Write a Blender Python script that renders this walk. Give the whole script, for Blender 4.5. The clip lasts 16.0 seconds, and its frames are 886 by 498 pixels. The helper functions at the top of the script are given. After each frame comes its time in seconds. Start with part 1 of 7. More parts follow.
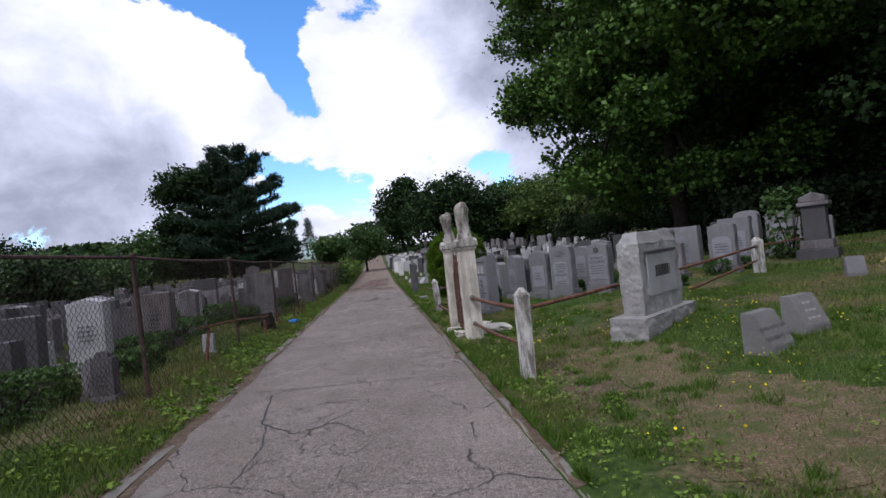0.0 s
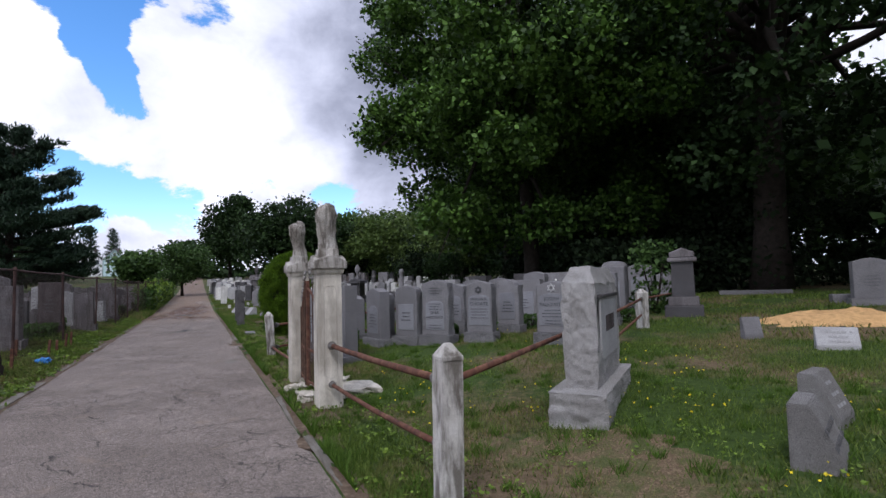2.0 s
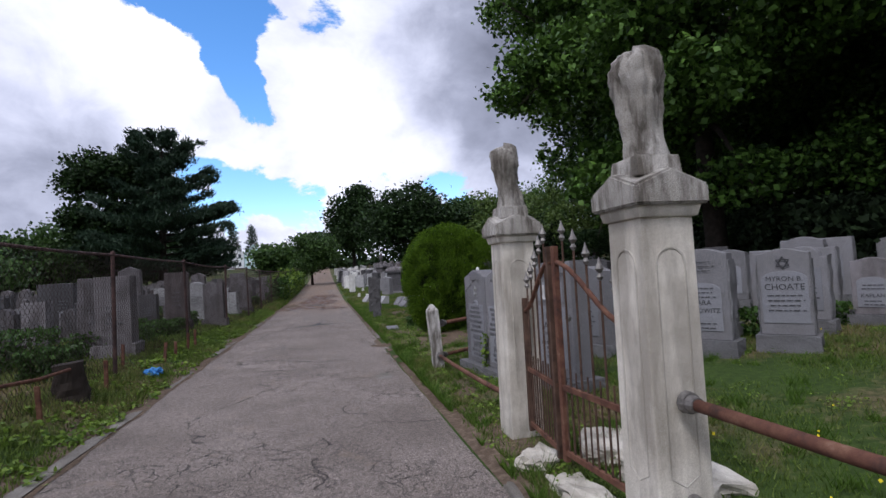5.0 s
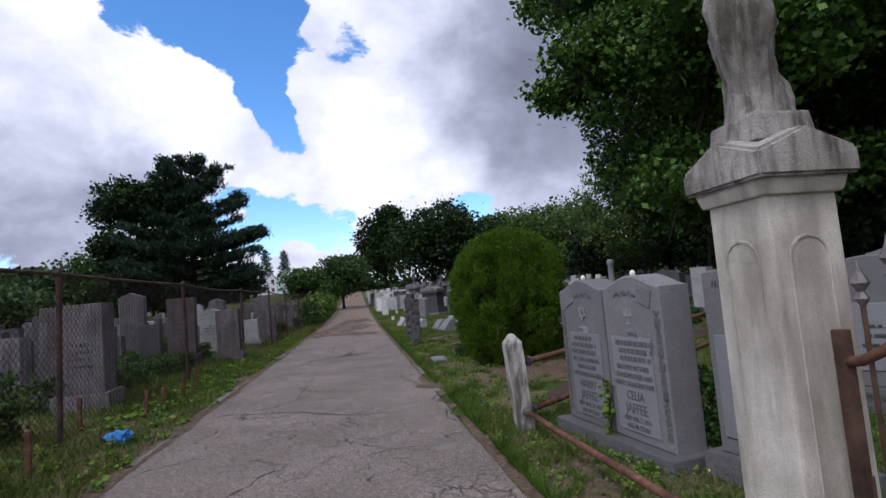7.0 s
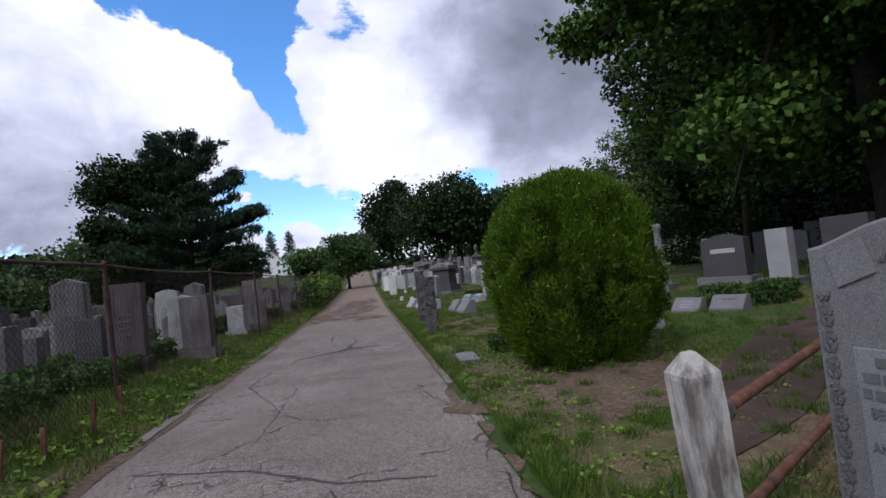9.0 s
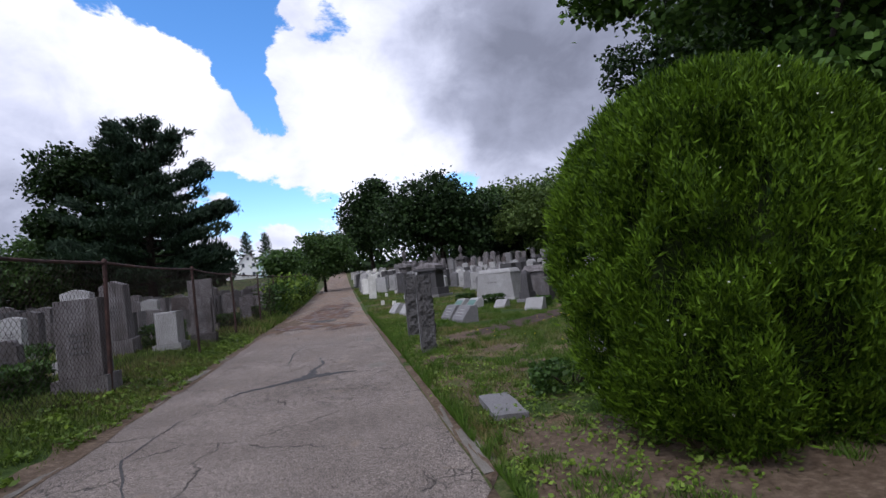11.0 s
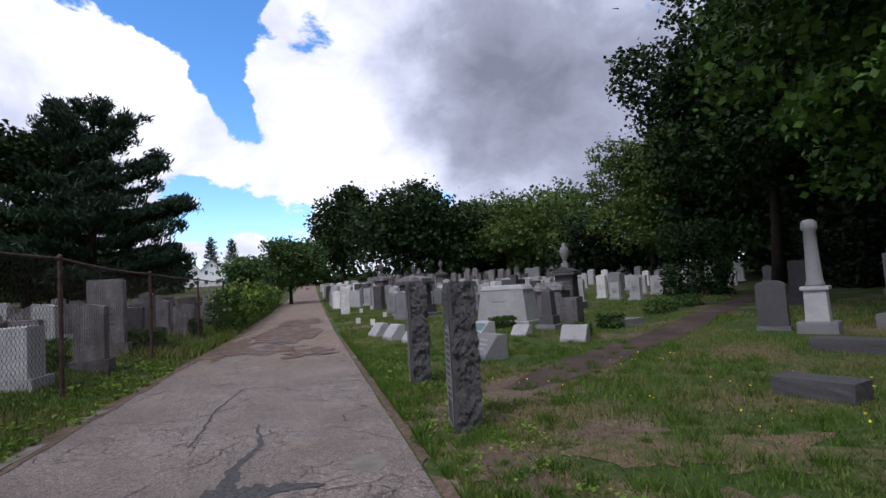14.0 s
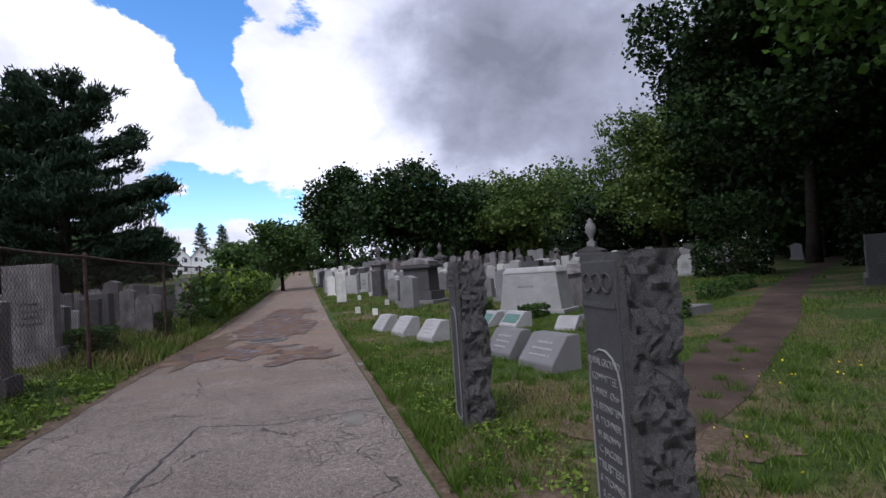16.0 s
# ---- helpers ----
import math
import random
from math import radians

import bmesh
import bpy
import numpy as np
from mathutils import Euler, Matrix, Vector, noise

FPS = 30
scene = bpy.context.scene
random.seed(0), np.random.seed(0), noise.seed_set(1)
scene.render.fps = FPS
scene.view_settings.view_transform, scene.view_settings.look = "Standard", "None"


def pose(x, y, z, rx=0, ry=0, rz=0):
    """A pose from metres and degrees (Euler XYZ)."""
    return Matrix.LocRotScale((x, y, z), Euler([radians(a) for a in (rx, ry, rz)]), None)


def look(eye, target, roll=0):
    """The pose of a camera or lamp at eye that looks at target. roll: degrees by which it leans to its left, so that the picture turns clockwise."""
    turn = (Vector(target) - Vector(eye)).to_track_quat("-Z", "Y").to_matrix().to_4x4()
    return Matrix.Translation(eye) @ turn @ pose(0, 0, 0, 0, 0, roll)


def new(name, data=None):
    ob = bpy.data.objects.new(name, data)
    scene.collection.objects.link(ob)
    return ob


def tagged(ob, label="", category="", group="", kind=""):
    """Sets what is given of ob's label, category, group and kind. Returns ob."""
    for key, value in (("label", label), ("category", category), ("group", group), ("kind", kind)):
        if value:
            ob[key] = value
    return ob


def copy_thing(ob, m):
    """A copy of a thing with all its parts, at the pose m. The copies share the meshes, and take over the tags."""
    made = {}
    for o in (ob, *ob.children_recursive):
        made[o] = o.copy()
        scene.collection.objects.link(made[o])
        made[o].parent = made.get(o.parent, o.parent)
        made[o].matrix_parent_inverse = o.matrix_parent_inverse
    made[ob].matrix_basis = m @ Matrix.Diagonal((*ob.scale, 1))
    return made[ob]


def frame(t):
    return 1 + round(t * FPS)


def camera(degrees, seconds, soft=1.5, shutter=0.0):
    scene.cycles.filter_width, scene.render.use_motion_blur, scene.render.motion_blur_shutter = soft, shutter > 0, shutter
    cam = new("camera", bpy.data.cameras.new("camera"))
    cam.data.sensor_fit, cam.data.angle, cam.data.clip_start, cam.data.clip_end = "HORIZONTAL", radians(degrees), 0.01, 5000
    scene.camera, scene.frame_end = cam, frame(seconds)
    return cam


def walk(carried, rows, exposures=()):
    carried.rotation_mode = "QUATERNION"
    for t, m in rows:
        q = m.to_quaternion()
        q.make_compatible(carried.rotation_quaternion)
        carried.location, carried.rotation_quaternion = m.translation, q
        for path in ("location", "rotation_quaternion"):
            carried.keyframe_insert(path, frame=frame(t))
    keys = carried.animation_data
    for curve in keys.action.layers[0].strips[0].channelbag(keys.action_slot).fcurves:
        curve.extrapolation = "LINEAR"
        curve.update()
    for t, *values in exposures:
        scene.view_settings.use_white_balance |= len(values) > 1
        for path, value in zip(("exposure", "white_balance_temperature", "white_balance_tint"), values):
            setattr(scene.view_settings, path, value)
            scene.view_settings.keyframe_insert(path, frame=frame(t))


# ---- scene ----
cam = camera(81.6, 16.0)
PATH = [
    (0, (2.326, -0.351, 1.499), (1.983, 1.619, 1.528), -6.1),
    (0.5, (2.216, 0.307, 1.501), (2.005, 2.294, 1.588), -1.2),
    (1, (2.101, 1.002, 1.481), (2.103, 2.996, 1.635), -0.8),
    (1.5, (1.884, 1.649, 1.44), (2.022, 3.639, 1.589), -0.4),
    (2, (1.669, 2.246, 1.441), (1.959, 4.221, 1.568), -1.5),
    (2.5, (1.418, 2.805, 1.429), (1.74, 4.776, 1.528), -2.2),
    (3, (1.18, 3.386, 1.45), (1.548, 5.351, 1.512), -2.0),
    (3.5, (0.974, 3.91, 1.407), (1.098, 5.905, 1.494), -2.9),
    (4, (0.765, 4.612, 1.41), (0.747, 6.609, 1.518), -0.6),
    (4.5, (0.632, 5.252, 1.389), (0.625, 7.25, 1.48), -2.8),
    (5, (0.407, 5.863, 1.377), (0.262, 7.856, 1.464), -3.1),
    (5.2, (0.342, 6.126, 1.415), (0.183, 8.118, 1.494), -3.3),
    (7.3, (-0.371, 8.433, 1.34), (-0.644, 10.405, 1.522), -5.1),
    (7.5, (-0.45, 8.659, 1.357), (-0.721, 10.632, 1.54), -5.9),
    (8, (-0.582, 9.359, 1.355), (-0.817, 11.338, 1.516), -8.5),
    (8.5, (-0.795, 10.042, 1.322), (-1.087, 12.017, 1.447), -6.6),
    (9, (-0.92, 10.781, 1.344), (-1.207, 12.758, 1.433), -6.2),
    (9.2, (-0.987, 11.03, 1.35), (-1.271, 13.01, 1.435), -6.1),
    (11.5, (-1.923, 14.413, 1.238), (-2.116, 16.401, 1.35), -5.6),
    (12, (-2.113, 14.967, 1.256), (-2.322, 16.951, 1.407), -4.4),
    (12.5, (-2.305, 15.62, 1.258), (-2.474, 17.606, 1.422), -3.9),
    (13, (-2.517, 16.27, 1.26), (-2.659, 18.258, 1.422), -4.0),
    (13.5, (-2.714, 16.905, 1.253), (-2.843, 18.894, 1.42), -3.3),
    (14, (-2.866, 17.547, 1.217), (-2.96, 19.539, 1.372), -3.2),
    (14.5, (-3.089, 18.125, 1.219), (-3.233, 20.115, 1.367), -2.7),
    (15, (-3.24, 18.74, 1.202), (-3.385, 20.731, 1.327), -4.3),
    (15.5, (-3.423, 19.371, 1.218), (-3.571, 21.364, 1.309), -3.9),
    (16, (-3.581, 20.005, 1.237), (-3.652, 22.002, 1.329), -3.9),
]
walk(cam, [(t, look(eye, target, roll)) for t, eye, target, roll in PATH], [(0, 0.16, 6200, 16), (5, 0.14, 6200, 16), (7.5, -0.04, 6150, 16), (8, -0.10, 6100, 16), (9, 0.06, 6150, 16), (11.5, 0.14, 6200, 16), (16, 0.17, 6250, 16)])


# ---- frame of the road: u along it, v to the right of its right edge ----
TX, TY = -0.2961, 0.9552
ROAD_W = 3.08


def uv(u, v):
    return 3.3 + u * TX + v * TY, u * TY - v * TX


def to_uv(x, y):
    return (x - 3.3) * TX + y * TY, (x - 3.3) * TY - y * TX


def sstep(a, b, x):
    t = np.clip((np.asarray(x, float) - a) / (b - a), 0, 1)
    return t * t * (3 - 2 * t)


def height_uv(u, v):
    """Height of the ground."""
    u, v = np.asarray(u, float), np.asarray(v, float)
    far = np.interp(u, [-100, 36, 48, 72, 103, 145, 210], [0, 0, 0.25, 0.9, 2.2, 4.5, 6.0])
    plot = 1 - 0.9 * sstep(14.5, 23, u)
    right = ((0.03 + 0.25 * sstep(0.3, 4.3, v)) * plot + 0.03) * sstep(0, 0.35, v)
    right = right + 0.04 * np.clip(v - 6, 0, 40) * (1 - 0.5 * sstep(15, 24, u))
    left = 0.24 * sstep(0, 1.2, -ROAD_W - v)
    rough = 0.02 * np.sin(1.3 * u + 0.7 * np.sin(v)) * np.cos(1.1 * v + 0.5 * u)
    side = np.where(v > 0, right + rough * sstep(0.1, 1.5, v), np.where(v < -ROAD_W, left + rough * sstep(0.1, 1.5, -ROAD_W - v), 0.0))
    return far + side


def ground(x, y):
    u, v = to_uv(x, y)
    return float(height_uv(u, v))


# ---- world and sun ----
SUN_AZ, SUN_EL = 208.0, 54.0
world = bpy.data.worlds.new("sky")
scene.world = world
world.use_nodes = True
wt = world.node_tree
wt.nodes.clear()


def wmath(op, a, b=None, clamp=False):
    n = wt.nodes.new("ShaderNodeMath")
    n.operation, n.use_clamp = op, clamp
    for i, s in enumerate((a, b)):
        if s is None:
            continue
        if isinstance(s, (int, float)):
            n.inputs[i].default_value = s
        else:
            wt.links.new(s, n.inputs[i])
    return n.outputs[0]


sky = wt.nodes.new("ShaderNodeTexSky")
sky.sky_type = "NISHITA"
sky.sun_disc = False
sky.sun_elevation, sky.sun_rotation = radians(SUN_EL), radians(SUN_AZ)
sky.air_density, sky.dust_density, sky.ozone_density = 1.0, 0.1, 4.0
coord = wt.nodes.new("ShaderNodeTexCoord")
way = coord.outputs["Generated"]


def patch(az, el, wide):
    """1 in the middle of a part of the sky, falling to 0 at wide degrees from it."""
    a, e = radians(az), radians(el)
    d = wt.nodes.new("ShaderNodeVectorMath")
    d.operation = "DOT_PRODUCT"
    wt.links.new(way, d.inputs[0])
    d.inputs[1].default_value = (math.sin(a) * math.cos(e), math.cos(a) * math.cos(e), math.sin(e))
    m = wt.nodes.new("ShaderNodeMapRange")
    m.interpolation_type = "SMOOTHSTEP"
    m.inputs["From Min"].default_value, m.inputs["From Max"].default_value = math.cos(radians(wide)), 1.0
    wt.links.new(d.outputs["Value"], m.inputs["Value"])
    return m.outputs[0]


def wnoise(scale, detail, rough, zs=2.0, off=0.0, distort=0.0):
    m = wt.nodes.new("ShaderNodeMapping")
    m.inputs["Scale"].default_value = (1, 1, zs)
    m.inputs["Location"].default_value = (off, off * 0.7, off * 1.3)
    wt.links.new(way, m.inputs["Vector"])
    n = wt.nodes.new("ShaderNodeTexNoise")
    n.inputs["Scale"].default_value, n.inputs["Detail"].default_value, n.inputs["Roughness"].default_value = scale, detail, rough
    n.inputs["Distortion"].default_value = distort
    wt.links.new(m.outputs[0], n.inputs["Vector"])
    return n.outputs["Fac"]


# clouds: a broken deck of cumulus, open to the blue in a few places
cover = wmath("ADD", wmath("MULTIPLY", wmath("SUBTRACT", wnoise(5.0, 12, 0.64, 1.5, 3.1, 0.35), 0.5), 1.7), 0.74)
for az, el, wide, amount in ((-38, 28, 4.5, -0.34), (-31.5, 28.5, 5.5, -0.42), (-26.8, 26, 5, -0.44), (-23.2, 28.5, 4.2, -0.40), (-26, 22.6, 3.4, -0.38), (-24.6, 20, 2.8, -0.36), (-23.4, 17.6, 2.3, -0.30), (-17.4, 26.8, 4.2, -0.25), (-29, 9.6, 4.5, -0.36), (-24, 8.4, 5, -0.36), (-19, 8, 4, -0.28), (-3, 8, 4.5, -0.32), (-12, 9, 4, -0.18), (-52, 42, 14, -0.3), (-26, 38, 11, -0.36),
                             (-36, 20, 8, 0.22), (-44, 22, 8, 0.18), (-19.8, 28.4, 1.8, 0.30), (-20, 22, 3, 0.22), (-13, 18, 9, 0.22), (4, 22, 16, 0.2), (-24, 5.2, 3, 0.2)):
    cover = wmath("ADD", cover, wmath("MULTIPLY", patch(az, el, wide), amount))
mask = wt.nodes.new("ShaderNodeMapRange")
mask.interpolation_type = "SMOOTHSTEP"
mask.inputs["From Min"].default_value, mask.inputs["From Max"].default_value = 0.46, 0.57
wt.links.new(cover, mask.inputs["Value"])
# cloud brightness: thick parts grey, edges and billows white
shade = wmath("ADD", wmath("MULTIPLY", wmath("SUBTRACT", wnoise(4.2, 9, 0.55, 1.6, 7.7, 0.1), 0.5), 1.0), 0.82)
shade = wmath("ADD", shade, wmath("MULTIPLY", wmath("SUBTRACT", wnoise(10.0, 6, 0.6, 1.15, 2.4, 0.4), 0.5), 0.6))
for az, el, wide, amount in ((10, 12, 20, -0.34), (22, 25, 26, -0.36), (0, 22, 13, -0.14), (-47, 11, 15, -0.44), (-36, 12, 8, -0.14), (-40, 20, 13, 0.24), (-14, 17, 9, 0.24), (-4.5, 14, 4, 0.18), (-10, 8, 6, -0.06)):
    shade = wmath("ADD", shade, wmath("MULTIPLY", patch(az, el, wide), amount))
ramp = wt.nodes.new("ShaderNodeValToRGB")
ramp.color_ramp.elements[0].position, ramp.color_ramp.elements[0].color = 0.0, (0.215, 0.235, 0.30, 1)
ramp.color_ramp.elements[1].position, ramp.color_ramp.elements[1].color = 0.98, (0.99, 1.02, 1.11, 1)
mid = ramp.color_ramp.elements.new(0.62)
mid.color = (0.62, 0.66, 0.79, 1)
low = ramp.color_ramp.elements.new(0.36)
low.color = (0.37, 0.40, 0.50, 1)
wt.links.new(shade, ramp.inputs["Fac"])
cloud = wt.nodes.new("ShaderNodeBackground")
cloud.inputs["Strength"].default_value = 1.0
wt.links.new(ramp.outputs[0], cloud.inputs["Color"])
blue = wt.nodes.new("ShaderNodeBackground")
blue.inputs["Strength"].default_value = 0.15
vivid = wt.nodes.new("ShaderNodeHueSaturation")
vivid.inputs["Saturation"].default_value, vivid.inputs["Value"].default_value = 1.2, 1.45
wt.links.new(sky.outputs[0], vivid.inputs["Color"])
wt.links.new(vivid.outputs[0], blue.inputs["Color"])
both = wt.nodes.new("ShaderNodeMixShader")
wt.links.new(mask.outputs[0], both.inputs["Fac"])
wt.links.new(blue.outputs[0], both.inputs[1])
wt.links.new(cloud.outputs[0], both.inputs[2])
out = wt.nodes.new("ShaderNodeOutputWorld")
wt.links.new(both.outputs[0], out.inputs["Surface"])

sun = new("sun", bpy.data.lights.new("sun", "SUN"))
sun.data.energy, sun.data.angle, sun.data.color = 1.4, radians(12), (1.0, 0.97, 0.93)
sa, se = radians(SUN_AZ), radians(SUN_EL)
sun.matrix_world = look((0, 0, 30), (-math.sin(sa) * math.cos(se), -math.cos(sa) * math.cos(se), 30 - math.sin(se)))


# ---- materials ----
def material(name, build):
    m = bpy.data.materials.new(name)
    m.use_nodes = True
    t = m.node_tree
    t.nodes["Principled BSDF"].inputs["Specular IOR Level"].default_value = 0.18
    build(t, t.nodes["Principled BSDF"])
    return m


def link(t, a, b):
    t.links.new(a, b)


def tex_noise(t, scale, detail=4.0, rough=0.55, vec=None, distort=0.0):
    n = t.nodes.new("ShaderNodeTexNoise")
    n.inputs["Scale"].default_value, n.inputs["Detail"].default_value, n.inputs["Roughness"].default_value, n.inputs["Distortion"].default_value = scale, detail, rough, distort
    if vec is not None:
        link(t, vec, n.inputs["Vector"])
    return n.outputs["Fac"]


def ramped(t, fac, *stops):
    r = t.nodes.new("ShaderNodeValToRGB")
    els = r.color_ramp.elements
    els[0].position, els[0].color = stops[0][0], (*stops[0][1], 1)
    els[1].position, els[1].color = stops[-1][0], (*stops[-1][1], 1)
    for p, c in stops[1:-1]:
        els.new(p).color = (*c, 1)
    link(t, fac, r.inputs["Fac"])
    return r.outputs["Color"]


def mixed(t, fac, a, b, mode="MIX"):
    m = t.nodes.new("ShaderNodeMix")
    m.data_type, m.blend_type = "RGBA", mode
    for sock, val in ((m.inputs[0], fac), (m.inputs[6], a), (m.inputs[7], b)):
        if isinstance(val, (int, float)):
            sock.default_value = val
        elif isinstance(val, tuple):
            sock.default_value = (*val, 1)
        else:
            link(t, val, sock)
    return m.outputs[2]


def maths(t, op, a, b=0.0, clamp=False):
    n = t.nodes.new("ShaderNodeMath")
    n.operation, n.use_clamp = op, clamp
    for i, val in enumerate((a, b)):
        if isinstance(val, (int, float)):
            n.inputs[i].default_value = val
        else:
            link(t, val, n.inputs[i])
    return n.outputs[0]


def bumped(t, b, fac, strength=0.3, dist=0.01):
    n = t.nodes.new("ShaderNodeBump")
    n.inputs["Strength"].default_value, n.inputs["Distance"].default_value = strength, dist
    link(t, fac, n.inputs["Height"])
    link(t, n.outputs[0], b.inputs["Normal"])


def place(t):
    return t.nodes.new("ShaderNodeTexCoord").outputs["Object"]


def world_place(t):
    return t.nodes.new("ShaderNodeNewGeometry").outputs["Position"]


def obj_random(t):
    return t.nodes.new("ShaderNodeObjectInfo").outputs["Random"]


def isle_random(t):
    return t.nodes.new("ShaderNodeNewGeometry").outputs["Random Per Island"]


def stone_mat(name, dark, light, speckle=0.5, rough=0.75, stain=0.4, bump=0.35, streak=0.0, vary=0.25, deep=0.004, fine=1.0):
    """Granite or marble: speckle, soft stains, weather streaks, a lighter or darker tone from stone to stone."""
    def build(t, b):
        p = place(t)
        wp = world_place(t)
        grain = tex_noise(t, 260, 2, 0.7, p)
        coarse = tex_noise(t, 70, 3, 0.6, p)
        base = ramped(t, grain, (0.36, dark), (0.64, light))
        base = mixed(t, maths(t, "MULTIPLY", coarse, speckle), base, tuple(0.55 * c for c in dark))
        blot = ramped(t, tex_noise(t, 3.2, 6, 0.62, wp), (0.42, (0.55, 0.53, 0.5)), (0.68, (1.0, 1.0, 1.0)))
        base = mixed(t, stain, base, blot, "MULTIPLY")
        if streak:
            mp = t.nodes.new("ShaderNodeMapping")
            mp.inputs["Scale"].default_value = (3.4 * fine, 3.4 * fine, 0.8 * fine)
            link(t, wp, mp.inputs["Vector"])
            run = ramped(t, tex_noise(t, 1.6, 7, 0.6, mp.outputs[0]), (0.40, (0.30, 0.28, 0.26)), (0.56, (1, 1, 1)))
            base = mixed(t, streak, base, run, "MULTIPLY")
        tone = maths(t, "ADD", maths(t, "MULTIPLY", obj_random(t), vary), 1.0 - vary * 0.5)
        c = t.nodes.new("ShaderNodeVectorMath")
        c.operation = "SCALE"
        link(t, base, c.inputs[0])
        link(t, tone, c.inputs["Scale"])
        link(t, c.outputs[0], b.inputs["Base Color"])
        b.inputs["Roughness"].default_value = rough
        bumped(t, b, maths(t, "ADD", grain, maths(t, "MULTIPLY", tex_noise(t, 22, 6, 0.65, p), 1.6)), bump, deep)
    return material(name, build)


GRANITE = stone_mat("grey_granite", (0.14, 0.138, 0.147), (0.32, 0.317, 0.33), 0.35, 0.7, 0.35)
GRANITE_ROUGH = stone_mat("rock_faced_granite", (0.15, 0.15, 0.16), (0.36, 0.36, 0.37), 0.5, 0.9, 0.45, 1.0, deep=0.012)
GRANITE_DARK = stone_mat("dark_granite", (0.05, 0.05, 0.055), (0.13, 0.125, 0.13), 0.4, 0.6, 0.4)
GRANITE_PALE = stone_mat("pale_granite", (0.29, 0.29, 0.30), (0.52, 0.52, 0.525), 0.25, 0.75, 0.4)
GRANITE_OLD = stone_mat("old_grey_stone", (0.125, 0.117, 0.124), (0.32, 0.302, 0.315), 0.4, 0.85, 0.6, 0.6, 0.45, 0.7)
GRANITE_BROWN = stone_mat("brownish_stone", (0.075, 0.064, 0.066), (0.19, 0.165, 0.165), 0.4, 0.85, 0.6, 0.6, 0.4, 0.6)
GRANITE_BIG = stone_mat("buff_granite", (0.28, 0.275, 0.27), (0.58, 0.57, 0.56), 0.4, 0.85, 0.4, 0.9, 0.12, deep=0.009)
POLISHED = stone_mat("smooth_grey_panel", (0.185, 0.19, 0.21), (0.315, 0.32, 0.345), 0.15, 0.5, 0.25, 0.1)
MARBLE = stone_mat("weathered_marble", (0.62, 0.585, 0.50), (0.84, 0.80, 0.72), 0.12, 0.8, 0.6, 0.8, 0.5, fine=1.1)
MARBLE_STAINED = stone_mat("black_stained_marble", (0.46, 0.44, 0.40), (0.80, 0.77, 0.72), 0.22, 0.85, 0.9, 0.9, 0.9, deep=0.01, fine=2.4)
MARBLE_WHITE = stone_mat("white_marble", (0.60, 0.60, 0.58), (0.80, 0.80, 0.78), 0.1, 0.8, 0.4, 0.4, 0.2)
MARKER = stone_mat("weathered_grey_marker", (0.17, 0.167, 0.165), (0.38, 0.372, 0.365), 0.45, 0.9, 0.5, 0.9, deep=0.010)
PILLAR = stone_mat("charcoal_granite", (0.085, 0.083, 0.088), (0.27, 0.265, 0.27), 0.6, 0.85, 0.4, 1.0, deep=0.016)
PILLAR_FACE = stone_mat("dressed_charcoal_face", (0.055, 0.055, 0.06), (0.10, 0.10, 0.105), 0.3, 0.6, 0.3, 0.2)
CONCRETE = stone_mat("old_concrete", (0.17, 0.155, 0.14), (0.33, 0.31, 0.28), 0.3, 0.95, 0.7, 0.7)
POST_WHITE = stone_mat("chalky_white_post", (0.58, 0.565, 0.53), (0.80, 0.785, 0.75), 0.2, 0.85, 0.6, 0.8, 0.95, deep=0.008, fine=2.2)


def plain_mat(name, col, rough=0.6, metal=0.0, vary=0.15, scale=20.0, bump=0.2):
    def build(t, b):
        p = place(t)
        n = tex_noise(t, scale, 5, 0.6, p)
        base = ramped(t, n, (0.3, tuple(c * (1 - vary) for c in col)), (0.7, tuple(min(1, c * (1 + vary)) for c in col)))
        link(t, base, b.inputs["Base Color"])
        b.inputs["Roughness"].default_value, b.inputs["Metallic"].default_value = rough, metal
        bumped(t, b, n, bump, 0.003)
    return material(name, build)


LETTER_LIGHT = plain_mat("pale_cut_letters", (0.50, 0.50, 0.50), 0.8)
LETTER_MID = plain_mat("worn_grey_letters", (0.30, 0.30, 0.30), 0.85)
LETTER_WORN = plain_mat("dulled_incised_letters", (0.20, 0.20, 0.205), 0.85)
LETTER_SOFT = plain_mat("weathered_dark_letters", (0.12, 0.12, 0.125), 0.85)
LETTER_DARK = plain_mat("dark_cut_letters", (0.07, 0.07, 0.075), 0.8)
BRONZE = plain_mat("green_bronze", (0.10, 0.19, 0.16), 0.5, 0.3, 0.3)
PEBBLE = plain_mat("white_pebble", (0.75, 0.74, 0.70), 0.7)
WHITE_WALL = plain_mat("white_siding", (0.72, 0.73, 0.74), 0.7, 0, 0.05, 2)
MINT_WALL = plain_mat("pale_blue_siding", (0.50, 0.66, 0.68), 0.7, 0, 0.05, 2)
ROOF = plain_mat("grey_shingles", (0.16, 0.155, 0.16), 0.9, 0, 0.2, 3)
PANE = plain_mat("window_dark", (0.05, 0.06, 0.075), 0.15)
BLUE_BAG = plain_mat("blue_plastic", (0.05, 0.22, 0.55), 0.35, 0, 0.5, 30)
SAND = plain_mat("ochre_sand", (0.50, 0.31, 0.14), 0.95, 0, 0.25, 9, 0.8)
YELLOW = plain_mat("yellow_petals", (0.80, 0.66, 0.03), 0.6)
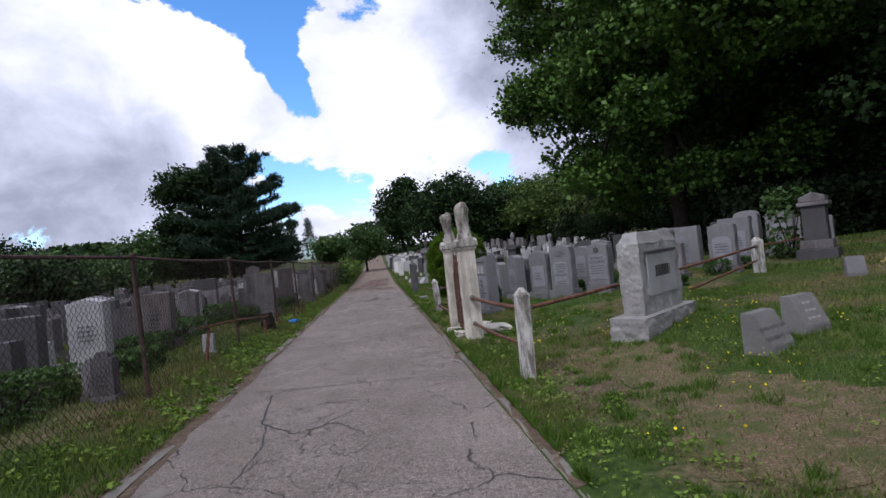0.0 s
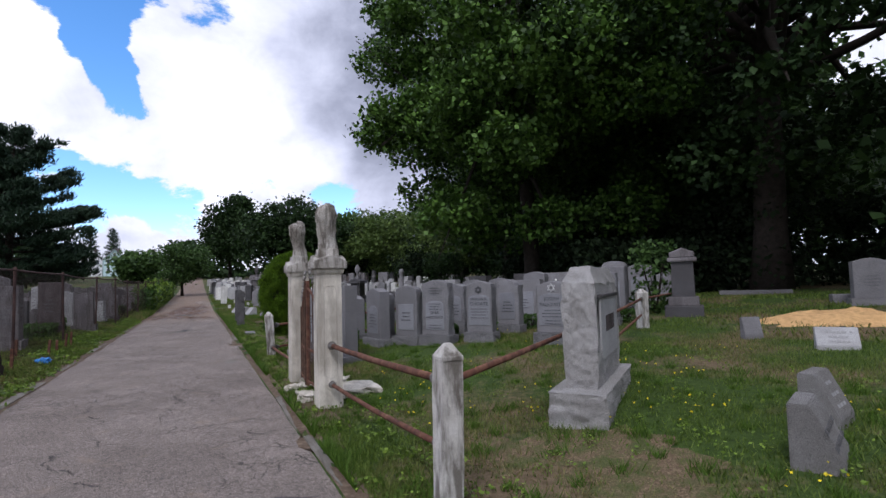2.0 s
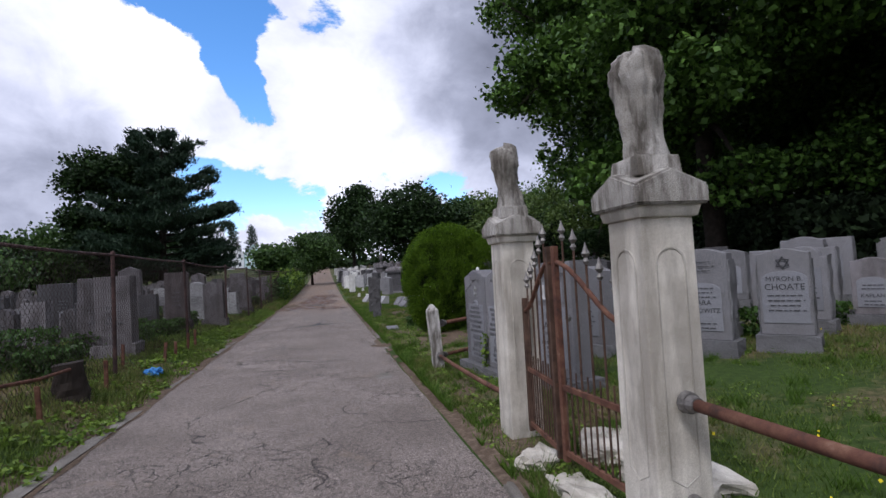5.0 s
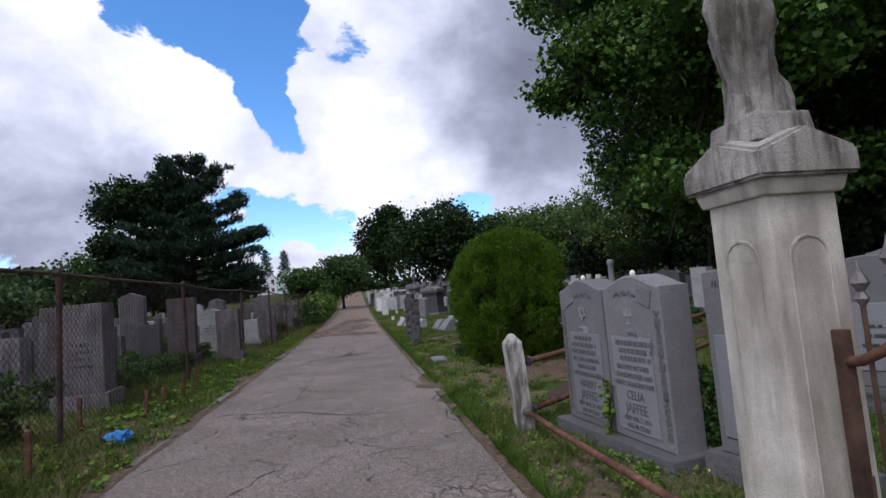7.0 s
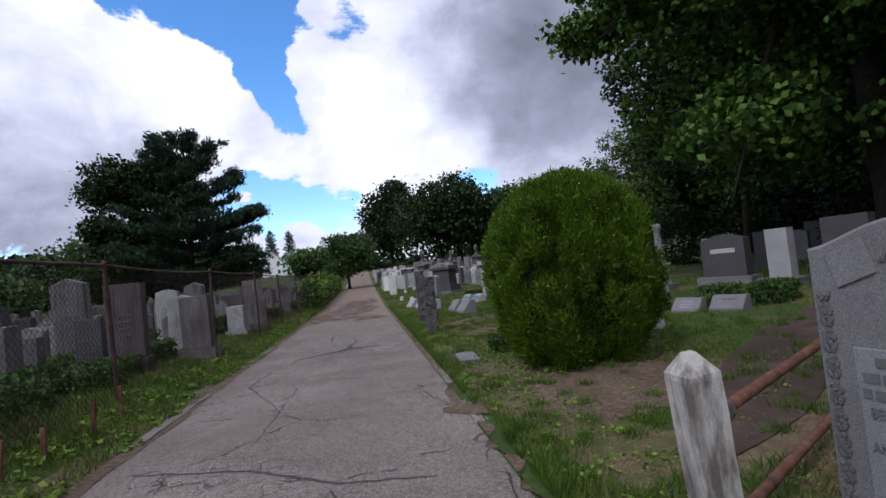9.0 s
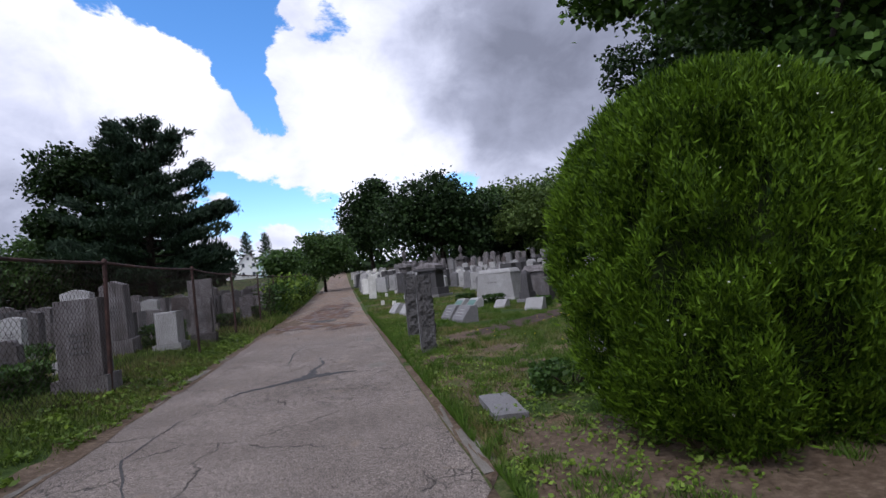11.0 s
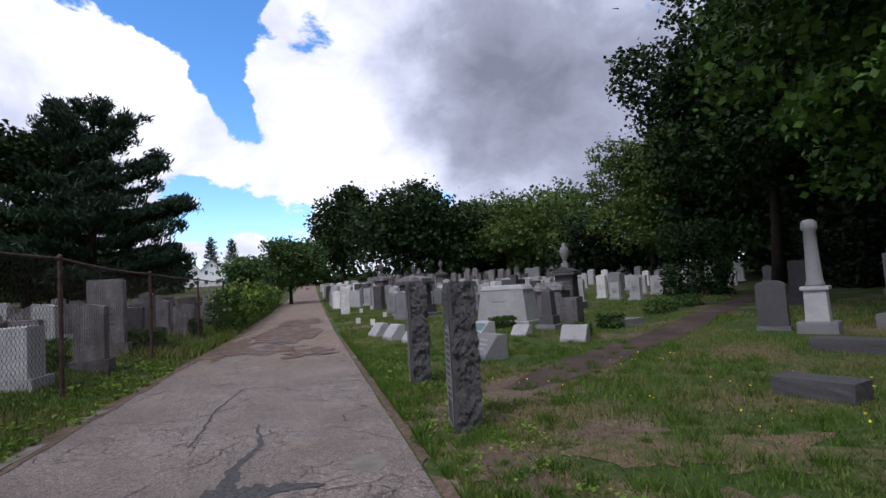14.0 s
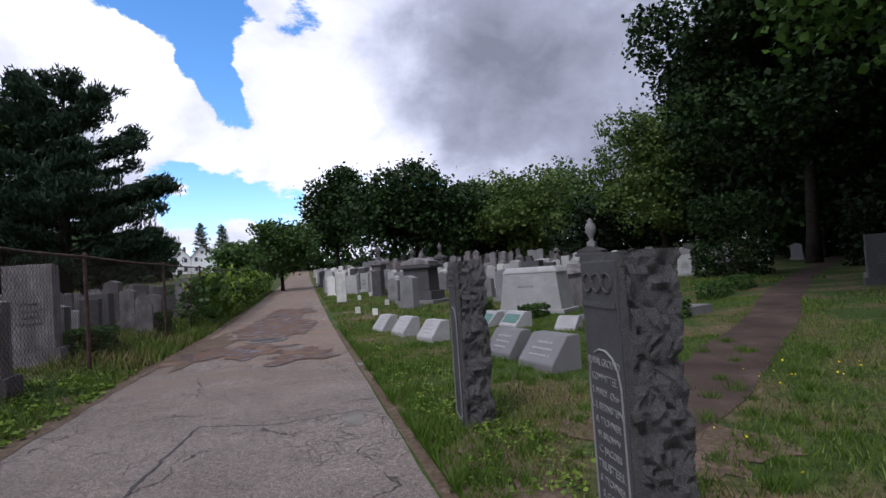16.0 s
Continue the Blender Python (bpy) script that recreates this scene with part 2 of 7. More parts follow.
PIPE = plain_mat("grey_iron_collar", (0.20, 0.19, 0.18), 0.55, 0.6, 0.4, 40)


def _rust(t, b):
    p = world_place(t)
    n = tex_noise(t, 9, 8, 0.68, p)
    base = ramped(t, n, (0.3, (0.045, 0.030, 0.026)), (0.48, (0.115, 0.052, 0.036)), (0.6, (0.165, 0.085, 0.056)), (0.75, (0.27, 0.18, 0.13)))
    link(t, base, b.inputs["Base Color"])
    b.inputs["Roughness"].default_value = 0.85
    bumped(t, b, tex_noise(t, 60, 5, 0.7, p), 0.6, 0.004)


RUST = material("rusted_iron", _rust)


GATE_IRON = plain_mat("dark_brown_iron", (0.085, 0.052, 0.038), 0.85, 0.1, 0.5, 12, 0.5)


def _fence(t, b):
    p = world_place(t)
    base = ramped(t, tex_noise(t, 6, 6, 0.6, p), (0.35, (0.035, 0.024, 0.024)), (0.6, (0.085, 0.05, 0.045)), (0.75, (0.13, 0.085, 0.075)))
    link(t, base, b.inputs["Base Color"])
    b.inputs["Roughness"].default_value = 0.85


FENCE_IRON = material("dark_rusty_fence", _fence)
WIRE = plain_mat("rusty_wire", (0.038, 0.027, 0.025), 0.85, 0.0, 0.4, 3)


def leaf_mat(name, dark, light, gloss=0.45, pale=0.25, patchy=0.8):
    def build(t, b):
        r = isle_random(t)
        cl = tex_noise(t, patchy, 3, 0.6, world_place(t))
        f = maths(t, "ADD", maths(t, "MULTIPLY", r, 0.6), maths(t, "MULTIPLY", cl, 0.6))
        base = ramped(t, f, (0.25, dark), (0.95, light))
        link(t, base, b.inputs["Base Color"])
        b.inputs["Roughness"].default_value = gloss
        tr = t.nodes.new("ShaderNodeBsdfTranslucent")
        link(t, base, tr.inputs["Color"])
        mx = t.nodes.new("ShaderNodeMixShader")
        mx.inputs["Fac"].default_value = pale
        link(t, b.outputs[0], mx.inputs[1])
        link(t, tr.outputs[0], mx.inputs[2])
        link(t, mx.outputs[0], t.nodes["Material Output"].inputs["Surface"])
    return material(name, build)


LEAF_MAPLE = leaf_mat("maple_leaves", (0.014, 0.036, 0.010), (0.15, 0.285, 0.06))
# leaf tone lowered so that the grove's shade sits in the colour
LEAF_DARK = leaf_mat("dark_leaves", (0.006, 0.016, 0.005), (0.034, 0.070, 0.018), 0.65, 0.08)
# near-black leaf copy: the shade under the grove, given as colour
LEAF_SHADE = leaf_mat("shade_tinted_leaves", (0.004, 0.009, 0.004), (0.016, 0.031, 0.010), 0.85, 0.04)
LEAF_NEAR = leaf_mat("deep_green_maple_leaves", (0.008, 0.024, 0.006), (0.13, 0.25, 0.045), 0.5, 0.10)
LEAF_MID = leaf_mat("green_leaves", (0.022, 0.050, 0.015), (0.085, 0.155, 0.040))
LEAF_OLIVE = leaf_mat("light_green_leaves", (0.04, 0.075, 0.018), (0.13, 0.19, 0.05))
NEEDLE = leaf_mat("pine_needles", (0.010, 0.024, 0.014), (0.036, 0.066, 0.036), 0.6, 0.1)
CEDAR = leaf_mat("arborvitae_sprays", (0.010, 0.031, 0.002), (0.125, 0.228, 0.012), 0.7, 0.15, 6.0)
# dark core colour stands in for shade deep inside the bush
CEDAR_CORE = plain_mat("core_shade_fill", (0.018, 0.028, 0.008), 0.95, 0, 0.4, 9, 0.6)
SHRUB = leaf_mat("shrub_leaves", (0.018, 0.045, 0.010), (0.07, 0.14, 0.03))
VINE = leaf_mat("vine_leaves", (0.05, 0.10, 0.012), (0.22, 0.33, 0.05))
BARK = plain_mat("grey_brown_bark", (0.030, 0.024, 0.020), 0.95, 0, 0.4, 6, 1.0)


def _blade(t, b):
    r = isle_random(t)
    wp = world_place(t)
    dry = ramped(t, tex_noise(t, 0.55, 5, 0.6, wp), (0.46, (0, 0, 0)), (0.62, (1, 1, 1)))
    green = ramped(t, r, (0.0, (0.044, 0.080, 0.012)), (0.6, (0.100, 0.158, 0.026)), (1.0, (0.185, 0.25, 0.06)))
    straw = ramped(t, r, (0.0, (0.12, 0.10, 0.04)), (1.0, (0.28, 0.23, 0.11)))
    base = mixed(t, maths(t, "MULTIPLY", maths(t, "MULTIPLY", dry, 0.9), maths(t, "GREATER_THAN", maths(t, "FRACT", maths(t, "MULTIPLY", r, 7.31)), 0.35)), green, straw)
    link(t, base, b.inputs["Base Color"])
    b.inputs["Roughness"].default_value = 0.6
    tr = t.nodes.new("ShaderNodeBsdfTranslucent")
    link(t, base, tr.inputs["Color"])
    mx = t.nodes.new("ShaderNodeMixShader")
    mx.inputs["Fac"].default_value = 0.3
    link(t, b.outputs[0], mx.inputs[1])
    link(t, tr.outputs[0], mx.inputs[2])
    link(t, mx.outputs[0], t.nodes["Material Output"].inputs["Surface"])


BLADE = material("grass_blades", _blade)
LUSH = leaf_mat("lush_grass", (0.040, 0.085, 0.010), (0.105, 0.19, 0.026), 0.6, 0.3)


def _soil(t, b):
    wp = world_place(t)
    big = tex_noise(t, 0.55, 5, 0.6, wp)
    fine = tex_noise(t, 14, 6, 0.7, wp)
    lawn = ramped(t, fine, (0.3, (0.018, 0.036, 0.008)), (0.7, (0.06, 0.10, 0.02)))
    earth = ramped(t, fine, (0.3, (0.075, 0.05, 0.03)), (0.7, (0.20, 0.145, 0.095)))
    m = ramped(t, maths(t, "ADD", big, maths(t, "MULTIPLY", maths(t, "SUBTRACT", fine, 0.5), 0.25)), (0.48, (0, 0, 0)), (0.62, (0.9, 0.9, 0.9)))
    link(t, mixed(t, m, lawn, earth), b.inputs["Base Color"])
    b.inputs["Roughness"].default_value = 0.95
    bumped(t, b, fine, 0.8, 0.03)


SOIL = material("patchy_lawn_soil", _soil)


def _earth(t, b):
    wp = world_place(t)
    fine = tex_noise(t, 18, 8, 0.7, wp)
    base = ramped(t, fine, (0.3, (0.070, 0.050, 0.036)), (0.5, (0.13, 0.095, 0.068)), (0.72, (0.235, 0.18, 0.135)))
    base = mixed(t, 0.5, base, ramped(t, tex_noise(t, 1.7, 4, 0.6, wp), (0.4, (0.6, 0.55, 0.5)), (0.6, (1, 1, 1))), "MULTIPLY")
    link(t, base, b.inputs["Base Color"])
    b.inputs["Roughness"].default_value = 0.95
    bumped(t, b, fine, 0.9, 0.02)


EARTH = material("bare_earth", _earth)


def _straw(t, b):
    wp = world_place(t)
    fine = tex_noise(t, 60, 6, 0.75, wp)
    base = ramped(t, fine, (0.32, (0.05, 0.036, 0.022)), (0.5, (0.15, 0.105, 0.066)), (0.68, (0.31, 0.235, 0.15)))
    patchy = ramped(t, tex_noise(t, 5, 5, 0.65, wp), (0.42, (0, 0, 0)), (0.6, (0.75, 0.75, 0.75)))
    link(t, mixed(t, patchy, base, (0.055, 0.085, 0.02)), b.inputs["Base Color"])
    b.inputs["Roughness"].default_value = 0.95
    bumped(t, b, fine, 0.9, 0.015)


STRAW = material("dead_grass", _straw)


def _asphalt(t, b):
    wp = world_place(t)
    grit = tex_noise(t, 150, 3, 0.75, wp)
    base = ramped(t, grit, (0.36, (0.072, 0.060, 0.054)), (0.5, (0.216, 0.190, 0.174)), (0.64, (0.53, 0.47, 0.435)))
    blot = ramped(t, tex_noise(t, 0.8, 6, 0.62, wp), (0.36, (0.66, 0.64, 0.62)), (0.62, (1.0, 0.985, 0.97)))
    base = mixed(t, 0.85, base, blot, "MULTIPLY")
    base = mixed(t, 0.75, base, ramped(t, tex_noise(t, 28, 5, 0.7, wp), (0.36, (0.62, 0.60, 0.585)), (0.6, (1.12, 1.1, 1.08))), "MULTIPLY")
    dust = ramped(t, tex_noise(t, 1.9, 6, 0.6, wp, 0.4), (0.62, (0, 0, 0)), (0.74, (0.6, 0.6, 0.6)))
    base = mixed(t, dust, base, (0.29, 0.225, 0.165))
    # silt washed over the far stretch of the lane
    along = t.nodes.new("ShaderNodeVectorMath")
    along.operation = "DOT_PRODUCT"
    along.inputs[1].default_value = (TX, TY, 0)
    link(t, wp, along.inputs[0])
    far = t.nodes.new("ShaderNodeMapRange")
    far.interpolation_type = "SMOOTHSTEP"
    far.inputs["From Min"].default_value, far.inputs["From Max"].default_value = 24.5, 32.0
    link(t, along.outputs["Value"], far.inputs["Value"])
    silt = ramped(t, tex_noise(t, 1.1, 7, 0.66, wp, 0.5), (0.40, (0, 0, 0)), (0.56, (1, 1, 1)))
    base = mixed(t, maths(t, "MULTIPLY", maths(t, "MULTIPLY", silt, far.outputs[0]), 0.8), base, (0.22, 0.150, 0.105))
    # long wandering cracks and finer crazing, only in places
    wob = t.nodes.new("ShaderNodeVectorMath")
    wob.operation = "ADD"
    nz = t.nodes.new("ShaderNodeTexNoise")
    nz.inputs["Scale"].default_value, nz.inputs["Detail"].default_value = 2.2, 6
    link(t, wp, nz.inputs["Vector"])
    sc = t.nodes.new("ShaderNodeVectorMath")
    sc.operation = "SCALE"
    sc.inputs["Scale"].default_value = 0.55
    link(t, nz.outputs["Color"], sc.inputs[0])
    link(t, wp, wob.inputs[0])
    link(t, sc.outputs[0], wob.inputs[1])
    lines = []
    for scale, wide in ((0.55, 0.007), (2.6, 0.020), (7.0, 0.05)):
        vo = t.nodes.new("ShaderNodeTexVoronoi")
        vo.feature, vo.voronoi_dimensions = "DISTANCE_TO_EDGE", "2D"
        vo.inputs["Scale"].default_value = scale
        link(t, wob.outputs[0], vo.inputs["Vector"])
        mr = t.nodes.new("ShaderNodeMapRange")
        mr.inputs["From Min"].default_value, mr.inputs["From Max"].default_value = wide * 0.25, wide
        mr.inputs["To Min"].default_value, mr.inputs["To Max"].default_value = 1.0, 0.0
        link(t, vo.outputs["Distance"], mr.inputs["Value"])
        lines.append(mr.outputs[0])
    some = ramped(t, tex_noise(t, 0.4, 3, 0.5, wp), (0.44, (0, 0, 0)), (0.58, (1, 1, 1)))
    broken = ramped(t, tex_noise(t, 3.1, 3, 0.5, wp), (0.42, (0.1, 0.1, 0.1)), (0.55, (1, 1, 1)))
    crack = maths(t, "MAXIMUM", lines[0], maths(t, "MULTIPLY", lines[1], some))
    crack = maths(t, "MULTIPLY", maths(t, "MAXIMUM", crack, maths(t, "MULTIPLY", lines[2], maths(t, "MULTIPLY", some, 0.7))), broken)
    base = mixed(t, maths(t, "MULTIPLY", crack, 0.8), base, (0.035, 0.034, 0.033))
    link(t, base, b.inputs["Base Color"])
    b.inputs["Roughness"].default_value = 0.88
    bumped(t, b, maths(t, "SUBTRACT", grit, maths(t, "MULTIPLY", crack, 2.5)), 0.9, 0.008)


ASPHALT = material("cracked_asphalt", _asphalt)
PATCH = plain_mat("dark_broken_asphalt", (0.065, 0.063, 0.064), 0.9, 0, 0.55, 45, 1.0)


def _mud(t, b):
    wp = world_place(t)
    n = tex_noise(t, 2.3, 7, 0.62, wp, 0.3)
    base = ramped(t, n, (0.35, (0.05, 0.026, 0.017)), (0.52, (0.105, 0.060, 0.040)), (0.68, (0.21, 0.145, 0.105)))
    link(t, base, b.inputs["Base Color"])
    link(t, ramped(t, n, (0.42, (0.35, 0.35, 0.35)), (0.56, (0.9, 0.9, 0.9))), b.inputs["Roughness"])
    bumped(t, b, tex_noise(t, 30, 6, 0.65, wp), 0.35, 0.01)


MUD = material("damp_brown_mud", _mud)


def _path(t, b):
    wp = world_place(t)
    n = tex_noise(t, 1.5, 7, 0.65, wp, 0.3)
    base = ramped(t, n, (0.35, (0.040, 0.026, 0.021)), (0.55, (0.068, 0.047, 0.038)), (0.72, (0.12, 0.085, 0.068)))
    link(t, base, b.inputs["Base Color"])
    b.inputs["Roughness"].default_value = 0.85
    bumped(t, b, tex_noise(t, 40, 6, 0.7, wp), 0.5, 0.01)


PATH_MAT = material("worn_footpath", _path)


# ---- building helpers ----
def part(name, bm, mat, parent=None, label="", smooth=False):
    """One mesh object from a bmesh, under a thing or a part."""
    me = bpy.data.meshes.new(name)
    bm.normal_update()
    bm.to_mesh(me)
    bm.free()
    me.materials.append(mat)
    if smooth:
        me.polygons.foreach_set("use_smooth", [True] * len(me.polygons))
    ob = new(name, me)
    ob.parent = parent
    if label:
        tagged(ob, label)
    return ob


def mesh_of(name, verts, faces_per, mat, parent=None):
    """One mesh from an array of loose faces: verts is (n, k, 3), each face with its own k corners."""
    n, k = verts.shape[0], faces_per
    me = bpy.data.meshes.new(name)
    me.vertices.add(n * k)
    me.vertices.foreach_set("co", verts.astype(np.float32).ravel())
    me.loops.add(n * k)
    me.loops.foreach_set("vertex_index", np.arange(n * k, dtype=np.int32))
    me.polygons.add(n)
    me.polygons.foreach_set("loop_start", np.arange(0, n * k, k, dtype=np.int32))
    me.update(calc_edges=True)
    me.materials.append(mat)
    ob = new(name, me)
    ob.parent = parent
    return ob


def thing(name, m, label, category, group="", kind=""):
    e = new(name)
    e.empty_display_size = 0.1
    e.matrix_basis = m
    return tagged(e, label, category, group, kind)


def box(bm, w, d, h, x=0, y=0, z=0, taper=1.0, bevel=0.0):
    """A block standing on z, w by d by h, narrower at the top by taper."""
    r = bmesh.ops.create_cube(bm, size=1)
    vs = r["verts"]
    for v in vs:
        k = taper if v.co.z > 0 else 1.0
        v.co = Vector((x + v.co.x * w * k, y + v.co.y * d * k, z + (v.co.z + 0.5) * h))
    if bevel:
        es = list({e for v in vs for e in v.link_edges})
        bmesh.ops.bevel(bm, geom=es, offset=bevel, segments=2, affect="EDGES", profile=0.6)
    return bm


def block(w, d, h, x=0, y=0, z=0, taper=1.0, bevel=0.01):
    return box(bmesh.new(), w, d, h, x, y, z, taper, bevel)


def rough_block(w, d, h, z=0, amount=0.02, cuts=5, bevel=0.0, seed=0, keep_top=False, taper=1.0):
    """A block with rock-faced sides."""
    bm = bmesh.new()
    box(bm, w, d, h, 0, 0, z, taper)
    bmesh.ops.subdivide_edges(bm, edges=bm.edges[:], cuts=cuts, use_grid_fill=True)
    for v in bm.verts:
        if keep_top and v.co.z > z + h - 1e-4:
            continue
        p = v.co * (7.0 / max(w, h, 0.3)) + Vector((seed * 3.7, seed * 1.3, 0))
        v.co += amount * Vector((noise.noise(p), noise.noise(p + Vector((9, 4, 1))), 0.5 * noise.noise(p + Vector((3, 8, 5)))))
        q = p * 3.3
        v.co += 0.5 * amount * Vector((noise.noise(q), noise.noise(q + Vector((9, 4, 1))), 0.5 * noise.noise(q + Vector((3, 8, 5)))))
    return bm


def slab_profile(w, d, h, style, z=0, bevel=0.008):
    """An upright slab with a shaped head, front to -y."""
    pts = [(-w / 2, 0), (w / 2, 0)]
    n = 13
    if style == "serp":
        sh = h - 0.11 * w
        for i in range(n):
            a = i / (n - 1)
            x = w / 2 - w * a
            pts.append((x, sh + (h - sh) * (0.5 - 0.5 * math.cos(2 * math.pi * a)) ** 0.8))
    elif style == "round":
        sh = h - 0.22 * w
        for i in range(n):
            a = math.pi * i / (n - 1)
            pts.append((w / 2 * math.cos(a), sh + (h - sh) * math.sin(a)))
    elif style == "gable":
        pts += [(w / 2, h - 0.2 * w), (0, h), (-w / 2, h - 0.2 * w)]
    elif style == "shoulder":
        s = h - 0.28 * w
        pts += [(w / 2, s), (w * 0.36, s)]
        for i in range(9):
            a = math.pi * i / 8
            pts.append((w * 0.34 * math.cos(a), s + 0.02 + (h - s - 0.02) * math.sin(a)))
        pts += [(-w * 0.36, s), (-w / 2, s)]
    elif style == "slope":
        pts += [(w / 2, h), (-w / 2, h - 0.1 * w)]
    else:
        pts += [(w / 2, h), (-w / 2, h)]
    bm = bmesh.new()
    f = bm.faces.new([bm.verts.new((x, -d / 2, z + y)) for x, y in pts])
    r = bmesh.ops.extrude_face_region(bm, geom=[f])
    for v in r["geom"]:
        if isinstance(v, bmesh.types.BMVert):
            v.co.y += d
    bmesh.ops.recalc_face_normals(bm, faces=bm.faces[:])
    if bevel:
        es = [e for e in bm.edges if abs(e.verts[0].co.y - e.verts[1].co.y) < 1e-6]
        bmesh.ops.bevel(bm, geom=es, offset=bevel, segments=1, affect="EDGES")
    return bm


def tube(bm, a, b, r1, r2=None, sides=8, caps=True):
    a, b = Vector(a), Vector(b)
    r2 = r1 if r2 is None else r2
    q = (b - a).to_track_quat("Z", "Y")
    rings = []
    for p, r in ((a, r1), (b, r2)):
        rings.append([bm.verts.new(p + q @ Vector((r * math.cos(2 * math.pi * i / sides), r * math.sin(2 * math.pi * i / sides), 0))) for i in range(sides)])
    for i in range(sides):
        bm.faces.new((rings[0][i], rings[0][(i + 1) % sides], rings[1][(i + 1) % sides], rings[1][i]))
    if caps:
        bm.faces.new(rings[0][::-1])
        bm.faces.new(rings[1])
    return bm


def chain_tube(bm, pts, radii, sides=8):
    """One bent tube through all the points, closed at its ends."""
    pts = [Vector(p) for p in pts]
    rings = []
    for i, (p, r) in enumerate(zip(pts, radii)):
        d = pts[min(i + 1, len(pts) - 1)] - pts[max(i - 1, 0)]
        q = d.to_track_quat("Z", "Y")
        rings.append([bm.verts.new(p + q @ Vector((r * math.cos(2 * math.pi * k / sides), r * math.sin(2 * math.pi * k / sides), 0))) for k in range(sides)])
    for a, b in zip(rings, rings[1:]):
        for k in range(sides):
            bm.faces.new((a[k], a[(k + 1) % sides], b[(k + 1) % sides], b[k]))
    bm.faces.new(rings[0][::-1])
    bm.faces.new(rings[-1])
    return bm


def lathe(bm, profile, sides=16, x=0, y=0):
    rings = [[bm.verts.new((x + r * math.cos(2 * math.pi * i / sides), y + r * math.sin(2 * math.pi * i / sides), z)) for i in range(sides)] for r, z in profile]
    for a, b in zip(rings, rings[1:]):
        for i in range(sides):
            bm.faces.new((a[i], a[(i + 1) % sides], b[(i + 1) % sides], b[i]))
    bm.faces.new(rings[0][::-1])
    bm.faces.new(rings[-1])
    return bm


def lettering(body, size, m, mat, parent, width=None, name="inscription"):
    """Cut letters as a mesh: text in the x-z plane facing -y."""
    cu = bpy.data.curves.new("letters", "FONT")
    cu.body, cu.size, cu.align_x, cu.align_y = body, size, "CENTER", "CENTER"
    cu.resolution_u, cu.extrude = 2, 0.0015
    ob = bpy.data.objects.new("letters", cu)
    scene.collection.objects.link(ob)
    bpy.context.view_layer.update()
    me = bpy.data.meshes.new_from_object(ob.evaluated_get(bpy.context.evaluated_depsgraph_get()))
    w = ob.dimensions.x
    bpy.data.objects.remove(ob)
    me.materials.clear()
    me.materials.append(mat)
    k = min(1.0, width / w) if width and w > 0 else 1.0
    me.transform(m @ pose(0, 0, 0, 90, 0, 0) @ Matrix.Diagonal((k, 1, 1, 1)))
    o = new(name, me)
    o.parent = parent
    return o


def bars(rows, width, pitch, z0, y, mat, parent, seed=1, thick=0.012):
    """Lines of writing too small to read."""
    rng = random.Random(seed)
    bm = bmesh.new()
    for i in range(rows):
        w = width * rng.uniform(0.55, 1.0)
        x = -w / 2
        while x < w / 2:
            l = rng.uniform(0.02, 0.07)
            box(bm, min(l, w / 2 - x + 0.01), 0.003, thick, x + l / 2, y, z0 - i * pitch)
            x += l + 0.014
    return tagged(part("small_writing", bm, mat, parent), kind="stuff")


# ---- ground, road, kerbs, paths ----
def lines_of(*spans):
    out = []
    for a, b, step in spans:
        out += list(np.arange(a, b, step))
    return np.array(sorted(set(np.round(out, 4))))


US = np.concatenate([-np.geomspace(700, 8, 22), lines_of((-7, 46, 0.35), (46, 110, 1.5)), np.geomspace(110, 1500, 20)])
VS = np.concatenate([-np.geomspace(1200, 16, 22), lines_of((-15.4, -3.6, 0.4)), [-3.5, -3.3, -3.1, -3.0, -2.9, -2.0, -1.0, -0.1, 0.0, 0.1, 0.2, 0.35, 0.5], lines_of((0.8, 18, 0.4), (18, 60, 2.0)), np.geomspace(60, 1200, 16)])


def build_ground():
    U, V = np.meshgrid(US, VS, indexing="ij")
    Z = height_uv(U, V) - 0.045 * ((V > -2.95) & (V < -0.05)) * (U < 150)
    X, Y = 3.3 + U * TX + V * TY, U * TY - V * TX
    co = np.stack([X, Y, Z], -1).reshape(-1, 3)
    nu, nv = U.shape
    i = np.arange(nu * nv).reshape(nu, nv)
    f = np.stack([i[:-1, :-1], i[1:, :-1], i[1:, 1:], i[:-1, 1:]], -1).reshape(-1, 4)
    me = bpy.data.meshes.new("ground")
    me.from_pydata(co.tolist(), [], f[:, ::-1].tolist())
    me.materials.append(SOIL)
    me.polygons.foreach_set("use_smooth", [True] * len(me.polygons))
    return tagged(new("ground", me), "patchy mown grass and bare soil of the cemetery", "ground", kind="structure")


def strip(name, us, left, right, lift, mat, label, category):
    """A ribbon along the road between two edges, both functions of u, laid on the ground."""
    bm = bmesh.new()
    prev = None
    for u in us:
        a, b = left(u), right(u)
        row = []
        for k in range(7):
            v = a + (b - a) * k / 6
            x, y = uv(u, v)
            row.append(bm.verts.new((x, y, float(height_uv(u, min(v, -0.01) if lift < 0 else v)) + abs(lift))))
        if prev:
            for p, q, r, s in zip(prev, prev[1:], row[1:], row):
                bm.faces.new((p, q, r, s))
        prev = row
    return tagged(part(name, bm, mat, smooth=True), label, category, kind="structure")


def wob(u, k, amp):
    return amp * noise.noise(Vector((u * 0.9, k, 0.3))) + amp * 0.7 * noise.noise(Vector((u * 3.1, k, 1.3)))


